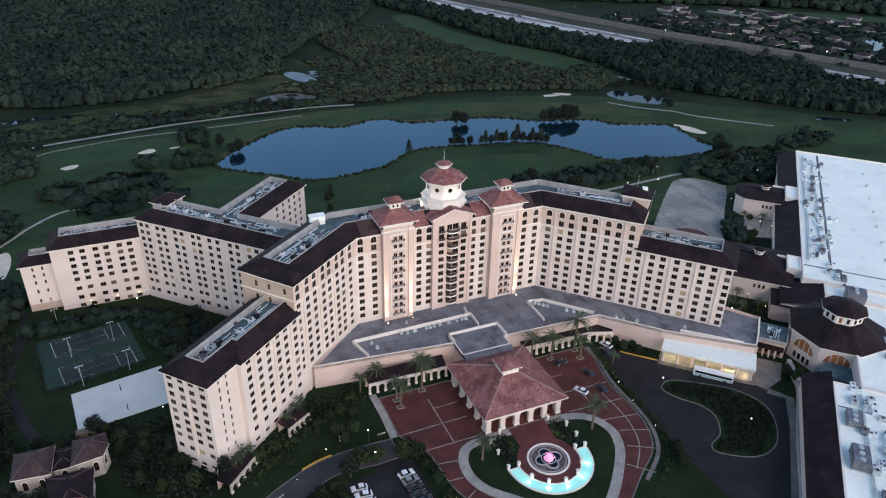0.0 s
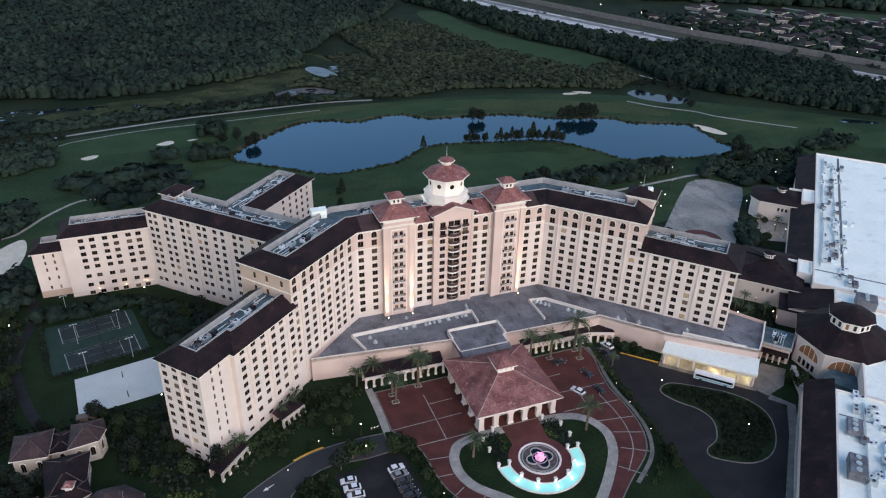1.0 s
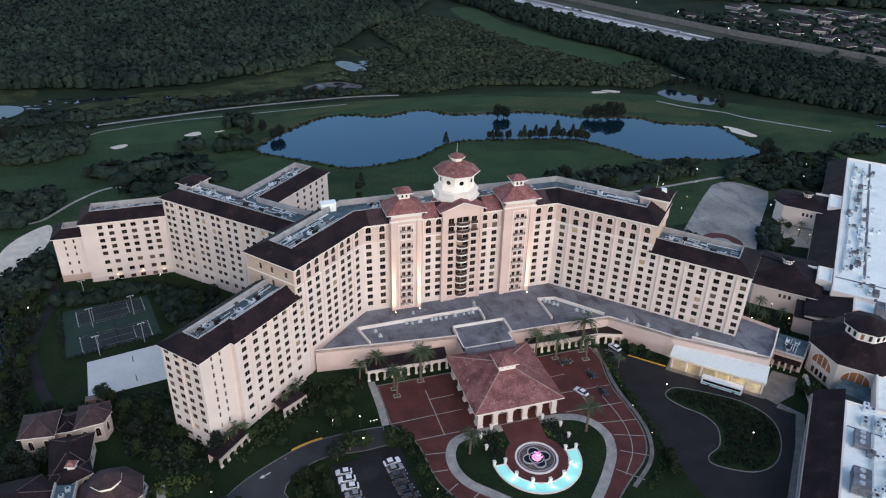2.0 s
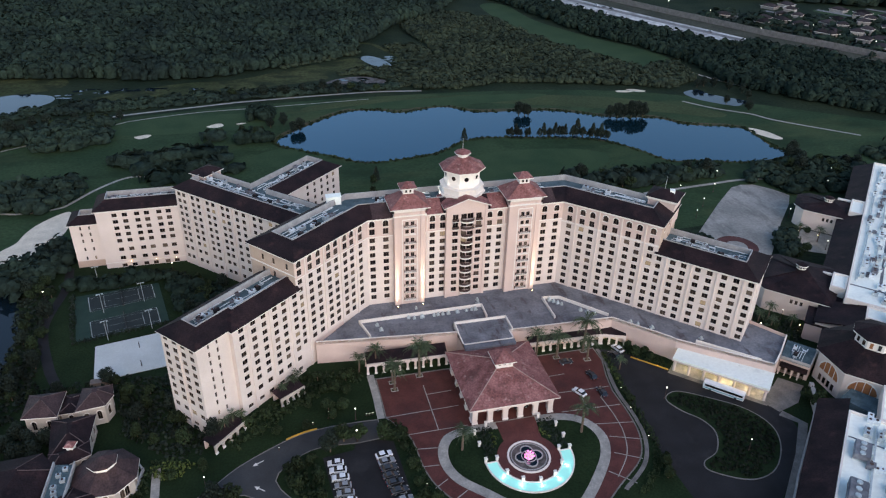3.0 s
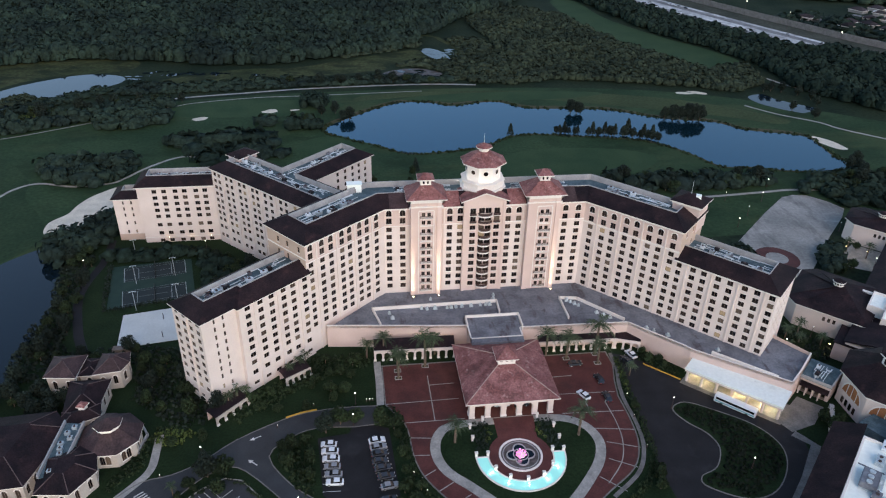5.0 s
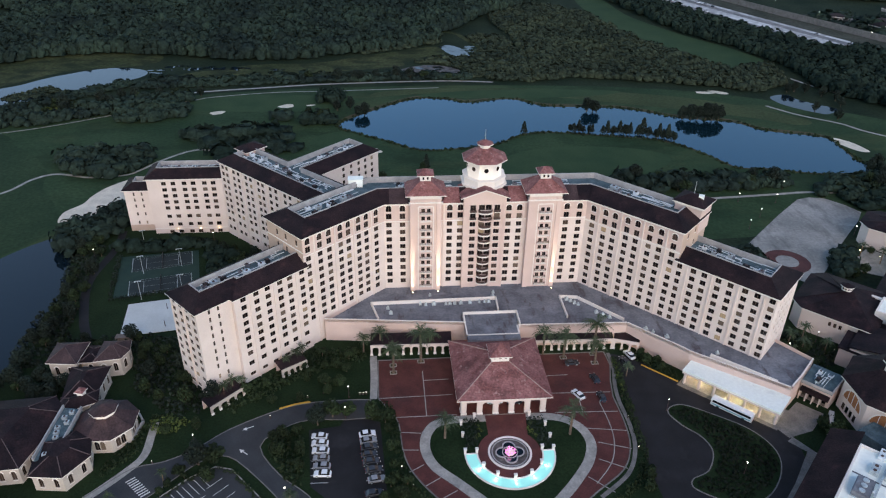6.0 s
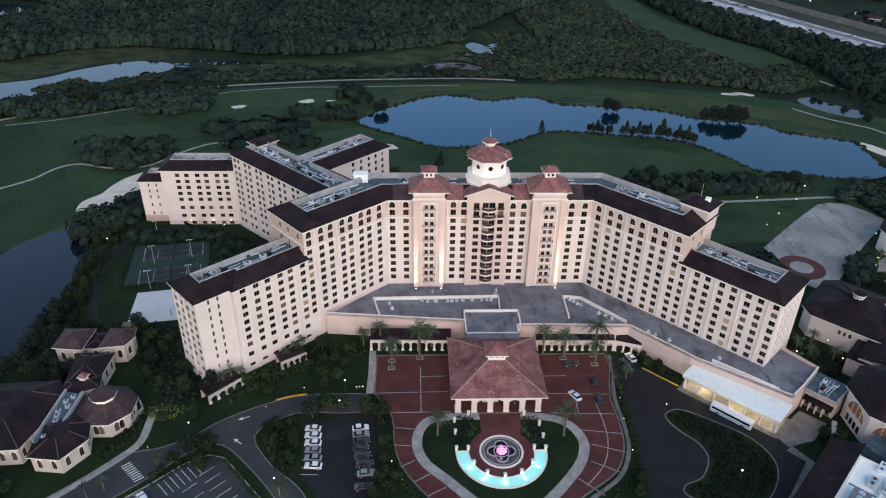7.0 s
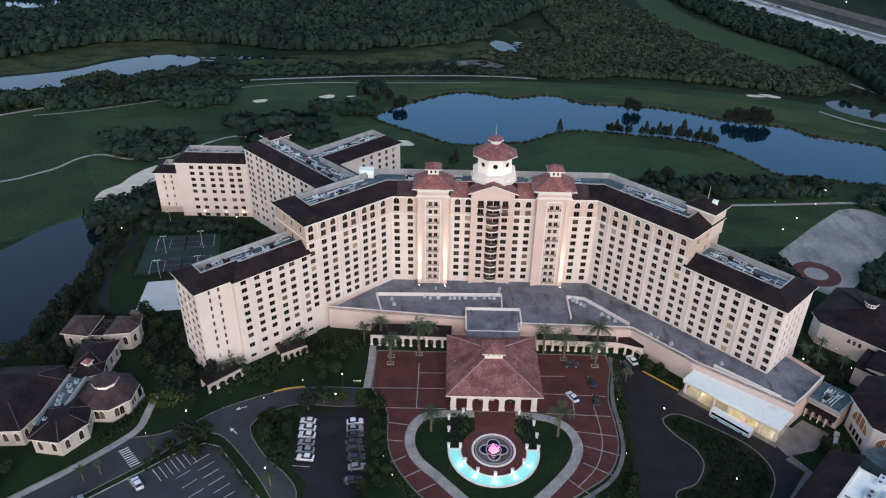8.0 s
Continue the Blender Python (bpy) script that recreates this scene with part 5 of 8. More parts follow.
for i in range(7):
    q = Vector((-99.4, -92.2)).lerp(Vector((-91.5, -84.9)), i / 6)
    stripe(tuple(q), tuple(q + Vector((3.9, -4.1))))
for i in range(8):
    q = Vector((-84.9, -86.0)).lerp(Vector((-69.5, -104.5)), i / 7)
    stripe(tuple(q), tuple(q + Vector((-3.6, -3.6))))
for i in range(6):
    q = Vector((-88.5, -92.0)).lerp(Vector((-74.5, -108.5)), i / 5)
    stripe(tuple(q), tuple(q + Vector((-3.2, -3.4))))
for i in range(9):
    q = Vector((-110.4, -84.8)).lerp(Vector((-104.9, -90.4)), i / 8)
    stripe(tuple(q + Vector((-1.3, -1.0))), tuple(q + Vector((0.9, 0.8))), 0.38, 0.11, "crossing_bar", "white zebra crossing bar")
for i in range(8):
    y = -70.6 - 2.75 * i
    stripe((-60.4 + 0.1 * i, y + 0.2), (-55.4 + 0.1 * i, y))
    stripe((-46.0 + 0.3 * i, y), (-41.2 + 0.25 * i, y - 0.2))
for i in range(5):
    stripe((-104.9 + 0.5 * i, -96.2 - 0.6 * i), (-102.6 + 0.5 * i, -95.4 - 0.6 * i), 0.2)


def arrow(x, y, a):
    m = Matrix.Translation((x, y, 0.115)) @ Matrix.Rotation(a, 4, "Z")
    bm = bmesh.new()
    pts = [(-1.8, -0.16), (0.4, -0.16), (0.4, -0.7), (1.9, 0), (0.4, 0.7), (0.4, 0.16), (-1.8, 0.16)]
    v = [bm.verts.new(m @ Vector((px, py, 0))) for px, py in pts]
    for i, j, k in tessellate_polygon([[Vector((px, py, 0)) for px, py in pts]]):
        bm.faces.new((v[i], v[j], v[k]))
    bmesh.ops.recalc_face_normals(bm, faces=bm.faces[:])
    solid("road_arrow", bm, MARK, "white painted road arrow", "road marking", kind="structure")


arrow(-80.3, -66.5, math.radians(205))
arrow(-80.2, -76.4, math.radians(140))
sheet("spa_walk", ribbon(smooth([(-109.2, -62), (-109, -68), (-109.2, -76), (-113, -82), (-122, -92), (-140, -109)], False), 2.4), 0.14, CONCRETE, "pale concrete walk beside the spa", "path")
sheet("service_path", ribbon(smooth([(-153, 62), (-152, 45), (-155, 20), (-149, -5), (-143, -20), (-140, -34)], False), 3.4), 0.12, ASPHALT, "narrow asphalt path past the tennis courts", "path")

COURT_L = surface("worn white court paint", (0.42, 0.45, 0.45), (0.16, 0.20, 0.19), 0.3, 0.8, 0.0, 3.0, 0.2)
# tennis courts and the pale court beside them
TEN = [(-147.5, 39), (-116.5, 43), (-110.5, 14.5), (-142.2, 7.6)]
sheet("tennis_surround", TEN, 0.12, COURT_B, "dark green tennis court surround", "tennis court")
td = (Vector(TEN[2]) - Vector(TEN[3])).normalized()
tn = Vector((-td.y, td.x))
for c in (Vector((-140.1, 26.7)), Vector((-136.8, 9.0))):
    at = lambda u, v: tuple(c + td * u + tn * v)
    sheet("tennis_court", [at(0, 0), at(23.8, 0), at(23.8, 11), at(0, 11)], 0.125, COURT_G, "dark slate hard tennis court with worn white lines", "tennis court")
    for p_, q_, w_ in (((0, 0), (0, 11), 0.3), ((23.8, 0), (23.8, 11), 0.3), ((0, 0), (23.8, 0), 0.07), ((0, 11), (23.8, 11), 0.07), ((0, 1.4), (23.8, 1.4), 0.08), ((0, 9.6), (23.8, 9.6), 0.08), ((5.5, 1.4), (5.5, 9.6), 0.2), ((18.3, 1.4), (18.3, 9.6), 0.2), ((5.5, 5.5), (18.3, 5.5), 0.08)):
        stripe(at(*p_), at(*q_), w_, 0.13, "court_line", "worn white tennis court line")
    net = thing("tennis_net", (*at(11.9, 5.5), 0), "dark tennis net on two posts", "net", "tennis nets")
    m = Matrix.Translation((*at(11.9, -0.9), 0)) @ Matrix.Rotation(math.atan2(tn.y, tn.x), 4, "Z")
    part("mesh", box(bmesh.new(), 0, -0.02, 0.13, 12.8, 0.02, 1.0, m), TYRE, net)
    part("tape", box(bmesh.new(), 0, -0.035, 1.0, 12.8, 0.035, 1.08, m), KERB, net)
    for u in (-0.1, 12.8):
        part("post", box(bmesh.new(), u, -0.06, 0.1, u + 0.12, 0.06, 1.15, m), RAIL, net)
WL_ = [(-135, 3.2), (-106, 8.5), (-103.5, -12.5), (-132.6, -17.2)]
slab = thing("pale_court", (*WL_[3], 0), "pale sand coloured sports court with two net posts", "sports court")
part("deck", prism(bmesh.new(), WL_[::-1] if area2(WL_) < 0 else WL_, 0.0, 0.24), PALE_DECK, slab)
for x, y in ((-119.6, -0.6), (-117.8, -11.8)):
    bm = bmesh.new()
    tapered(bm, (x, y, 0.24), (x, y, 2.7), 0.16, 0.13, 8)
    part("net_post", bm, RAIL, slab, "dark padded net post")
part("low_shed", box(bmesh.new(), -133.0, -20.6, 0.0, -127.6, -18.2, 2.2), FRAME, slab, "dark store box beside the court")


def court_mast(x, y, turn):
    """A slim mast with two floodlight heads over the tennis courts."""
    ob = thing("floodlight_mast", (x, y, 0.1), "slim grey floodlight mast beside the tennis courts", "light mast", "tennis court masts")
    bm = bmesh.new()
    tapered(bm, (x, y, 0.1), (x, y, 8.6), 0.12, 0.08, 8)
    part("mast", bm, METAL, ob)
    m = Matrix.Translation((x, y, 8.6)) @ Matrix.Rotation(turn, 4, "Z")
    part("arm", box(bmesh.new(), -1.2, -0.07, -0.1, 1.2, 0.07, 0.06, m), METAL, ob)
    for u in (-1.0, 1.0):
        part("head", box(bmesh.new(), u - 0.28, -0.1, -0.34, u + 0.28, 0.35, -0.1, m), METAL, ob)


for x, y in ((-131, 6.4), (-116.2, 10.4), (-135, 25.2), (-120.8, 30.2), (-139.7, 46.6)):
    court_mast(x, y, math.atan2(td.y, td.x))
lot_r = [(122, 28), (132, 8), (140, 0), (152, 13), (173, 36), (190, 53), (197, 62), (193, 70), (186, 78), (179, 79), (172, 77), (154, 61), (127, 35)]
sheet("stone_terrace", lot_r, 0.12, TERRACE, "large stained pale stone terrace", "terrace")
sheet("red_circle", ngon(137.5, 19.5, 9.6, 40), 0.15, PAVER, "round red paved circle in the terrace", "paving")
sheet("red_circle", ngon(137.5, 19.5, 4.8, 32), 0.18, TERRACE, "pale centre of the round paving", "paving")

for x, y in ((-34.8, -43.3), (-34.8, -39.5), (-25.1, -38.0), (25.1, -39.0), (36.1, -37.6), (35.5, -42.5)):
    k = thing("tree_pit", (x, y, 0.12), "square planting pit with a pale stone edge", "planter", "planting pits in the forecourt")
    q = [(x - 1.2, y - 0.9), (x + 1.2, y - 0.9), (x + 1.2, y + 0.9), (x - 1.2, y + 0.9)]
    bm = bmesh.new()
    ring(bm, q, 0.1, q, 0.28), ring(bm, q, 0.28, offset(q, -0.25), 0.28), ring(bm, offset(q, -0.25), 0.28, offset(q, -0.25), 0.15)
    part("edging", bm, CONCRETE, k)
    part("soil", prism(bmesh.new(), offset(q, -0.26), 0.1, 0.2), BANK, k)

# low wall and walk along the convention hall
edge = thing("garden_wall", (95.5, -87.3, 0), "low pale wall with a walk beside the loop road", "wall")
for a_, b_ in zip([(101.5, -80.5), (95.3, -87.2), (84, -98), (73.5, -108.2), (60, -122.3)], [(95.3, -87.2), (84, -98), (73.5, -108.2), (60, -122.3), (45, -136)]):
    low_wall(edge, [a_, b_], 0, 1.7, 0.5, PARAPET, "wall_panel")
sheet("side_walk", ribbon([(86.5, -82.5), (90.6, -88.4), (80.5, -100.5), (70, -111), (57, -124)], 3.0), 0.16, KERB, "grey concrete walk beside the garden wall", "path")
low_wall(edge, [(103.4, -75.0), (98.2, -84.4)], 0, 3.2, 1.4, PARAPET, "gate_wing")
sheet("lawn", [(38.6, -86), (38.8, -105), (40.5, -126), (22, -112), (31, -98.5), (36, -91.5)], 0.07, LAWN, "dark lawn strip beside the loop road", "lawn")
# Paler turf laid over the dark lawn, its colour carrying the lamplight there.
sheet("lawn", [(124, 40), (126, 62), (130, 76), (170, 80.5), (168, 76), (140, 50)], 0.07, TURF, "lawn beside the stone terrace with lamplight in its brighter green", "lawn")

# ---- convention centre to the east ----
R2 = math.sqrt(0.5)


def ab(a, b):
    """From distances along and across the centre's long axis to the plan."""
    return ((a + b) * R2, (a - b) * R2)


def quad_ab(a0, a1, b0, b1):
    return [ab(a0, b0), ab(a0, b1), ab(a1, b1), ab(a1, b0)][::-1] if area2([ab(a0, b0), ab(a0, b1), ab(a1, b1), ab(a1, b0)]) < 0 else [ab(a0, b0), ab(a0, b1), ab(a1, b1), ab(a1, b0)]


def flat_hall(a0, a1, b0, b1, z, label):
    ob = thing("convention_hall", (*ab(a0, b0), 0), label, "hall")
    q = quad_ab(a0, a1, b0, b1)
    bm = bmesh.new()
    ring(bm, q, 0, q, z + 0.7)
    ring(bm, q, z + 0.7, offset(q, -0.6), z + 0.7)
    ring(bm, offset(q, -0.6), z + 0.7, offset(q, -0.6), z)
    part("wall", bm, WHITE, ob)
    bm = bmesh.new()
    lid(bm, offset(q, -0.55), z)
    part("roof", bm, MEMBRANE, ob, "bright white roof membrane")
    return ob


def lean_roof(ob, a0, a1, b0, b1, z0, z1, wall_mat=None):
    """A tiled slope that rises from b0 to b1, over a wall under its eave."""
    bm = bmesh.new()
    v = [bm.verts.new((*ab(a, b), z)) for a, b, z in ((a0, b0, z0), (a1, b0, z0), (a1, b1, z1), (a0, b1, z1))]
    w = [bm.verts.new((*ab(a, b), z - 0.4)) for a, b, z in ((a0, b0, z0), (a1, b0, z0), (a1, b1, z1), (a0, b1, z1))]
    bm.faces.new(v[::-1]), bm.faces.new(w)
    for i in range(4):
        bm.faces.new((v[i], v[(i + 1) % 4], w[(i + 1) % 4], w[i]))
    bmesh.ops.recalc_face_normals(bm, faces=bm.faces[:])
    part("tiled_slope", bm, TILE, ob)
    part("side_wall", prism(bmesh.new(), quad_ab(a0 + 0.3, a1 - 0.3, b0 + 0.6, b1 - 0.1), 0, z0 - 0.41), wall_mat or CREAM, ob)


south = flat_hall(-150, 0, 137, 230, 11.6, "vast white-roofed convention hall")
lean_roof(south, -150, 6, 128.4, 136.9, 8.3, 12.2)
flat_hall(0.5, 57, 145.6, 230, 11.4, "white-roofed link between the halls")
link = flat_hall(57.3, 66.6, 137.3, 230, 12.0, "white-roofed step of the convention hall")
north = flat_hall(66.9, 222, 129.4, 230, 12.4, "vast white-roofed convention hall with a stepped edge")
lean_roof(north, 87, 149.6, 119.5, 129.3, 8.6, 12.6)
lean_roof(north, 166, 222, 120.5, 129.3, 8.6, 12.6)
lean_roof(link, 51, 68, 121.5, 137.2, 8.6, 12.2)
for a0, a1, b0 in ((74.2, 86, 123.6), (150, 165.6, 123.6)):
    jut = flat_hall(a0, a1, b0, 129.2, 12.0, "white-roofed entrance bay of the convention hall")
    part("gutter", prism(bmesh.new(), quad_ab(a1 - 1.2, a1, b0 - 6, b0 - 0.2), 11.2, 11.9), WHITE, jut)
for a, b, c, d, z in ((66, 90, 118, 129, 8.0), (51, 64, 119, 131, 7.0)):
    ob = thing("convention_annex", (*ab(a, b), 0), "plain peach annex wall with a dark tiled top", "annex")
    part("wall", prism(bmesh.new(), quad_ab(a, a + 12, c, d), 0, z), PEACH, ob)
    part("roof", prism(bmesh.new(), offset(quad_ab(a, a + 12, c, d), 0.5), z, z + 0.5), TILE, ob)


def garden_pavilion(a, b, ra, rb, eave, apex, label, cup_r=1.9):
    """A hip-roofed pavilion with cut corners and a round lantern."""
    k = 4.0
    pts = [(a - ra + k, b - rb), (a + ra - k, b - rb), (a + ra, b - rb + k), (a + ra, b + rb), (a - ra, b + rb), (a - ra, b - rb + k)]
    poly = [ab(*p) for p in pts]
    if area2(poly) < 0:
        poly = poly[::-1]
    ob = thing("conference_pavilion", (*ab(a, b), 0), label, "pavilion", "conference pavilions")
    for p, q in zip(poly, poly[1:] + poly[:1]):
        L = (Vector(q) - Vector(p)).length
        cols = (L / 2 - 1.8, L / 2, L / 2 + 1.8) if L > 9 else ()
        wall(ob, p, q, 0, eave - 0.3, cols, [(6.6, 1.8)] if cols else (), 1.0, CREAM)
    c = ab(a, b)
    hip_roof(ob, poly, eave, 1.0, ngon(*c, cup_r, 6), apex, TILE)
    lan = part("lantern", prism(bmesh.new(), ngon(*c, cup_r, 12), apex - 0.3, apex + 1.4), WHITE, ob)
    for i in range(12):
        t = 2 * math.pi * (i + 0.5) / 12
        m = Matrix.Translation((c[0] + cup_r * 0.97 * math.cos(t), c[1] + cup_r * 0.97 * math.sin(t), apex + 0.6)) @ Matrix.Rotation(t, 4, "Z")
        part("lantern_light", box(bmesh.new(), -0.05, -0.28, -0.4, 0.08, 0.28, 0.45, m), PANE, lan)
    hip_roof(lan, ngon(*c, cup_r, 12), apex + 1.5, 0.5, ngon(*c, 0.2, 12), apex + 2.4, TILE, name="lantern_roof")
    return ob


garden_pavilion(157.5, 114, 10, 13, 9.8, 12.6, "cream conference pavilion with a dark hip roof and lantern")
garden_pavilion(79, 112, 15, 14, 9.6, 14.6, "cream conference pavilion beside palms with a dark hip roof")

OC, OR_ = (124.3, -74.6), 16.2
octp = ngon(*OC, OR_, 8, math.pi / 8)
octh = thing("octagon_hall", (*OC, 0), "octagonal hall with orange arched windows and a dark tiled roof", "hall")
for p, q in zip(octp, octp[1:] + octp[:1]):
    d = Vector(q) - Vector(p)
    m = Matrix.Translation((*p, 0)) @ Matrix.Rotation(math.atan2(d.y, d.x), 4, "Z")
    part("wall", box(bmesh.new(), 0, 0.0, 0, d.length, 0.8, 11.4, m), CREAM, octh)
    arc = [(d.length / 2 + 4.4 * math.cos(math.pi * i / 14), 5.6 + 4.4 * math.sin(math.pi * i / 14)) for i in range(15)]
    bm = bmesh.new()
    v = [bm.verts.new(m @ Vector((x, -0.06, z))) for x, z in arc]
    bm.faces.new(v[::-1])
    win = part("arched_window", bm, WOODG, octh, "arched window with warm lamplight put into its orange colour")
    bm = bmesh.new()
    for (ax, az), (bx, bz) in zip(arc, arc[1:]):
        c = Vector((d.length / 2, 5.6))
        oa, ob_ = c + (Vector((ax, az)) - c) * 1.12, c + (Vector((bx, bz)) - c) * 1.12
        q4 = [bm.verts.new(m @ Vector((x, -0.2, z))) for x, z in ((ax, az), (bx, bz), tuple(ob_), tuple(oa))]
        bm.faces.new(q4)
    for x in (-2.2, 0, 2.2):
        box(bm, d.length / 2 + x - 0.1, -0.2, 5.6, d.length / 2 + x + 0.1, -0.08, 5.6 + math.sqrt(4.4 ** 2 - x * x), m)
    part("surround", bm, WHITE, win)
    for x in (-3, -1, 1, 3):
        part("low_window", box(bmesh.new(), d.length / 2 + x - 0.6, -0.08, 1.2, d.length / 2 + x + 0.6, -0.02, 3.6, m), PANE, octh)
hip_roof(octh, octp, 11.9, 1.3, ngon(*OC, 7.4, 8, math.pi / 8), 17.2, TILE)
lan = part("lantern", prism(bmesh.new(), ngon(*OC, 6.8, 8, math.pi / 8), 16.6, 20.6), WHITE, octh)
for i in range(16):
    t = 2 * math.pi * (i + 0.5) / 16
    m = Matrix.Translation((OC[0] + 6.42 * math.cos(t), OC[1] + 6.42 * math.sin(t), 18.9)) @ Matrix.Rotation(t, 4, "Z")
    part("lantern_light", box(bmesh.new(), -0.1, -0.5, -1.1, 0.14, 0.5, 0.9, m), WOODG if i % 4 == 1 else PANE, lan)
hip_roof(lan, ngon(*OC, 6.8, 8, math.pi / 8), 20.9, 1.2, ngon(*OC, 0.3, 8, math.pi / 8), 24.0, TILE, name="lantern_roof")
terr = thing("octagon_terrace", (108, -92, 0), "pale terrace roof stepping down from the octagonal hall", "terrace")
part("terrace_roof", prism(bmesh.new(), [(104.5, -86), (110.5, -97), (119, -93), (111.5, -83)], 0, 6.2), DECK, terr)

# plant on the white roofs
rnd = random.Random(11)
for a, b, n_ in [(140, 137, 5), (160, 139, 5), (180, 137, 5), (200, 138, 5), (110, 138, 6), (95, 136, 5), (125, 141, 5), (75, 141, 5), (-8, 146, 7), (-28, 147, 7), (-14, 158, 4), (-40, 150, 5), (30, 160, 4), (40, 166, 3)]:
    for i in range(n_ + 4):
        x, y = ab(a + rnd.uniform(-9, 9), b + rnd.uniform(-4.5, 4.5))
        z = 12.4 if a > 57 else (11.4 if a > 0 else 11.6)
        w, d, h = rnd.choice((rnd.uniform(0.5, 1.0), rnd.uniform(1.0, 2.2))), rnd.uniform(0.5, 1.2), rnd.uniform(0.8, 1.7)
        k = thing("air_unit", (x, y, z), "grey rooftop air handling unit on a white roof", "air unit", "rooftop air units")
        m = Matrix.Translation((x, y, z)) @ Matrix.Rotation(math.pi / 4, 4, "Z")
        part("casing", box(bmesh.new(), -w, -d, 0.0, w, d, h, m), (DUCT, METAL, DUCT, FLAT)[rnd.randrange(4)], k)
        for s in ((-0.5, 0.5) if w > 1.4 else (0.0,)):
            bm = bmesh.new()
            bmesh.ops.create_cone(bm, cap_ends=True, segments=10, radius1=d * 0.45, radius2=d * 0.45, depth=0.2, matrix=m @ Matrix.Translation((s * w, 0, h + 0.1)))
            part("fan_guard", bm, RAIL, k)
for i in range(7):
    x, y = ab(98 + 17 * i, 163)
    vents([(x, y)], 12.4, seed=i)
for line, w_, z_ in (([ab(80, 140.6), ab(220, 140.6)], 1.1, 12.4), ([ab(80, 130.2), ab(80, 229)], 1.0, 12.4), ([ab(57.8, 149), ab(66, 149)], 0.9, 12.0), ([ab(-12, 138), ab(-12, 228)], 0.6, 11.6), ([ab(-149, 156), ab(-1, 156)], 0.9, 11.6)):
    sheet("roof_gutter", ribbon(line, w_), z_ + 0.02, FLAT, "grey gutter strip across the white roof", "gutter")
for line in ([ab(84, 132), ab(120, 133), ab(160, 132.4), ab(214, 133)], [ab(90, 137), ab(140, 138), ab(205, 137)], [ab(-50, 145), ab(-4, 145)]):
    run_pipe("roof_duct", line, 0.25, 12.4 if line[0][1] > -70 else 11.6, METAL, "grey duct run across a white roof")

for x, y, z, w, d, h in ((146.5, -62.6, 11.4, 3.2, 3.6, 4.4), (74.4, -126.2, 11.6, 4.2, 2.4, 3.4), (87.6, -113, 11.6, 3.6, 2.2, 2.2)):
    k = thing("chiller", (x, y, z), "large grey rooftop chiller on a white roof", "chiller", "rooftop chillers")
    m = Matrix.Translation((x, y, z)) @ Matrix.Rotation(math.pi / 4, 4, "Z")
    bm = box(bmesh.new(), -w, -d, 0.35, w, d, h, m)
    bmesh.ops.bevel(bm, geom=bm.edges[:], offset=0.25, segments=2, affect="EDGES")
    part("casing", bm, FLAT, k)
    for u in (-w + 0.3, w - 0.3):
        part("skid", box(bmesh.new(), u - 0.2, -d, 0.0, u + 0.2, d, 0.37, m), METAL, k)
    for i in range(3):
        bm = bmesh.new()
        bmesh.ops.create_cone(bm, cap_ends=True, segments=14, radius1=0.8, radius2=0.8, depth=0.3, matrix=m @ Matrix.Translation(((i - 1) * w * 0.62, 0, h + 0.15)))
        part("fan_guard", bm, METAL, k)
    for i in range(4):
        part("louvre", box(bmesh.new(), -w + 0.4, -d - 0.04, 0.8 + 0.34 * i, w - 0.4, -d - 0.005, 0.98 + 0.34 * i, m), METAL, k)

# ---- spa building to the west ----
spa = thing("spa_building", (-122, -67, 0), "low cream spa with dark tiled roofs and a domed octagon", "building")


def spa_block(poly, eave, run, rise, cols=0, mat=None, material=None):
    if area2(poly) < 0:
        poly = poly[::-1]
    for p, q in zip(poly, poly[1:] + poly[:1]):
        L = (Vector(q) - Vector(p)).length
        n_ = int(L / 3.2)
        wall(spa, p, q, 0, eave - 0.2, [L * (i + 0.5) / n_ for i in range(n_)] if n_ else (), [(eave * 0.5, 3.4, True)] if n_ else (), 1.3, mat or CREAM_SHADED)
    return skirt_solid(spa, poly, eave, run, rise, material)


def skirt_solid(ob, poly, eave, run, rise, material=None):
    return skirt_roof(ob, poly, eave, 0.8, run, rise, material or TILE, solid_top=True)


spa_block([(-135.5, -86.8), (-127, -87.8), (-122.2, -80.5), (-124, -74), (-129, -71), (-137, -75)], 6.2, 4.4, 2.6)
OS = (-121.4, -66.3)
os_ = ngon(*OS, 8.2, 8, math.pi / 8)
for p, q in zip(os_, os_[1:] + os_[:1]):
    wall(spa, p, q, 0, 5.6, (2.1, 3.7), [(2.9, 3.4, True)], 1.4, CREAM_SHADED)
hip_roof(spa, os_, 6.0, 1.1, ngon(*OS, 3.3, 8, math.pi / 8), 9.2, TILE_MID)
part("lantern", prism(bmesh.new(), ngon(*OS, 3.3, 8, math.pi / 8), 9.0, 10.4), WHITE, spa)
hip_roof(spa, ngon(*OS, 3.3, 8, math.pi / 8), 10.7, 0.8, ngon(*OS, 0.2, 8, math.pi / 8), 12.4, TILE_MID, name="lantern_roof")
spa_block([(-147.6, -39.4), (-138.8, -40.4), (-138.2, -30.2), (-147.4, -30)], 7.6, 4.2, 2.8, material=TILE_MID)
spa_block([(-132.4, -39.4), (-125.2, -38.4), (-123.6, -34.5), (-124.4, -30), (-132, -30.2)], 7.6, 3.4, 2.6, material=TILE_MID)
spa_block([(-138, -38), (-132.6, -38), (-132.4, -30.4), (-138, -30.4)], 6.2, 2.4, 1.2)
spa_block([(-137, -57), (-128.4, -54), (-128, -42), (-139, -42)], 6.4, 4.3, 2.6)
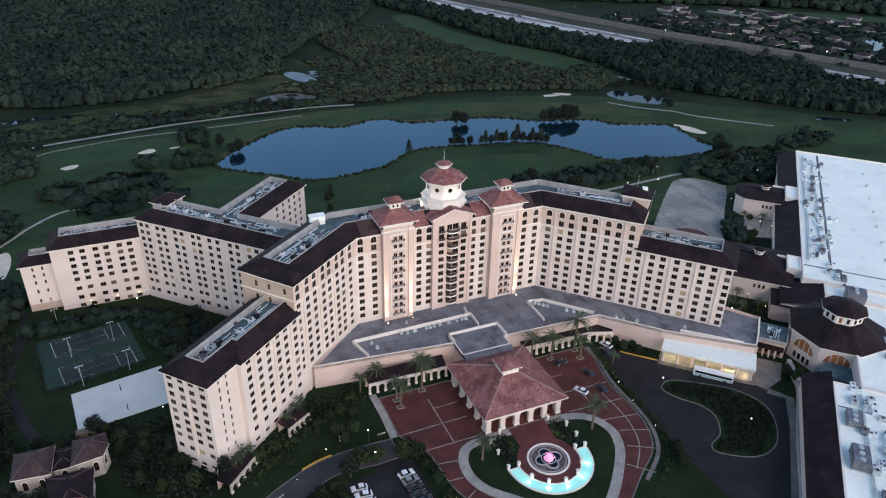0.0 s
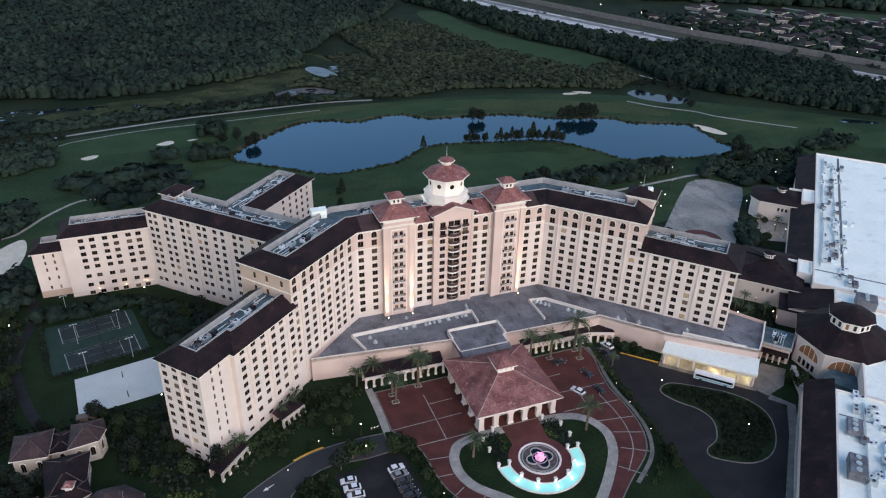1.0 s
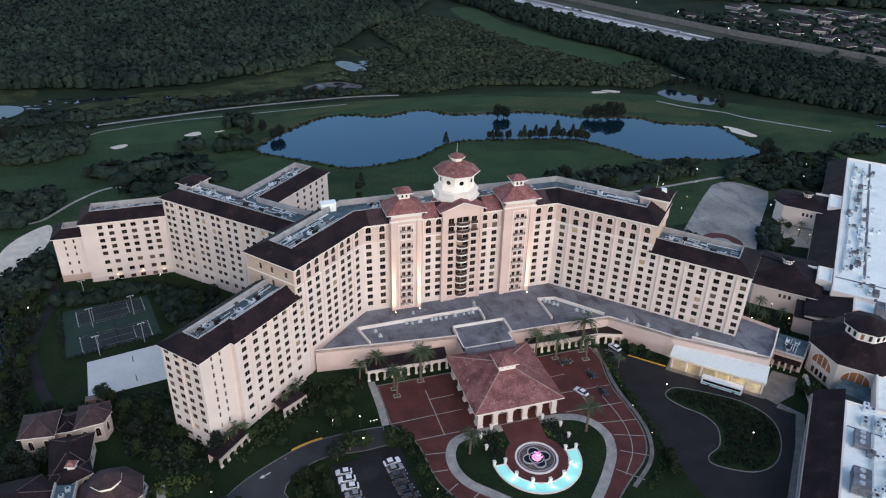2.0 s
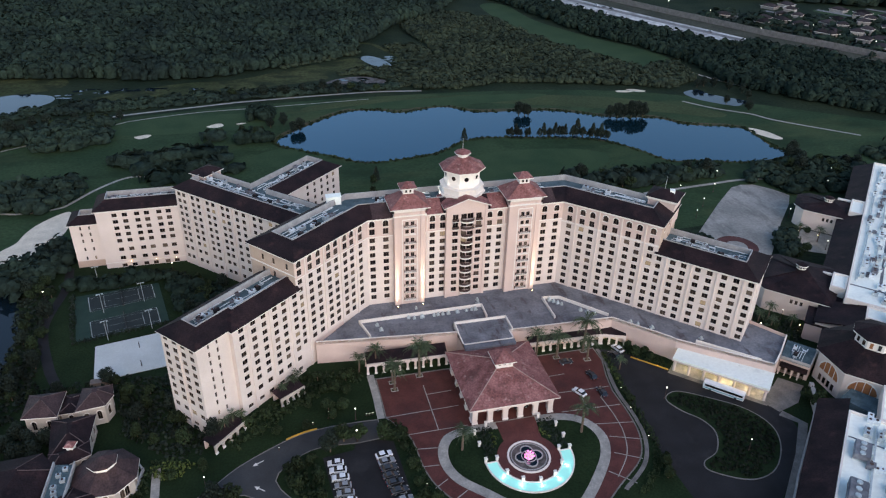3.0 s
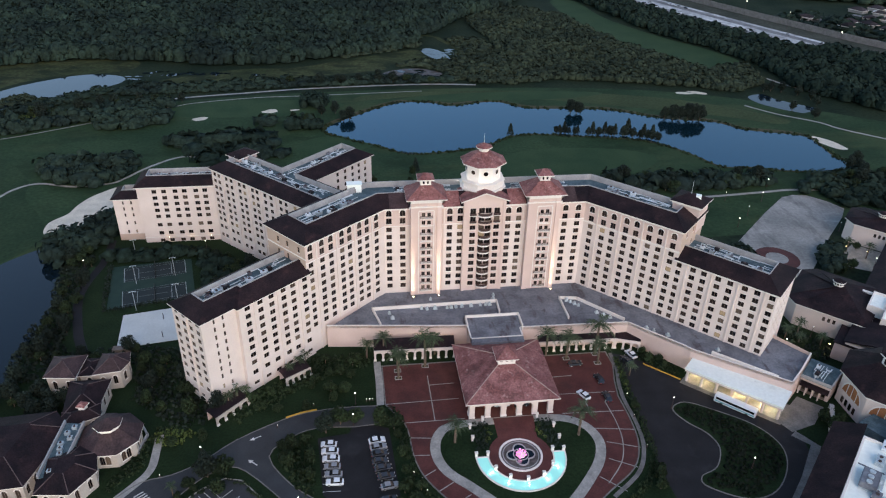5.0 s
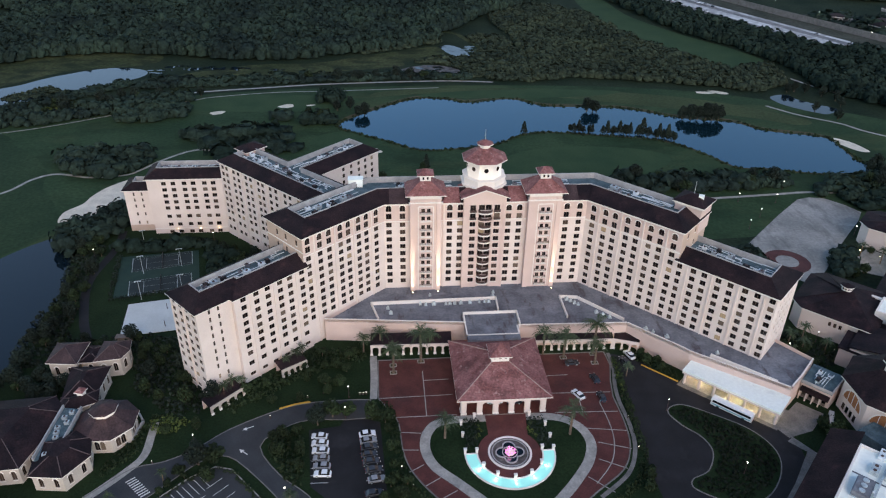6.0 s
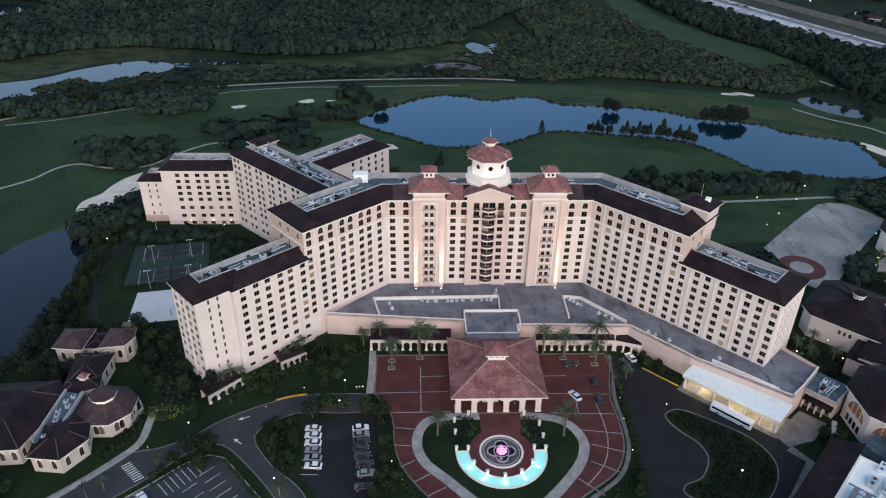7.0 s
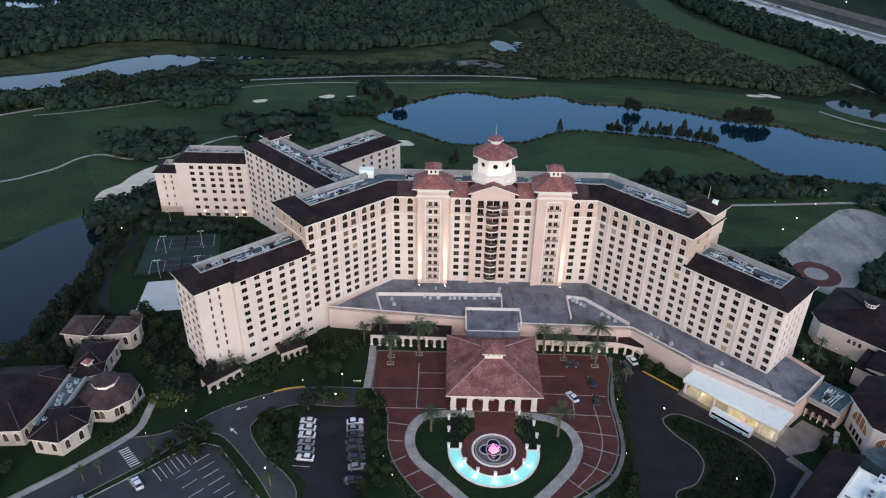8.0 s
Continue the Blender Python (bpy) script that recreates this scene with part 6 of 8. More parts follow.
spa_block([(-136, -62.5), (-127, -58), (-128, -53.5), (-137.2, -56.5)], 6.4, 2.4, 1.6)
spa_block([(-170, -86), (-140, -84), (-135, -63), (-140, -56), (-168, -58)], 6.6, 7.6, 3.8)
cupx, cupy = -131.5, -56.2
part("vent_cupola", prism(bmesh.new(), ngon(cupx, cupy, 1.3, 4, 0.5), 7.0, 9.2), WHITE, spa)
hip_roof(spa, ngon(cupx, cupy, 1.3, 4, 0.5), 9.3, 0.5, ngon(cupx, cupy, 0.1, 4, 0.5), 10.3, TILE_RED, name="cupola_roof")
well = [(-136.2, -82.4), (-130.8, -83.2), (-129.6, -62.4), (-135.2, -61.4)]
part("roof_well", prism(bmesh.new(), well[::-1] if area2(well) < 0 else well, 0, 7.2), DECK, spa, "pale flat roof strip with machinery")
for line in ([(-136.2, -82.4), (-135.2, -61.4)], [(-130.8, -83.2), (-129.6, -62.4)]):
    low_wall(spa, line, 7.0, 8.3, 0.4, PARAPET, "parapet")
for i in range(9):
    x, y = -133.0 + rnd.uniform(-1.6, 1.6), -81 + 2.1 * i
    k = thing("air_unit", (x, y, 7.2), "small rooftop air unit on the spa roof", "air unit", "rooftop air units")
    part("casing", box(bmesh.new(), x - 0.7, y - 0.6, 7.21, x + 0.7, y + 0.6, 8.2), METAL, k)
    bm = bmesh.new()
    bmesh.ops.create_cone(bm, cap_ends=True, segments=10, radius1=0.35, radius2=0.35, depth=0.2, matrix=Matrix.Translation((x, y, 8.3)))
    part("fan_guard", bm, RAIL, k)
bulb("spa_lantern_lamp", (OS[0] + 1.5, OS[1] - 4.6, 11.0), 40, (1.0, 0.85, 0.65), 0.3)
low_wall(spa, [(-114, -69.5), (-112.8, -62), (-114.5, -59)], 0, 1.2, 0.5, PARAPET, "terrace_wall")

sheet("courtyard", [(160, 14), (166, 9), (176, 3), (190, 17), (179, 28)], 0.14, CONCRETE, "lit paved court before the conference pavilion", "paving")

# ---- far distance: highway, houses ----
HWY = smooth([(205, 720), (243, 612), (278, 532), (309, 462), (341, 394), (362, 350), (400, 285), (436, 222), (462, 172), (500, 85), (540, -45)], False, 5)
HWYC = surface("bright new concrete", (0.30, 0.305, 0.31), (0.55, 0.56, 0.56), 0.03, 0.9, 0.05, 0.25, 0.3, spec=0.1)
stain(HWYC, (0.13, 0.13, 0.13), (0.04, 0.04, 0.1), 0.54, 0.66, 0.7)
LANES = surface("worn highway lanes", (0.13, 0.132, 0.138), (0.24, 0.24, 0.245), 0.04, 0.9, 0.05, 0.3, 0.25, spec=0.1)
VERGE = surface("dull roadside grass", (0.036, 0.043, 0.033), (0.065, 0.069, 0.056), 0.04, 0.95, 0.2, 0.4, 0.3, spec=0.1)
sheet("highway_verge", ribbon(HWY, 86), 0.2, VERGE, "dull grass and bare soil beside the highway")
sheet("highway", ribbon(HWY, 38), 0.3, HWYC, "wide pale concrete highway under construction", "road")
for off, w in ((-13, 9), (9, 9)):
    line = []
    for i, p in enumerate(HWY):
        a, b = Vector(HWY[max(i - 1, 0)]), Vector(HWY[min(i + 1, len(HWY) - 1)])
        t = (b - a).normalized()
        line.append(tuple(Vector(p) + Vector((-t.y, t.x)) * off))
    sheet("carriageway", ribbon(line, w), 0.36, LANES, "grey worn lanes of the highway", "road")
side = []
for i, p in enumerate(HWY):
    a, b = Vector(HWY[max(i - 1, 0)]), Vector(HWY[min(i + 1, len(HWY) - 1)])
    t = (b - a).normalized()
    side.append(tuple(Vector(p) + Vector((-t.y, t.x)) * 45))
barrier = thing("sound_wall", (*side[0], 0), "long pale concrete sound wall beside the highway", "wall")
for a, b in zip(side, side[1:]):
    low_wall(barrier, [a, b], 0, 5.5, 0.6, KERB, "wall_panel")

HOUSE_WALL = surface("house render", (0.19, 0.18, 0.175), (0.34, 0.32, 0.30), 0.02, 0.9, 0.0, 1.0, 0.1)
HOUSE_ROOF = surface("grey brown shingle", (0.020, 0.018, 0.021), (0.055, 0.047, 0.050), 0.03, 0.95, 0.1, 1.0, 0.2, spec=0.05, pieces=0.5)


ESTATE = surface("dull estate gardens and paving", (0.038, 0.042, 0.038), (0.085, 0.085, 0.085), 0.05, 0.95, 0.1, 0.5, 0.3, spec=0.1)
stain(ESTATE, (0.022, 0.030, 0.020), (0.05, 0.05, 0.1), 0.48, 0.60, 0.8)
ESTATE_PONDS = [[(422, 321), (449, 331), (482, 340), (513, 364), (521, 359), (490, 334), (435, 314)], [(578, 292), (599, 297), (593, 284), (572, 262), (556, 263)]]


def house_kind(w, d, h):
    ob = thing("house", (0, 0, 0), "pale suburban house with a hipped shingle roof", "house", "suburban houses")
    q = [(-w / 2, -d / 2), (w / 2, -d / 2), (w / 2, d / 2), (-w / 2, d / 2)]
    part("wall", prism(bmesh.new(), q, 0, h), HOUSE_WALL, ob)
    r = min(w, d) / 2 - 0.4
    hip_roof(ob, q, h + 0.2, 0.7, [(-w / 2 + r, -0.1), (w / 2 - r, -0.1), (w / 2 - r, 0.1), (-w / 2 + r, 0.1)], h + 0.2 + r * 0.55, HOUSE_ROOF)
    return ob


rnd = random.Random(21)
kinds = [house_kind(13, 10, 2.7), house_kind(15, 11, 2.8), house_kind(11, 10, 4.8)]
ax = (Vector((463, 178)) - Vector((325, 442))).normalized()
an = Vector((-ax.y, ax.x))
spots = []
for row in range(8):
    for i in range(4, 22):
        p = Vector((345, 520)) + an * (22 + 26 * row) + ax * (23 * i + rnd.uniform(-5, 5) + row * 4)
        if rnd.random() < 0.74 and row < 2 + 0.55 * i and not any(inside(w, p.x, p.y) for w in ESTATE_PONDS):
            spots.append((p + an * rnd.uniform(-6, 6) + ax * rnd.uniform(-4, 4), math.atan2(ax.y, ax.x) + (math.pi if row % 2 else 0) + rnd.choice((0, 0, math.pi / 2)) + rnd.uniform(-0.5, 0.5)))
for i, (p, a) in enumerate(spots):
    m = Matrix.Translation((p.x, p.y, 0)) @ Matrix.Rotation(a, 4, "Z")
    if i < 3:
        kinds[i].matrix_basis = m
    else:
        copy_thing(kinds[rnd.randrange(3)], m)
bm = bmesh.new()
for p, a in spots:
    t = Vector((math.cos(a), math.sin(a), 0))
    q = Vector((p.x, p.y, 0.12)) + t * rnd.uniform(-5, 5) + Vector((t.y, -t.x, 0)) * rnd.uniform(7, 9)
    box(bm, -2.2, -3.0, 0, 2.2, 3.0, 0.1, Matrix.Translation(q) @ Matrix.Rotation(a, 4, "Z"))
    if rnd.random() < 0.5:
        box(bm, -0.9, -2.1, 0.1, 0.9, 2.1, 1.4, Matrix.Translation(q) @ Matrix.Rotation(a, 4, "Z"), 1)
tagged(part("driveways", bm, (CONCRETE, CAR_WHITE), None), "pale driveways with parked vans before the houses", "driveways", kind="stuff")
for row in range(0, 8, 2):
    p = Vector((345, 520)) + an * (22 + 26 * row + 13)
    sheet("estate_road", ribbon([tuple(p + ax * (70 + 16 * row)), tuple(p + ax * 520)], 7), 0.2, LANES, "street between the houses", "road")
sheet("estate_ground", [(352, 470), (410, 470), (505, 444), (540, 428), (652, 338), (760, 200), (600, 60), (548, 76), (494, 185), (462, 240)], 0.06, ESTATE, "gardens and paving between the houses")
for line in ESTATE_PONDS:
    sheet("pond", smooth(line), 0.24, POND, "pale pond between the houses", "water")
sheet("far_field", smooth([(529, 466), (623, 432), (707, 373), (860, 262), (840, 244), (684, 352), (610, 396), (538, 430)]), 0.07, GREENM, "pale green field beyond the houses")

# ---- floodlights of the hotel front ----
for x in (-26.3, -16.7, 26.9):
    k = thing("floodlight", (x, -7.3, PZ), "small uplight at the foot of the facade tower", "lamp", "facade uplights")
    part("housing", box(bmesh.new(), x - 0.3, -7.6, PZ, x + 0.3, -7.0, PZ + 0.35), RAIL, k)
    part("lens", prism(bmesh.new(), ngon(x, -7.3, 0.22, 10), PZ + 0.35, PZ + 0.4), LAMP_Y, k)
    for rise, watts, size in ((14.0, 42000, 10), (5.8, 4200, 18), (2.5, 800, 38)):
        lamp("tower_uplight", (x, -7.3, PZ + 0.5), (x, -5.65, PZ + 0.5 + rise), watts, size, (1.0, 0.81, 0.60), 0.12)
for i in range(8):
    a = math.pi / 4 * i + math.pi / 8
    lamp("rotunda_uplight", (0.5 + 8.7 * math.cos(a), 6.1 + 8.7 * math.sin(a), 51.35), (0.5 + 5.6 * math.cos(a), 6.1 + 5.6 * math.sin(a), 56.1), 130, 120, (1.0, 0.93, 0.86), 0.3)
    lamp("drum_uplight", (0.5 + 10.4 * math.cos(a), 6.1 + 10.4 * math.sin(a), 46.2), (0.5 + 8 * math.cos(a), 6.1 + 8 * math.sin(a), 49.6), 900, 120, (1.0, 0.93, 0.86), 0.3)

# ---- plants ----
def quads(name, centers, normals, sizes, material, seed):
    """A mesh of many small bent leaf clumps."""
    rng = np.random.default_rng(seed)
    n = len(centers)
    helper = rng.normal(size=(n, 3))
    u = np.cross(normals, helper)
    u /= np.linalg.norm(u, axis=1)[:, None] + 1e-9
    w = np.cross(normals, u)
    w /= np.linalg.norm(w, axis=1)[:, None] + 1e-9
    s = sizes[:, None]
    co = np.empty((n, 4, 3), np.float32)
    for k, (p, q) in enumerate(((-1, -1), (1, -1), (1, 1), (-1, 1))):
        co[:, k] = centers + u * p * s * rng.uniform(0.55, 1.1, (n, 1)) + w * q * s * rng.uniform(0.55, 1.1, (n, 1)) + normals * s * rng.uniform(-0.35, 0.35, (n, 1))
    me = bpy.data.meshes.new(name)
    me.vertices.add(4 * n)
    me.vertices.foreach_set("co", co.ravel())
    me.loops.add(4 * n)
    me.loops.foreach_set("vertex_index", np.arange(4 * n, dtype=np.int32))
    me.polygons.add(n)
    me.polygons.foreach_set("loop_start", np.arange(0, 4 * n, 4, dtype=np.int32))
    me.update(calc_edges=True)
    me.materials.append(material)
    return me


def crown_points(rng, n, rx, rz, zc, lumps=9):
    """Points on the outside of several overlapping lobes."""
    c = rng.normal(size=(lumps, 3))
    c /= np.linalg.norm(c, axis=1)[:, None]
    c *= rng.uniform(0.3, 0.6, (lumps, 1))
    k = rng.integers(0, lumps, n)
    d = rng.normal(size=(n, 3))
    d /= np.linalg.norm(d, axis=1)[:, None]
    p = c[k] + d * rng.uniform(0.34, 0.5, (n, 1))
    return p * (rx, rx, rz) + (0, 0, zc), d


def tree_kind(seed, h, r, n, material, label, size=0.3, low=0.1):
    rng = np.random.default_rng(seed)
    ob = thing("tree", (0, 0, 0), label, "tree", "trees in the grounds")
    bm = bmesh.new()
    tapered(bm, (0, 0, 0), (0.1, 0.05, h * 0.55), 0.05 * r + 0.1, 0.1)
    for i in range(5):
        a = 2 * math.pi * (i + rng.uniform(0, 0.6)) / 5
        z = h * rng.uniform(0.25, 0.45)
        tapered(bm, (0, 0, z), (r * 0.55 * math.cos(a), r * 0.55 * math.sin(a), z + h * 0.25), 0.1, 0.03, 5)
    part("trunk", bm, BARK, ob)
    rz = h * (1 - low) / 2
    p, d = crown_points(rng, n, r, rz, h - rz)
    hang("crown", quads("crown", p, d + rng.normal(size=(n, 3)) * 0.5, rng.uniform(0.6, 1.2, n) * size, material, seed), ob)
    return ob


def spire_kind(seed, h, r, n, material, label):
    """A narrow conical tree."""
    rng = np.random.default_rng(seed)
    ob = thing("tree", (0, 0, 0), label, "tree", "trees in the grounds")
    bm = bmesh.new()
    tapered(bm, (0, 0, 0), (0, 0, h * 0.9), 0.22, 0.04)
    part("trunk", bm, BARK, ob)
    t = rng.uniform(0.1, 1.0, n) ** 0.8
    a = rng.uniform(0, 2 * math.pi, n)
    rr = r * (1.05 - t) ** 0.7 * rng.uniform(0.65, 1.1, n)
    p = np.stack((rr * np.cos(a), rr * np.sin(a), h * t), 1)
    d = np.stack((np.cos(a), np.sin(a), np.full(n, 0.5)), 1) + rng.normal(size=(n, 3)) * 0.5
    hang("crown", quads("crown", p, d, rng.uniform(0.22, 0.45, n), material, seed), ob)
    return ob


def palm_kind(seed, h, fronds, reach, label):
    rng = np.random.default_rng(seed)
    ob = thing("palm", (0, 0, 0), label, "palm tree", "palms round the forecourt")
    bm = bmesh.new()
    tapered(bm, (0, 0, 0), (0.15, 0, h), 0.32, 0.24, 9)
    part("trunk", bm, BARK, ob)
    bm = bmesh.new()
    for i in range(fronds):
        a, up = 2.4 * i + rng.uniform(-0.2, 0.2), rng.uniform(-0.1, 1.1)
        k, pts = 7, []
        for j in range(k + 1):
            t = j / k
            out = reach * (t * math.cos(up * 0.8) + 0.02)
            z = h + reach * (math.sin(up) * t - (0.75 - 0.2 * up) * t * t)
            pts.append(Vector((0.15 + out * math.cos(a), out * math.sin(a), z)))
        sidev = Vector((-math.sin(a), math.cos(a), 0))
        for j in range(k):
            w0, w1 = 0.95 * math.sin(math.pi * min(1, j / k + 0.12)), 0.95 * math.sin(math.pi * min(1, (j + 1) / k + 0.06) * 0.98)
            for s in (-1, 1):
                for f in range(2):
                    p = pts[j].lerp(pts[j + 1], f / 2)
                    q = pts[j].lerp(pts[j + 1], f / 2 + 0.36)
                    tip = p.lerp(q, 1.4) + sidev * s * (w0 + w1) / 2 * 0.8 - Vector((0, 0, 0.3))
                    bm.faces.new([bm.verts.new(v) for v in (p, q, tip)])
    part("crown", bm, LEAF_PALM, ob)
    return ob


OAKS = [tree_kind(1, 8, 3.9, 1300, LEAF, "leafy broad green tree in the hotel grounds"), tree_kind(2, 6.6, 3.5, 1150, LEAF, "rounded leafy tree in the hotel grounds"), tree_kind(3, 9.5, 4.2, 1400, LEAF_DARK, "tall dark leafy tree at the woodland edge"), tree_kind(4, 4.4, 2.4, 700, LEAF, "small bushy green tree in a planting bed", 0.26, 0.1)]
LIME = tree_kind(9, 6.5, 3.6, 900, LEAF_LIME, "yellow green leafy tree beside the golf path")
SPIRES = [spire_kind(5, 9.5, 2.6, 500, LEAF_DARK, "dark narrow conifer on the lake shore"), spire_kind(6, 7.0, 2.8, 500, LEAF_DARK, "short dark conifer on the lake shore")]
PALMS = [palm_kind(7, 8.2, 24, 3.7, "tall date palm with arching grey green fronds"), palm_kind(8, 6.8, 22, 3.4, "date palm with a dense round head")]
USED = set()


def plant(kinds, x, y, scale=1.0, turn=0.0):
    """Plants the next tree of one kind; the first stands as built, later ones are copies."""
    m = Matrix.Translation((x, y, 0.05)) @ Matrix.Rotation(turn, 4, "Z") @ Matrix.Scale(scale, 4)
    if kinds.name in USED:
        return copy_thing(kinds, m)
    USED.add(kinds.name)
    kinds.matrix_basis = m
    return kinds


def scatter(poly, step, seed, holes=()):
    rng = np.random.default_rng(seed)
    xs, ys = [p[0] for p in poly], [p[1] for p in poly]
    gx, gy = np.meshgrid(np.arange(min(xs), max(xs), step), np.arange(min(ys), max(ys), step))
    x = gx.ravel() + rng.uniform(-0.48, 0.48, gx.size) * step
    y = gy.ravel() + rng.uniform(-0.48, 0.48, gx.size) * step
    ok = inside(poly, x, y)
    for h in holes:
        ok &= ~inside(h, x, y)
    return x[ok], y[ok]


rnd = random.Random(31)
SOLID = [MAIN, SW, RB, NC, N2, N1, POD, [tuple(p) for p in CAN], PLAZA, LOTA, LOTB, ROADW, TEN, WL_, LOOP, lot_r]


def grove(poly, step, kinds, seed, lo=0.7, hi=1.15):
    x, y = scatter(poly, step, seed, SOLID)
    for a, b in zip(x, y):
        plant(kinds[rnd.randrange(len(kinds))], a, b, rnd.uniform(lo, hi), rnd.uniform(0, 6.28))


# lake shore and peninsula
for x, y, s in ((97, 207, 1), (100.5, 205.5, 0.9), (103, 205, 0.8), (155, 192, 0.9), (160, 190, 1.1), (164, 189, 1.0), (169, 188.5, 1.25), (173, 188, 1.2), (177, 187.5, 1.1), (-46, 206, 0.9), (-50, 203, 0.8), (228, 106, 0.9), (232, 104, 0.8), (236, 113, 0.9)):
    plant(OAKS[2], x, y, s, x)
for i, (x, y, s) in enumerate(((49, 169.5, 0.75), (80, 172, 0.7), (83, 172.5, 0.8), (86, 171.5, 0.65), (91, 170.5, 0.6), (97, 168.5, 0.8), (99.5, 168, 0.9), (103, 167.8, 0.7), (107, 167.6, 0.9), (109.5, 167.2, 0.95), (113, 166.4, 0.8), (118, 165.8, 1.0), (120.4, 165.4, 1.15), (127, 161.5, 0.8), (129, 160.8, 0.95), (131.2, 159.8, 0.9), (133.4, 158.4, 1.0), (135.8, 157, 0.85), (-12.6, 122.8, 0.9), (-48, 126, 1.0))):
    plant(SPIRES[i % 2], x, y, s * 1.15, 2.4 * i)
for i, (x, y, s) in enumerate(((78, 173, 0.5), (84, 171.4, 0.55), (89, 169, 0.6), (103, 167, 0.6), (111, 166, 0.7), (119, 164.6, 0.6), (123, 162, 0.7), (127.5, 160.5, 0.6), (133, 157.5, 0.7), (136.5, 155.5, 0.6), (249, 240, 0.7), (255, 241, 0.8), (262, 239, 0.8), (269, 230, 0.8), (274, 221, 0.8), (271, 209, 0.7), (249, 201.5, 0.75), (256, 186, 0.8))):
    plant(OAKS[2], x, y, s, 1.3 * i)
# woods on the golf course
for i, (x, y, k) in enumerate(((-54.5, -63.1, 1.0), (-59.0, -66.5, 0.85), (-49.8, -62.3, 0.8), (-42.1, -65.1, 0.9), (-38.0, -66.8, 0.75), (-92.5, -80.4, 0.95), (-88.4, -79.5, 1.0), (-88.7, -87.0, 0.8), (-97.0, -83.9, 0.6))):
    plant(OAKS[(1, 2, 1, 0)[i % 4]], x, y, k, i * 1.7)
grove([(-84, 186), (-62, 200), (-46, 226), (-58, 230), (-80, 205)], 8.5, OAKS[:3], 43)
grove([(-290, 178), (-200, 226), (-150, 244), (-152, 254), (-210, 240), (-300, 196)], 8.5, OAKS[:3], 45)
grove([(-100, 268), (-60, 274), (20, 272), (20, 282), (-100, 280)], 11, OAKS[1:3], 46)
grove([(70, 82), (130, 86), (175, 88), (176, 103), (130, 106), (82, 106), (66, 96)], 9, OAKS, 47)
grove([(196, 84), (250, 66), (262, 90), (240, 100), (205, 98)], 9, OAKS[:3], 48)
grove([(-173, 58), (-158, 56), (-156, 40), (-152, 0), (-147, -22), (-160, -34), (-166, -20), (-163, 15)], 6.2, OAKS, 50, 0.55, 0.9)
for i, (x, y, sc) in enumerate(((-240, 214, 0.9), (-233, 217, 1.1), (-225, 220, 0.8), (-186, 238, 0.9), (-179, 240, 1.0), (-214, 232, 0.8))):
    plant(LIME, x, y, sc, 1.9 * i)
# round the tennis courts and behind the spa
grove([(-148, 46), (-112, 50), (-72, 18), (-84, 2), (-104, 14), (-114, 47)], 6.0, OAKS, 51, 0.6, 0.85)
grove([(-160, -22), (-132, -20), (-104, -16), (-96, -40), (-92, -56), (-106, -58), (-112, -52), (-122, -44), (-122, -26), (-150, -24)], 6.5, OAKS, 52, 0.6, 0.95)
grove([(-100, 12), (-84, -2), (-100, -30), (-112, -22), (-103, -14)], 6.5, OAKS, 53, 0.6, 0.9)
grove([(-178, -40), (-152, -38), (-152, -56), (-175, -60)], 6.5, OAKS, 54, 0.7, 1.0)
grove([(-168, -90), (-141, -90), (-138, -100), (-150, -116), (-172, -110)], 6.0, OAKS, 55, 0.7, 1.0)
# entrance side
grove([(-73, -74), (-64, -66.5), (-62.6, -90), (-61, -93), (-66, -88)], 4.6, OAKS[:2] + OAKS[3:], 56, 0.55, 0.85)
grove([(-60, -66.5), (-48, -65.5), (-43, -67.5), (-60, -69)], 4.0, OAKS[3:], 57, 0.7, 1.0)
grove([(-39, -58), (-36.4, -64), (-34.8, -72), (-34.4, -86), (-30, -96), (-34.5, -100), (-37, -92), (-38, -70)], 3.4, OAKS[3:], 58, 0.6, 0.95)
grove([(-86, -52), (-62, -31), (-46, -31), (-45, -36), (-58, -41), (-72, -49.5), (-84, -58)], 5.2, OAKS[3:], 59, 0.5, 0.9)
grove([(-84, -62), (-60, -54), (-45, -53), (-45, -34), (-58, -42), (-72, -50)], 6.6, OAKS[:2], 60, 0.45, 0.75)
grove([(-108, -62), (-94, -62), (-88, -66), (-96, -71), (-106, -74)], 6.0, OAKS[:2] + OAKS[3:], 71, 0.4, 0.7)
grove([(-62, 90), (-20, 96), (10, 110), (-10, 124), (-50, 118)], 16, OAKS[:2], 72, 0.6, 0.9)
grove(offset(ISL2[::-1] if area2(ISL2) < 0 else ISL2, -2.5), 5.2, OAKS[2:3], 61, 0.45, 0.7)
for i, (x, y) in enumerate(((-127.5, -19.6), (-150, -41), (-146, -45), (-141, -45), (-149, -50), (-144, -50), (-153, -46), (-133, -45.5))):
    plant(OAKS[2], x, y, 0.75, 1.0 + i)
grove([(44, -41), (43, -56), (42, -72), (40.6, -92), (36, -100), (38.6, -88), (40, -72), (41, -56), (42.6, -48)], 2.4, OAKS[3:], 62, 0.5, 0.9)
grove([(47.5, -37.5), (51.5, -42), (60, -51), (62, -47.5), (54, -39.5)], 3.4, OAKS[3:], 63, 0.5, 0.9)
grove([(95, -38), (106, -52), (116, -50), (112, -34), (102, -24)], 5.5, OAKS, 64, 0.5, 0.85)
grove([(84, -6), (96, 22), (126, 34), (128, 12), (112, -16), (96, -22)], 7, OAKS, 65, 0.6, 1.0)
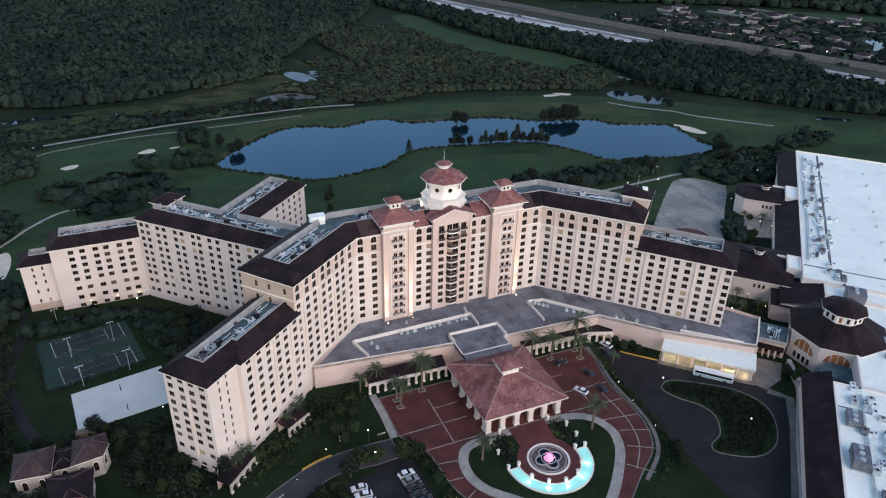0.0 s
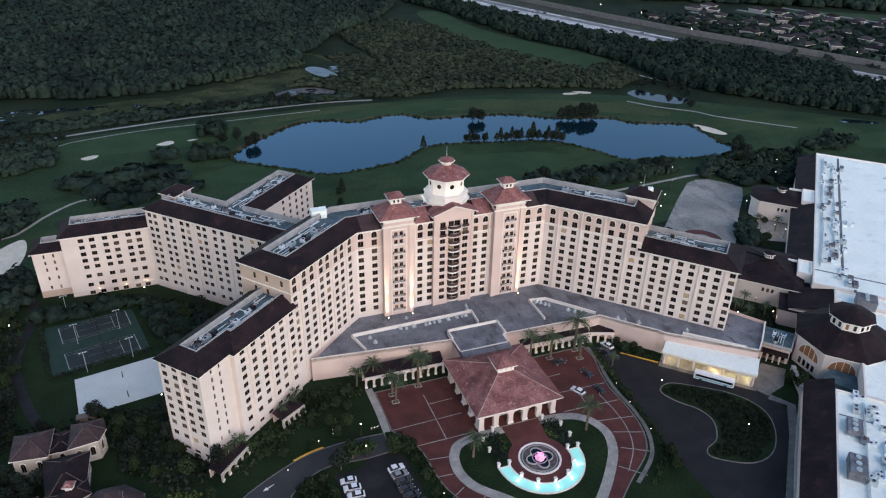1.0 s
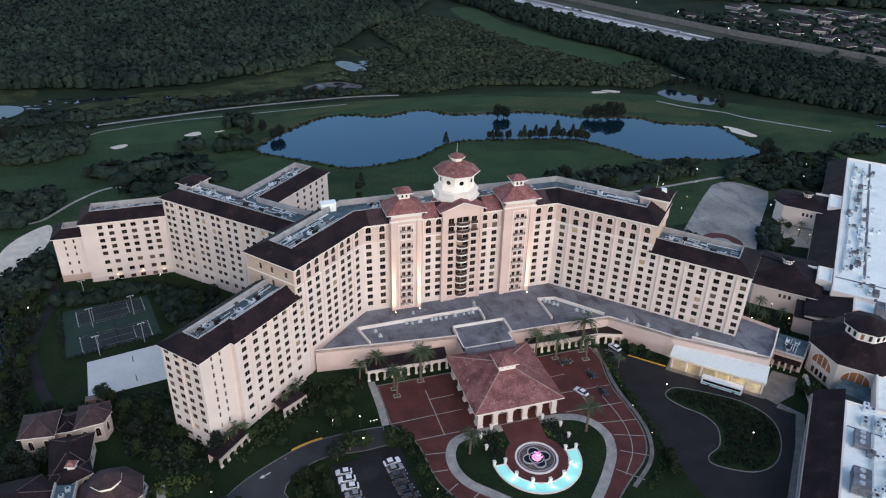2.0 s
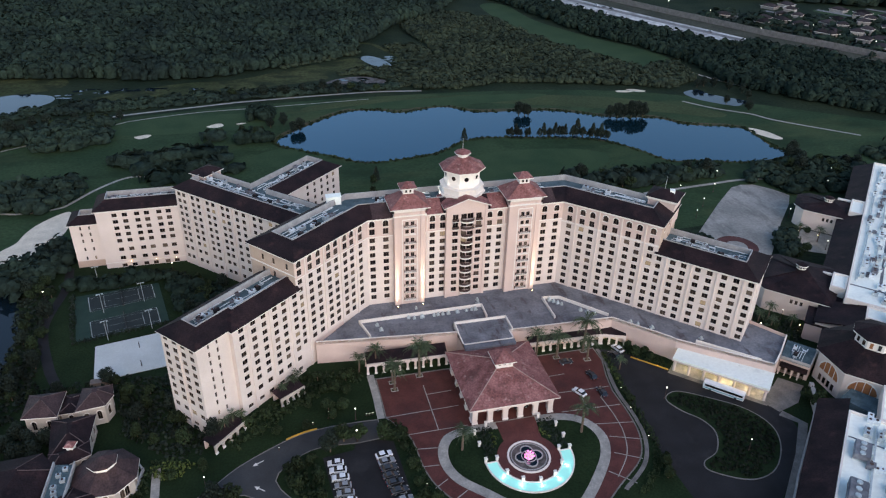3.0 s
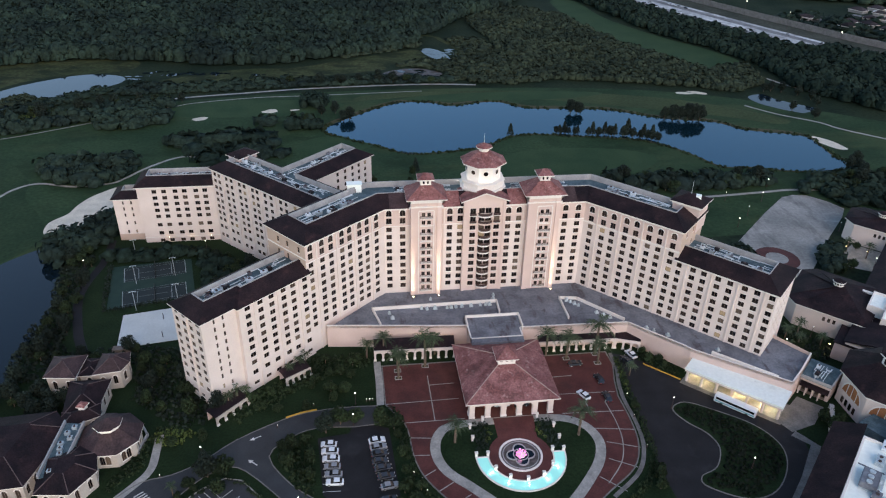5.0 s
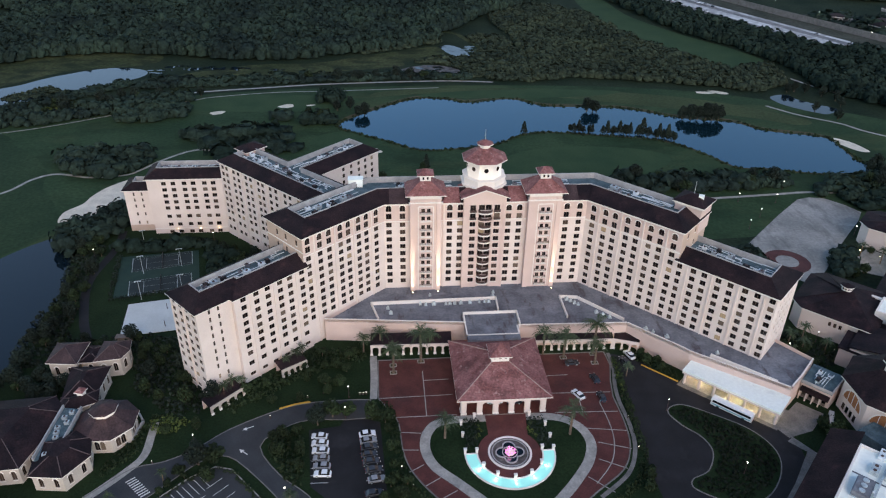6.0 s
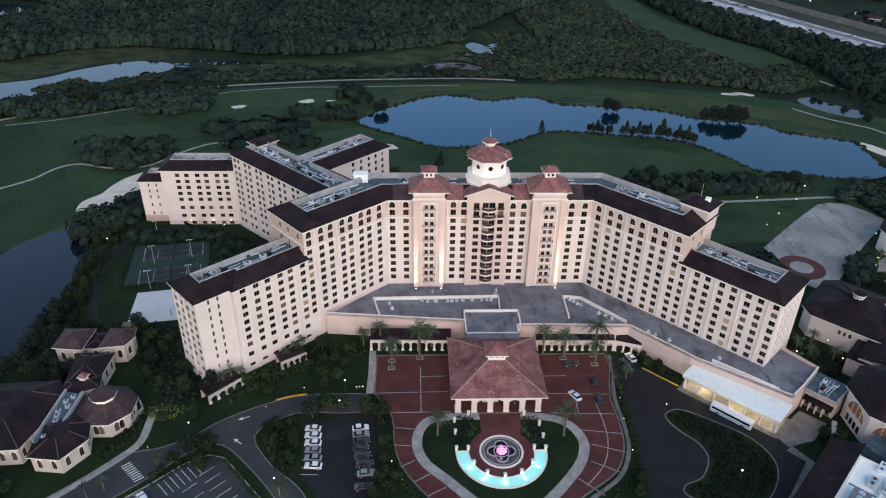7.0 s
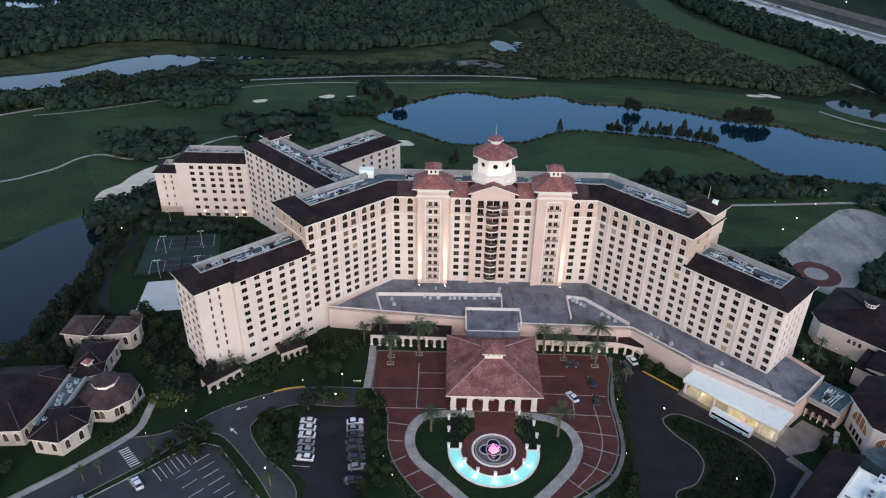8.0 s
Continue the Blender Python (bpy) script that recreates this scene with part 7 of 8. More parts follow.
grove([(150, -4), (168, 8), (178, 24), (172, 20), (158, 4)], 5.5, OAKS, 66, 0.6, 1.0)
grove([(98, -78), (106, -74), (104, -84), (96, -90)], 4.2, OAKS[3:], 67, 0.7, 1.1)
grove([(-92, -79), (-83, -80), (-84, -75.5), (-90, -76)], 4.2, OAKS[3:], 68, 0.7, 1.0)
grove([(-44, -98), (-38, -96), (-34, -104), (-42, -112)], 4.2, OAKS[:2], 69, 0.6, 0.9)
grove([(-104, -92), (-96, -84), (-93, -83), (-101, -93)], 3.0, OAKS[3:], 70, 0.35, 0.6)

# palms
for i, (x, y, s) in enumerate(((-34.8, -43.3, 1), (-34.8, -39.5, 0.95), (-25.1, -38, 1), (25.1, -39, 1.05), (36.1, -37.3, 1.05), (35.5, -42.5, 0.9), (18.3, -36.6, 0.8), (-20, -74.9, 0.85), (18.7, -75.9, 0.85), (-21, -31.5, 0.75), (-39, -31, 0.7), (-45, -31.5, 0.7), (-87, -50.5, 0.5), (-84.5, -48, 0.45), (-89.5, -52.5, 0.45), (-68, -35.5, 0.5), (-66, -34, 0.45), (-71, -38, 0.45), (108, -38, 0.55), (111, -42, 0.6), (115, -35, 0.55), (120, -42, 0.55), (104, -46, 0.5), (172, 22, 0.6), (177, 15, 0.55), (44.5, -50, 0.5), (-101, -86.5, 0.36), (-113.5, -94, 0.42), (-117, -97, 0.4), (-64.5, -97, 0.5))):
    plant(PALMS[i % 2], x, y, s * 1.25, 1.7 * i)


def shrubs(name, poly, step, h, material, label, seed, holes=()):
    """Low planting that nobody could count, as one mesh of leaf clumps."""
    x, y = scatter(poly, step, seed, holes)
    rng = np.random.default_rng(seed)
    n = len(x)
    if not n:
        return
    k = 12
    d = rng.normal(size=(n * k, 3))
    d[:, 2] = np.abs(d[:, 2])
    d /= np.linalg.norm(d, axis=1)[:, None]
    c = np.repeat(np.stack((x, y, np.full(n, 0.1)), 1), k, 0) + d * np.repeat(rng.uniform(0.5, 1.0, n), k)[:, None] * (step * 0.6, step * 0.6, h)
    ob = new(name, quads(name, c, d + rng.normal(size=(n * k, 3)) * 0.4, rng.uniform(0.18, 0.36, n * k) * step * 0.75, material, seed))
    tagged(ob, label, "shrubs", kind="stuff")


shrubs("shrubs", [(-92, -56), (-62, -29), (-44, -30), (-43.6, -36), (-56, -39.5), (-72, -49), (-86, -60)], 1.6, 1.6, LEAF, "dark low shrubs on the slope below the west wing", 80)
shrubs("hedge", ribbon(smooth([(-38.4, -57.5), (-35.6, -65), (-34.4, -80), (-31, -92), (-24.5, -100)], False), 2.4), 1.1, 1.3, LEAF, "clipped dark hedge beside the brick drive", 81)
shrubs("hedge", ribbon(smooth([(43, -40), (41.3, -56), (40.3, -72), (39.4, -84), (35, -95), (25.5, -103)], False), 2.4), 1.0, 2.0, LEAF, "dark hedge between the drive and the loop road", 82)
shrubs("hedge", ribbon(smooth([(42.4, -41), (41.6, -49), (41, -58)], False), 1.4), 0.9, 1.0, LEAF_LIME, "lime green hedge strip beside the loop road", 83)
shrubs("shrubs", offset(ISL2[::-1] if area2(ISL2) < 0 else ISL2, -1.6), 1.5, 1.1, LEAF_DEEP, "dark shrubs filling the road island", 84)
for s in (-1, 1):
    shrubs("shrubs", [(FX + s * 7, -67.5), (FX + s * 13, -67.5), (FX + s * 13, -80.5), (FX + s * 10, -80.5), (FX + s * 8.4, -74)], 1.1, 1.5, LEAF_DARK, "dark clipped shrubs beside the fountain", 85 + s)
    shrubs("shrubs", ribbon([(FX + s * 8.8, -69.5), (FX + s * 7.4, -73.5), (FX + s * 10, -76)], 1.2), 0.8, 1.0, LEAF_LIME, "lime green shrubs beside the fountain", 88 + s)
shrubs("shrubs", [(-115, -70), (-111, -62), (-111, -58), (-104, -59), (-101, -63), (-110, -64.5), (-111, -76), (-119, -84), (-121, -82)], 1.2, 1.2, LEAF, "shrubs round the spa terrace", 91)
shrubs("shrubs", [(-112, -61), (-103, -60), (-98, -63), (-104, -68), (-109, -66)], 1.2, 1.3, LEAF_LIME, "yellow green shrubs beside the spa walk", 92)
shrubs("hedge", ribbon([(-101, -92.8), (-93.5, -85.6), (-87, -82.4), (-82.6, -83.6), (-68, -101)], 1.6), 1.0, 0.9, LEAF, "low hedge round the car park", 93)
shrubs("shrubs", [(46, -36.5), (51.5, -43.5), (61, -53), (63, -48), (53, -38)], 1.2, 1.2, LEAF, "dark shrubs behind the yellow kerb", 94)
shrubs("shrubs", [(-150, 48), (-112, 52), (-76, 20), (-84, 2), (-104, 12), (-114, 46)], 2.0, 2.2, LEAF_DARK, "dark shrubs between the north wing and the tennis courts", 95)
shrubs("shrubs", [(-160, -20), (-138, -18), (-104, -18), (-96, -40), (-92, -57), (-106, -60), (-113, -52), (-122, -44), (-123, -27), (-150, -25)], 2.2, 1.8, LEAF_DARK, "dark undergrowth behind the spa", 97, SOLID)
shrubs("shrubs", [(-173, 58), (-158, 56), (-157, 40), (-154, 0), (-149, -22), (-160, -40), (-167, -20), (-164, 15)], 2.2, 1.6, LEAF_DARK, "dark undergrowth along the pond", 98, SOLID)
shrubs("shrubs", [(-74, -75), (-63.5, -66), (-62.4, -90), (-60.5, -93.5), (-67, -88)], 1.8, 2.0, LEAF, "dark planting between the road and car park", 99, SOLID)
shrubs("hedge", ribbon([(-148.5, 40), (-143, 6.6), (-110, 13.4)], 2.0), 1.2, 1.8, LEAF_DARK, "dark hedge round the tennis courts", 110)
shrubs("shrubs", [(94, -36), (106, -54), (118, -50), (126, -44), (112, -26), (100, -22)], 2.0, 1.6, LEAF_DARK, "dark planting beside the conference pavilions", 111, SOLID)
shrubs("reeds", offset(LAKE_LINE[::-1] if area2(LAKE_LINE) < 0 else LAKE_LINE, 2.6), 2.2, 0.9, LEAF, "low reeds along the lake bank", 96, (LAKE_LINE,))

# far woods, as one mass of crowns
def woods(name, polys, step, seed, label, holes=(), h=(7, 12), material=None):
    """Uneven crowns standing shoulder to shoulder, each a lumpy dome with loose leaf clumps round it."""
    rng = np.random.default_rng(seed)
    seg, rings = 6, ((0.8, 0.15), (1.0, 0.66))
    cols = seg * len(rings) + 1
    spots = [scatter(poly, step, seed, holes) for poly in polys]
    x, y = np.concatenate([p[0] for p in spots]), np.concatenate([p[1] for p in spots])
    n = len(x)
    big = rng.uniform(0, 1, n) ** 1.5
    hh = (h[0] + (h[1] - h[0]) * big) * rng.uniform(0.8, 1.15, n)
    rr = np.minimum((0.80 + 0.50 * big) * step * rng.uniform(0.7, 1.25, n), 8.5)
    form = np.array([(r * math.cos(2 * math.pi * (i + 0.5 * j) / seg), r * math.sin(2 * math.pi * (i + 0.5 * j) / seg), z) for j, (r, z) in enumerate(rings) for i in range(seg)] + [(0, 0, 1)])
    dome = np.stack((x, y, np.zeros(n)), 1)[:, None] + form[None] * np.stack((rr, rr, hh), 1)[:, None] * rng.uniform(0.5, 1.4, (n, cols, 1)) ** (1, 1, 0.5)
    k = 8
    d = rng.normal(size=(n * k, 3))
    d[:, 2] = np.abs(d[:, 2]) * 1.2
    d /= np.linalg.norm(d, axis=1)[:, None]
    c = np.repeat(np.stack((x, y, hh * 0.62), 1), k, 0) + d * np.repeat(np.stack((rr, rr, hh * 0.38), 1), k, 0) * rng.uniform(0.95, 1.15, (n * k, 1))
    u = np.cross(d, rng.normal(size=(n * k, 3)))
    u /= np.linalg.norm(u, axis=1)[:, None] + 1e-9
    w = np.cross(d, u)
    size = (np.repeat(rr, k) * rng.uniform(0.14, 0.34, n * k))[:, None]
    leaves = np.stack([c + (u * p + w * q) * size + d * size * rng.uniform(-0.3, 0.3, (n * k, 1)) for p, q in ((-1, -1), (1, -1), (1, 1), (-1, 1))], 1)
    co = np.concatenate((dome.reshape(-1, 3), leaves.reshape(-1, 3))).astype(np.float32)
    first = (np.arange(n) * cols)[:, None, None]
    quad = np.array([(j * seg + i, j * seg + (i + 1) % seg, (j + 1) * seg + (i + 1) % seg, (j + 1) * seg + i) for j in range(len(rings) - 1) for i in range(seg)])
    tri = np.array([((len(rings) - 1) * seg + i, (len(rings) - 1) * seg + (i + 1) % seg, cols - 1) for i in range(seg)])
    quads_, tris_ = (first + quad[None]).reshape(-1, 4), (first + tri[None]).reshape(-1, 3)
    loose = np.arange(n * cols, len(co)).reshape(-1, 4)
    loops = np.concatenate((quads_.ravel(), loose.ravel(), tris_.ravel())).astype(np.int32)
    four = len(quads_) + len(loose)
    starts = np.concatenate((np.arange(four) * 4, four * 4 + np.arange(len(tris_)) * 3)).astype(np.int32)
    me = bpy.data.meshes.new(name)
    me.vertices.add(len(co))
    me.vertices.foreach_set("co", co.ravel())
    me.loops.add(len(loops))
    me.loops.foreach_set("vertex_index", loops)
    me.polygons.add(len(starts))
    me.polygons.foreach_set("loop_start", starts)
    me.update(calc_edges=True)
    me.polygons.foreach_set("use_smooth", np.ones(len(starts), bool))
    me.materials.append(material or WOOD)
    tagged(new(name, me), label, "woods", kind="stuff")


W_LEFT = [(-760, 160), (-430, 250), (-345, 290), (-317, 316), (-283, 340), (-240, 346), (-180, 338), (-148, 328), (-100, 326), (-64, 340), (-25, 353), (10, 369), (18, 405), (36, 420), (64, 470), (120, 520), (165, 600), (150, 900), (-500, 900), (-900, 500)]
W_MID = [(42, 274), (74, 268), (104, 277), (142, 270), (197, 256), (228, 240), (258, 258), (266, 298), (228, 290), (204, 336), (177, 396), (165, 470), (120, 510), (66, 458), (78, 390), (78, 340), (44, 306)]
W_RIGHT = [(280, 292), (276, 250), (291, 220), (317, 190), (343, 160), (391, 120), (470, 40), (485, 70), (440, 165), (412, 226), (372, 290), (324, 345), (298, 395), (268, 460), (236, 545), (190, 690), (176, 600), (200, 545), (234, 398), (260, 355), (274, 314)]
W_FAR = [(260, 760), (340, 600), (420, 560), (540, 500), (650, 440), (780, 330), (1200, 300), (1100, 1100), (300, 1300)]
PONDS = [[(-460, 395), (-380, 405), (-352, 440), (-368, 492), (-400, 505), (-470, 510)], smooth([(-345, 238), (-306, 257), (-283, 269), (-264, 290), (-233, 309), (-206, 304), (-204, 287), (-233, 263), (-259, 240), (-309, 220), (-345, 210)])]
woods("woods", [W_LEFT], 4.0, 101, "dark dense woodland beyond the golf course", PONDS)
woods("woods", [W_MID], 3.0, 102, "brown green scrub woodland beyond the lake", (), (2.5, 5.5), SCRUB)
woods("woods", [W_RIGHT], 3.5, 103, "dark woodland in front of the highway", (), (6, 10), WOOD_DEEP)
woods("woods", [W_FAR], 9.5, 104, "far woodland beyond the houses", (), (8, 13))
woods("woods", [[(-200, 262), (-150, 264), (-90, 272), (-30, 276), (30, 274), (30, 284), (-60, 290), (-150, 280), (-196, 280)]], 3.5, 105, "scrubby trees along the golf course edge", PONDS, (1.4, 4.0))
woods("woods", [[(-280.4, 245.0), (-275.7, 252.3), (-267.3, 251.4), (-266.5, 258.7), (-260.6, 266.4), (-251.3, 260.5), (-242.7, 258.3), (-241.4, 248.7), (-250.8, 243.7), (-263.7, 245.6), (-271.6, 239.5)]], 2.6, 124, "low reeds standing in the pond", (), (0.5, 1.3), SCRUB)
woods("woods", [[(-330, 205), (-262, 232), (-238, 256), (-212, 276), (-202, 268), (-232, 244), (-254, 226), (-320, 198)]], 3.0, 123, "low scrub along the near bank of the pond", PONDS, (1.2, 3.0))
woods("woods", [[(p[0], p[1]) for p in ((372, 455), (410, 470), (505, 440), (640, 340), (720, 230), (660, 160), (560, 90), (512, 170), (480, 240), (440, 320))]], 14.5, 106, "garden trees among the houses", ESTATE_PONDS, (2.2, 4.5))

woods("woods", [[(-206, 134), (-209, 146), (-195, 152), (-176, 147), (-165, 151), (-157, 140), (-161, 129), (-174, 119), (-191, 120)], [(-196, 200), (-200, 214), (-186, 224), (-160, 222), (-153, 214), (-156, 206), (-180, 197)], [(-306, 206), (-262, 220), (-240, 211), (-254, 202), (-294, 190)]], 3.6, 107, "dark grove of trees beside the golf path", (), (4, 7.5))
woods("woods", [[(-150, 178), (-137, 178), (-117, 187), (-111, 178), (-121, 170), (-146, 172)], [(-104, 198), (-90, 202), (-92, 208), (-104, 206)], [(-112, 160), (-90, 170), (-84, 152), (-100, 148)]], 6.4, 108, "dark grove of mixed trees on the golf course", (), (3, 6))
woods("woods", [[(-267, 188), (-242, 194), (-222, 204), (-201, 214), (-178, 221), (-158, 235), (-161, 243), (-189, 240), (-216, 222), (-246, 204)]], 3.7, 112, "dark trees along the golf fairway edge", (), (3.5, 7))

woods("woods", [[(66, 84), (110, 88), (176, 90), (178, 101), (130, 104), (82, 104)]], 3.9, 113, "dark trees between the lake and the hotel", (), (3.5, 6.5))
woods("woods", [[(344, 326), (376, 280), (405, 230), (418, 205), (432, 214), (405, 262), (380, 305), (360, 338)]], 4.3, 118, "tall dark trees hiding part of the highway", (), (8, 11.5), WOOD_DEEP)
woods("woods", [[(222, 85), (250, 92), (268, 92), (240, 62), (214, 60), (210, 69)], [(281, 104), (301, 112), (318, 102), (301, 92), (279, 94)], [(196, 82), (208, 90), (224, 86), (225, 71), (198, 63)]], 3.7, 119, "dark trees between the terrace and the golf course", (), (2.5, 5.5), WOOD_DEEP)
woods("woods", [[(-78, 228), (-62, 226), (-58, 240), (-74, 250)], [(-86, 186), (-66, 186), (-62, 198), (-80, 204)]], 3.6, 120, "dark trees at the west end of the lake", (), (5, 8), WOOD_DEEP)
woods("woods", [[(-150, 172), (-146, 182), (-134, 177), (-116, 180), (-95, 186), (-92, 158), (-108, 148), (-115, 136), (-123, 145), (-136, 168)]], 9.0, 121, "scattered dark bushes behind the north wing", (), (1.5, 4.5), WOOD_DEEP)
woods("woods", [[(40, 398), (70, 388), (78, 340), (60, 300), (40, 280), (26, 282), (26, 300), (10, 314), (-10, 318), (14, 330), (40, 331), (40, 345), (50, 352)], [(-20, 386), (18, 398), (14, 372), (-48, 340)]], 3.3, 122, "low scrub in the marsh", (), (1.2, 3.6), SCRUB)
woods("woods", [[(185, 80), (215, 88), (250, 70), (262, 90), (235, 100), (200, 98)]], 3.9, 114, "dark trees at the end of the lake", (), (3, 6))
woods("woods", [[(151, 2), (160, 8), (170, 24), (164, 27), (154, 14)], [(98, -16), (114, -14), (126, 8), (124, 28), (104, 26), (94, 6)]], 3.0, 115, "dark leafy planting beside the stone terrace", (), (3.5, 6.5))

woods("woods", [[(-181, 58), (-177, 68), (-168, 70), (-163, 82), (-156, 84), (-153, 61), (-161, 53), (-170, 40)]], 3.2, 116, "dark trees beside the sandy bunker", (), (4, 7))

woods("woods", [[(-150, 45.5), (-113, 50), (-78, 18), (-84, 3), (-106, 16), (-113, 46), (-149, 41)]], 3.0, 117, "dark trees between the north wing and the tennis courts", (), (2.5, 5), WOOD_DEEP)

# wetland, meadow, bunkers and golf paths
sheet("meadow", smooth([(169, 535), (177, 400), (204, 340), (230, 291), (268, 311), (257, 352), (232, 395), (205, 465), (197, 540)]), 0.05, GREENM, "open green meadow between woods")
MARSHG = surface("marsh grass", (0.034, 0.046, 0.020), (0.056, 0.064, 0.028), 0.03, 0.95, 0.4, 0.4, 0.4, spec=0.1)
stain(MARSHG, (0.014, 0.022, 0.012), (0.05, 0.09, 0.1), 0.46, 0.60, 0.85)
for line in ([(-181, 292), (-127, 315), (-80, 320), (-50, 335), (12, 362), (13, 333), (-15, 319), (-23, 307), (-98, 290), (-120, 278), (-174, 265), (-200, 280)], [(-430, 240), (-306, 262), (-262, 300), (-206, 318), (-206, 344), (-262, 348), (-320, 324), (-360, 300), (-430, 262)]):
    sheet("marsh", smooth(line), 0.02, MARSHG, "marshy yellow green grassland")
sheet("mud_flat", smooth([(-21, 293), (-15, 305), (6, 311), (23, 300), (20, 290), (-7, 286)]), 0.06, surface("pale dried mud", (0.12, 0.115, 0.12), (0.045, 0.045, 0.04), 0.25, 0.95, 0.3, 0.8, 0.3), "pale dried mud in the marsh")
sheet("pond", smooth([(14.8, 360), (21.9, 366), (30.6, 357), (36, 338), (31, 331), (20.7, 340)]), 0.10, POND, "small bright pond in the marsh", "water")
sheet("pond", smooth([(338, 130), (345, 134), (362, 124), (360, 120), (346, 126)]), 0.10, POND, "narrow pond at the woodland edge", "water")
sheet("dirt_track", ribbon(smooth([(19, 409), (31, 402.5), (37, 388), (49, 355), (61, 324)], False), 4.5), 0.11, MARSHG, "grassy yellow track through the scrub", "path")
rng = random.Random(9)
for cx, cy, sx, sy, n_ in ((28, 354, 13, 8, 16), (6, 304, 22, 4, 12), (-172, 308, 18, 5, 20), (-140, 306, 14, 4, 14), (-112, 302, 6, 2, 5), (-196, 300, 8, 4, 6)):
    for i in range(n_):
        x, y, r = cx + rng.uniform(-sx, sx), cy + rng.uniform(-sy, sy), rng.uniform(0.7, 2.6)
        pts = [(x + r * 1.7 * rng.uniform(0.6, 1.2) * math.cos(q), y + r * 0.8 * rng.uniform(0.6, 1.2) * math.sin(q)) for q in (2 * math.pi * j / 9 for j in range(9))]
        sheet("marsh_pool", smooth(pts, True, 3), 0.12 + 0.005 * i, POND, "small shallow pool in the marsh", "water")
for x, y, a, b, t in ((-138, 213, 4.6, 3.2, 0.3), (-96, 224, 5, 3.2, 0.2), (-81, 225, 3, 1.2, 0.1), (-42, 149, 6, 4, -0.4), (240, 145, 12, 4.6, -1.15), (190, 241, 7, 2.2, -0.1), (200, 241, 7, 2.6, -0.5), (-86, 158, 5, 3, 0.3)):
    pts = [(x + math.cos(t) * a * math.cos(q) * (1 + 0.18 * math.sin(3 * q + x)) - math.sin(t) * b * math.sin(q), y + math.sin(t) * a * math.cos(q) + math.cos(t) * b * math.sin(q) * (1 + 0.15 * math.cos(2 * q + y))) for q in (2 * math.pi * i / 20 for i in range(20))]
    sheet("bunker", pts, 0.09, SAND, "pale sand bunker on the golf course", "bunker")
sheet("far_marsh", [(-460, 395), (-380, 405), (-352, 440), (-368, 492), (-400, 505), (-470, 510)], 0.03, ROUGHG, "dark reed bed round a far pond")
sheet("pond", smooth([(-440, 492), (-402, 490), (-377, 477), (-380, 463), (-398, 449), (-420, 448), (-450, 470)]), 0.10, POND, "still pond in the far woods", "water")
sheet("lawn", smooth([(-150.6, -2.5), (-157, 16.6), (-157.4, 37.5), (-154, 38.5), (-157, 20), (-147, -6)]), 0.115, TURF, "strip of green lawn between the pond and the path", "lawn")
ROUGHT = surface("unmown fairway edge", (0.017, 0.036, 0.018), (0.028, 0.051, 0.024), 0.03, 0.95, 0.2, 0.6, 0.25, spec=0.1)
sheet("rough", smooth([(-420, -60), (-240, 15), (-186, 58), (-190, 84), (-205, 108), (-212, 132), (-238, 162), (-275, 176), (-420, 60)]), 0.036, ROUGHT, "darker unmown grass beside the fairway")
sheet("sand_area", smooth([(-184, 70), (-186, 81), (-180, 90), (-178, 99), (-173, 109), (-163, 118), (-160, 107), (-162, 92), (-167, 85), (-174, 74)]), 0.08, SAND, "long pale sandy waste bunker", "bunker")
for line, w in (([(-330, 150), (-272, 190.5), (-227, 218), (-190, 239), (-159, 252.7), (-110, 262), (-71, 268), (5, 272.6), (45, 268.7)], 2.4), ([(-300, 60), (-240, 90), (-230, 97), (-220, 107), (-214, 119), (-204, 125), (-186, 120), (-169, 122.3), (-163, 128), (-155, 140), (-143, 152), (-133, 153.4), (-120.4, 141.8)], 1.7), ([(-268, 180), (-250, 186), (-226, 197), (-159, 236), (-145, 243), (-108, 251), (-69, 253), (5, 257.6)], 1.0), ([(221, 213), (235, 195), (254, 179), (264, 164), (300, 130)], 1.8), ([(122, 80), (145, 81.7), (165, 83.5), (183, 84.8), (210, 81.8), (240, 78)], 2.0), ([(255, 300), (267, 271), (276, 251), (286, 235), (299, 223), (330, 190)], 2.2)):
    sheet("golf_path", ribbon(smooth(line, False), w), 0.11, CONCRETE, "pale winding golf cart path", "path")
FAIRWAY = surface("dry olive fairway", (0.036, 0.052, 0.024), (0.054, 0.070, 0.032), 0.03, 0.95, 0.2, 0.6, 0.25, spec=0.1)
sheet("fairway", smooth([(-40, 240), (0, 246), (50, 243), (100, 230), (150, 212), (196, 194), (226, 178), (236, 186), (206, 212), (170, 232), (120, 246), (60, 255), (0, 256), (-36, 250)]), 0.045, FAIRWAY, "dry olive green fairway beyond the lake")
for cx, cy, a, b in ((-55, 165, 22, 14), (337, 95, 23, 13), (-110, 230, 60, 16), (75, 128, 50, 22), (60, 243, 70, 9)):
    sheet("green", [(cx + a * math.cos(q) * (1 + 0.1 * math.sin(2 * q)), cy + b * math.sin(q)) for q in (2 * math.pi * i / 28 for i in range(28))], 0.07, GREENM, "close mown golf green")

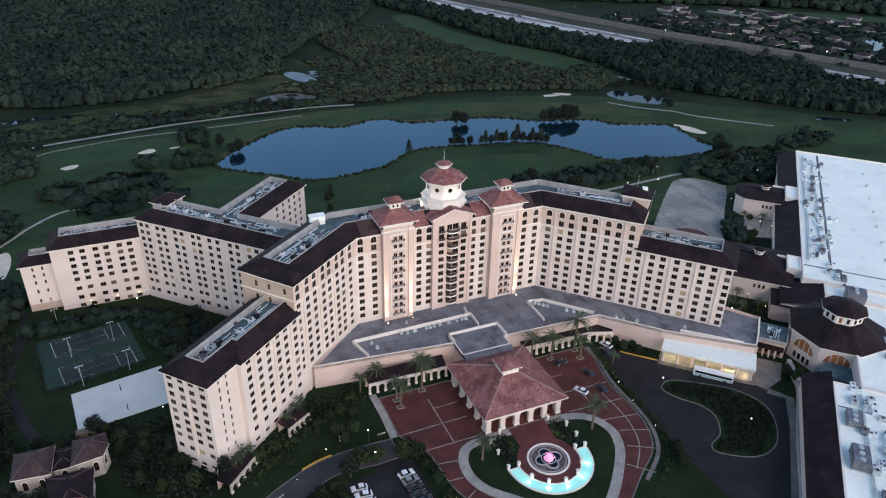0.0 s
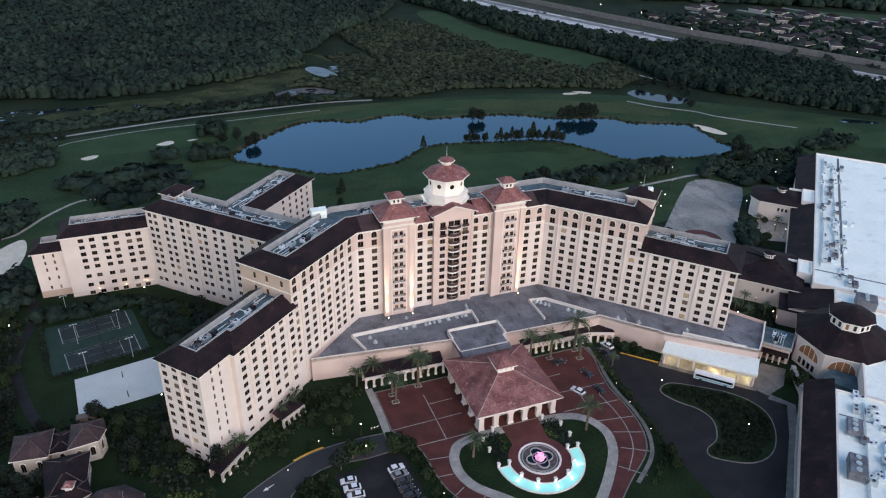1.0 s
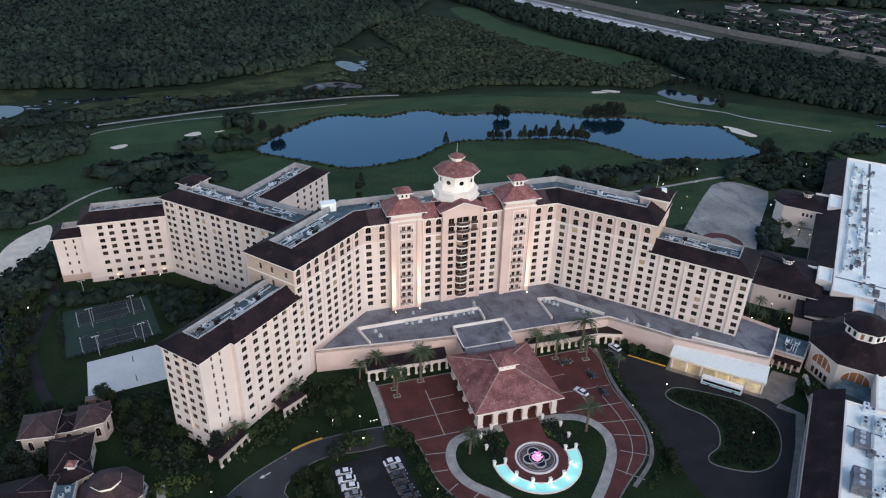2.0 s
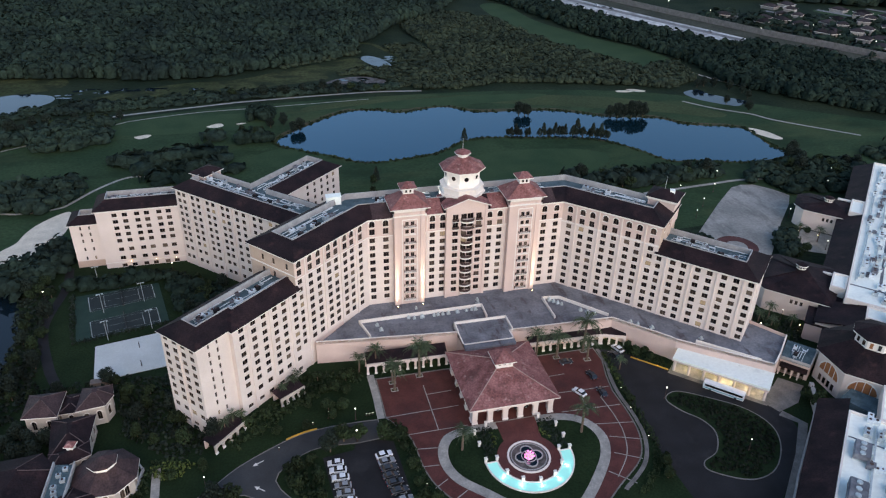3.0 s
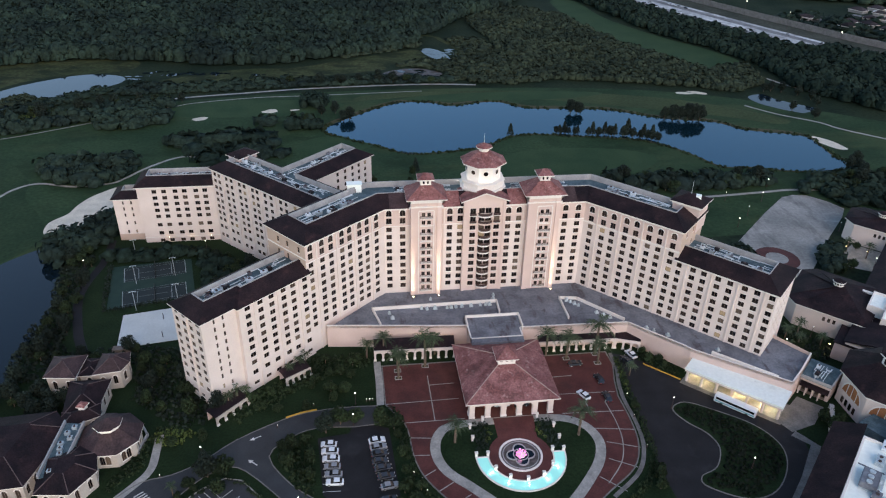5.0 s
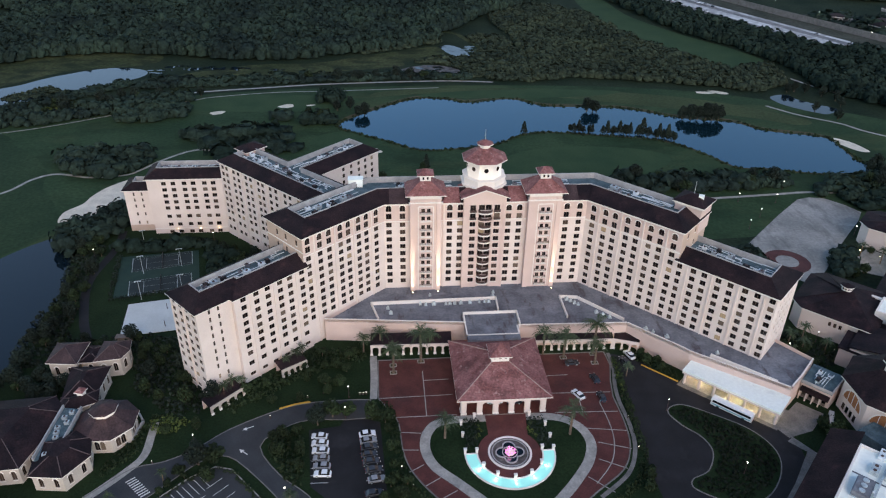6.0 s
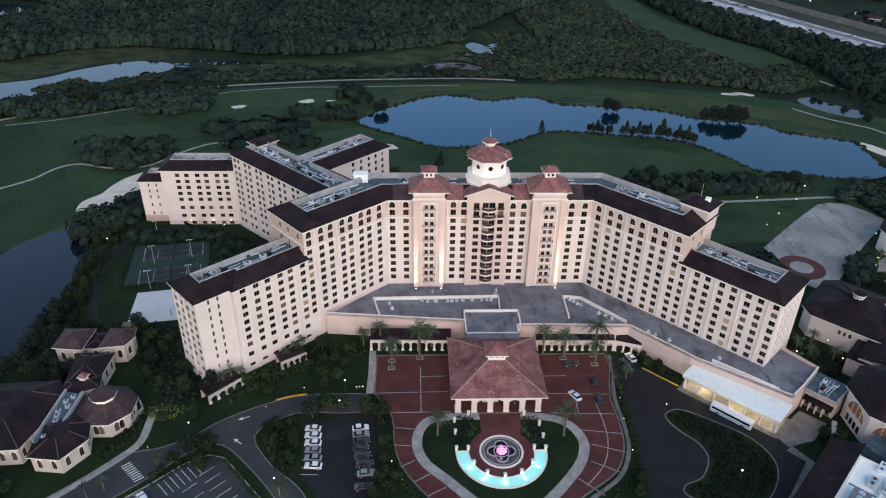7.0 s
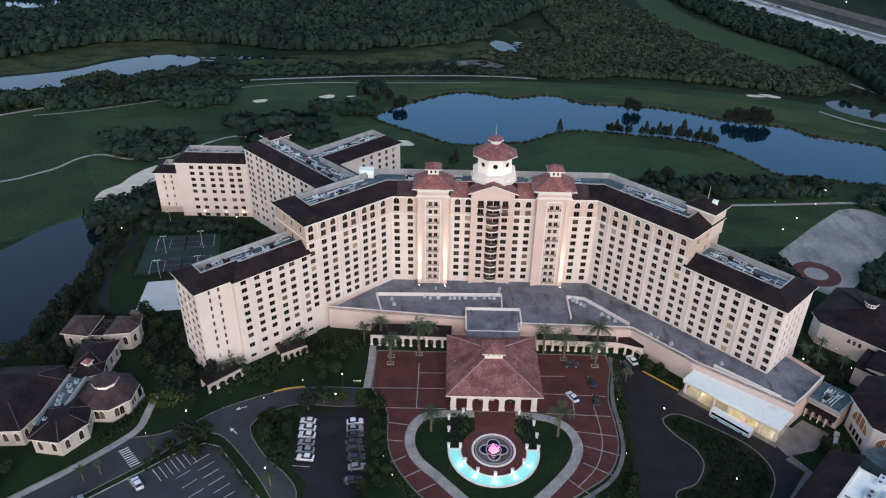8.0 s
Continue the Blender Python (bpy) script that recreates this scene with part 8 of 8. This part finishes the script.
# ---- vehicles ----
def car_kind(material, label):
    ob = thing("car", (0, 0, 0), label, "car", "parked cars")
    prof = [(-2.25, 0.35), (-2.28, 0.75), (-1.9, 0.92), (-0.9, 0.98), (0.9, 0.98), (2.0, 0.86), (2.28, 0.62), (2.26, 0.35)]
    bm = bmesh.new()
    rows_ = []
    for y, sx, dz in ((-0.9, 0.97, -0.06), (-0.82, 1.0, 0.0), (0.82, 1.0, 0.0), (0.9, 0.97, -0.06)):
        rows_.append([bm.verts.new((x * sx, y, z + dz)) for x, z in prof])
    for r0, r1 in zip(rows_, rows_[1:]):
        for i in range(len(prof)):
            j = (i + 1) % len(prof)
            bm.faces.new((r0[i], r0[j], r1[j], r1[i]))
    bm.faces.new(rows_[0][::-1]), bm.faces.new(rows_[-1])
    bmesh.ops.recalc_face_normals(bm, faces=bm.faces[:])
    part("body", bm, material, ob)
    bm = bmesh.new()
    lo, hi = [(-1.85, -0.82), (1.05, -0.82), (1.05, 0.82), (-1.85, 0.82)], [(-1.25, -0.72), (0.2, -0.72), (0.2, 0.72), (-1.25, 0.72)]
    ring(bm, lo, 0.96, hi, 1.42)
    part("cabin_glass", bm, CAR_GLASS, ob)
    part("roof", prism(bmesh.new(), hi, 1.42, 1.47), material, ob)
    for x in (-1.4, 1.4):
        for y in (-0.86, 0.86):
            bm = bmesh.new()
            bmesh.ops.create_cone(bm, cap_ends=True, segments=12, radius1=0.33, radius2=0.33, depth=0.24, matrix=Matrix.Translation((x, y, 0.33)) @ Matrix.Rotation(math.pi / 2, 4, "X"))
            wheel = part("wheel", bm, TYRE, ob)
            bm = bmesh.new()
            bmesh.ops.create_cone(bm, cap_ends=True, segments=10, radius1=0.2, radius2=0.2, depth=0.03, matrix=Matrix.Translation((x, y * 1.155, 0.33)) @ Matrix.Rotation(math.pi / 2, 4, "X"))
            part("rim", bm, METAL, wheel)
    for y in (-0.62, 0.62):
        part("headlight", box(bmesh.new(), 2.2, y - 0.18, 0.6, 2.29, y + 0.18, 0.72), WHITE, ob)
        part("tail_light", box(bmesh.new(), -2.31, y - 0.18, 0.62, -2.2, y + 0.18, 0.76), TAIL, ob)
    return ob


TAIL = surface("red tail lamp plastic", (0.30, 0.02, 0.02), (0.35, 0.03, 0.03), 1.0, 0.3, 0.0, 4.0, 0.05)
WCAR, DCAR, GCAR = car_kind(CAR_WHITE, "white saloon car parked on the asphalt"), car_kind(CAR_DARK, "dark saloon car parked on the asphalt"), car_kind(CAR_GREY, "silver saloon car parked on the asphalt")


def park(kind, x, y, deg, scale=1.06):
    m = Matrix.Translation((x, y, 0.1)) @ Matrix.Rotation(math.radians(deg), 4, "Z") @ Matrix.Scale(scale, 4)
    if kind.name in USED:
        return copy_thing(kind, m)
    USED.add(kind.name)
    kind.matrix_basis = m
    return kind


for i, k in enumerate((WCAR, WCAR, WCAR, GCAR, GCAR, WCAR)):
    park(k, -58.1 + 0.35 * i, -72.0 - 3.0 * i, 176)
for x, y, k in ((-43.6, -72.0, WCAR), (-43.3, -74.8, GCAR), (-43.1, -80.4, DCAR), (-42.4, -83.2, DCAR), (-41.6, -86.4, DCAR), (-40.9, -90.0, GCAR), (-43.0, -77.5, DCAR), (-41.6, -95, DCAR)):
    park(k, x, y, 8)
for x, y, a, k in ((27.2, -42.6, 5, DCAR), (25.5, -58.8, 118, WCAR), (33.2, -51.4, 100, DCAR), (33.0, -60.4, 95, DCAR), (46.0, -42.8, 105, DCAR), (48.8, -39.6, 110, WCAR), (-101.6, -97.8, 130, WCAR), (-116.5, -104.5, 40, GCAR), (-100.5, -31, 60, DCAR), (-2.5, -60, 0, WCAR), (3.8, -60.5, 0, DCAR)):
    park(k, x, y, a)


def bus(x, y, deg, length, label, stripe_mat):
    m = Matrix.Translation((x, y, 0.1)) @ Matrix.Rotation(math.radians(deg), 4, "Z")
    ob = thing("bus", (x, y, 0.1), label, "bus")
    h = length / 2
    bm = box(bmesh.new(), -h, -1.25, 0.4, h, 1.25, 3.1, m)
    bmesh.ops.bevel(bm, geom=bm.edges[:], offset=0.18, segments=2, affect="EDGES")
    part("body", bm, CAR_WHITE, ob)
    part("roof_unit", box(bmesh.new(), -h * 0.4, -0.8, 3.1, h * 0.2, 0.8, 3.35, m), CAR_WHITE, ob)
    for s in (-1, 1):
        part("side_glass", box(bmesh.new(), -h + 0.5, s * 1.25 - 0.01, 1.7, h - 0.6, s * 1.25 + 0.02, 2.6, m), CAR_GLASS, ob)
        part("side_stripe", box(bmesh.new(), -h + 0.4, s * 1.25 - 0.01, 0.9, h - 0.4, s * 1.25 + 0.015, 1.35, m), stripe_mat, ob)
        for u in (-h * 0.6, h * 0.62):
            bm = bmesh.new()
            bmesh.ops.create_cone(bm, cap_ends=True, segments=14, radius1=0.5, radius2=0.5, depth=0.3, matrix=m @ Matrix.Translation((u, s * 1.13, 0.5)) @ Matrix.Rotation(math.pi / 2, 4, "X"))
            part("wheel", bm, TYRE, ob)
    part("windscreen", box(bmesh.new(), h - 0.02, -1.05, 1.4, h + 0.02, 1.05, 2.8, m), CAR_GLASS, ob)
    part("tail_panel", box(bmesh.new(), -h - 0.02, -1.0, 0.7, -h + 0.02, 1.0, 1.3, m), TAIL, ob)


bus(73.2, -69.8, 135, 13.5, "white and teal coach waiting beside the canopy", TEAL)

# cars on the far highway
rng = random.Random(77)
for i in range(26):
    k = rng.randrange(6, len(HWY) - 8)
    a, b = Vector(HWY[k]), Vector(HWY[k + 1])
    t = (b - a).normalized()
    p = a.lerp(b, rng.random()) + Vector((-t.y, t.x)) * rng.choice((-15.5, -11.5, 7, 11))
    ob = park(rng.choice((WCAR, DCAR, GCAR)), p.x, p.y, math.degrees(math.atan2(t.y, t.x)) + (180 if rng.random() < 0.5 else 0))
    ob.location.z = 0.4
    tagged(ob, "car on the far highway lanes", "car", "cars on the highway")


# ---- lamps ----
def lamp_kind(h, label, group, mat, r=0.2):
    ob = thing("street_lamp", (0, 0, 0), label, "street lamp", group)
    bm = bmesh.new()
    tapered(bm, (0, 0, 0), (0, 0, h), 0.11, 0.06, 8)
    part("post", bm, RAIL, ob)
    bm = bmesh.new()
    bmesh.ops.create_icosphere(bm, subdivisions=2, radius=r, matrix=Matrix.Translation((0, 0, h + r * 0.8)))
    part("globe", bm, mat, ob)
    part("base", prism(bmesh.new(), ngon(0, 0, 0.22, 8), 0, 0.5), RAIL, ob)
    return ob


POST = lamp_kind(4.6, "dark lamp post with a glowing white globe", "lamp posts in the grounds", LAMP_W)
BOLLARD = lamp_kind(0.9, "low bollard lamp glowing white", "path bollard lamps", LAMP_W, 0.1)
for i, (x, y) in enumerate(((-49.6, -54.6), (-50.5, -64.2), (-95, -73), (-66, -95), (170, 89), (159, 74), (144, 59.5), (133.7, 48.6), (140.4, 76), (-111, 50), (-158, 38), (222, 65.5), (236, 80), (52.5, -67.5), (66, -95), (-94, -40), (-107, -20), (106, -42), (120, -36), (180, 40), (176, 8))):
    m = Matrix.Translation((x, y, 0.05))
    if i:
        copy_thing(POST, m)
    else:
        POST.matrix_basis = m
for i, (x, y) in enumerate(((-74, -62.5), (-58, -52), (-63, -53.8), (40, -60), (38.8, -70), (38.2, -83), (38.4, -94), (-30.5, -93), (-33.6, -86), (-96, -66), (-106, -79), (105, -48), (99, -83), (-57.6, -50), (158, 98), (-44, -53.5), (-45, -53.6), (-46, -53.6))):
    m = Matrix.Translation((x, y, 0.1))
    if i:
        copy_thing(BOLLARD, m)
    else:
        BOLLARD.matrix_basis = m
HIGH = lamp_kind(16, "tall highway lighting mast", "highway masts", LAMP_W, 0.35)
for i, (x, y) in enumerate(((326, 510), (333, 508), (345, 459), (363, 411), (368, 338), (424, 341), (438, 280), (450, 227))):
    m = Matrix.Translation((x, y, 0.0))
    if i:
        copy_thing(HIGH, m)
    else:
        HIGH.matrix_basis = m
bulb("tree_lamp", (-63.5, -98.5, 3.0), 120, (0.8, 1.0, 0.6), 0.2)
# warm wall lamps at doors
for i, (x, y, z, w) in enumerate(((-128, 58.6, 2.6, 12), (-118, 58.6, 2.6, 16), (-110, 58.5, 2.6, 16), (-103, 56.8, 2.6, 22), (-99.5, 53.3, 2.6, 22), (-96, 49.8, 2.6, 18), (-92, 45.8, 2.6, 16), (104.5, -54.5, 3.0, 70), (122, -44, 3.0, 110), (170, 20.5, 4.0, 120), (176, 15, 4.0, 120), (99, -56, 3, 60))):
    k = thing("wall_lamp", (x, y, z), "small warm wall lamp beside a door", "wall lamp", "wall lamps")
    part("bracket", box(bmesh.new(), x - 0.1, y - 0.05, z - 0.3, x + 0.1, y + 0.25, z - 0.2), RAIL, k)
    bm = bmesh.new()
    bmesh.ops.create_icosphere(bm, subdivisions=1, radius=0.16, matrix=Matrix.Translation((x, y - 0.1, z)))
    part("shade", bm, LAMP_Y, k)
    bulb("door_lamp", (x - 0.3, y - 0.9, z), w, (1.0, 0.75, 0.42), 0.2)
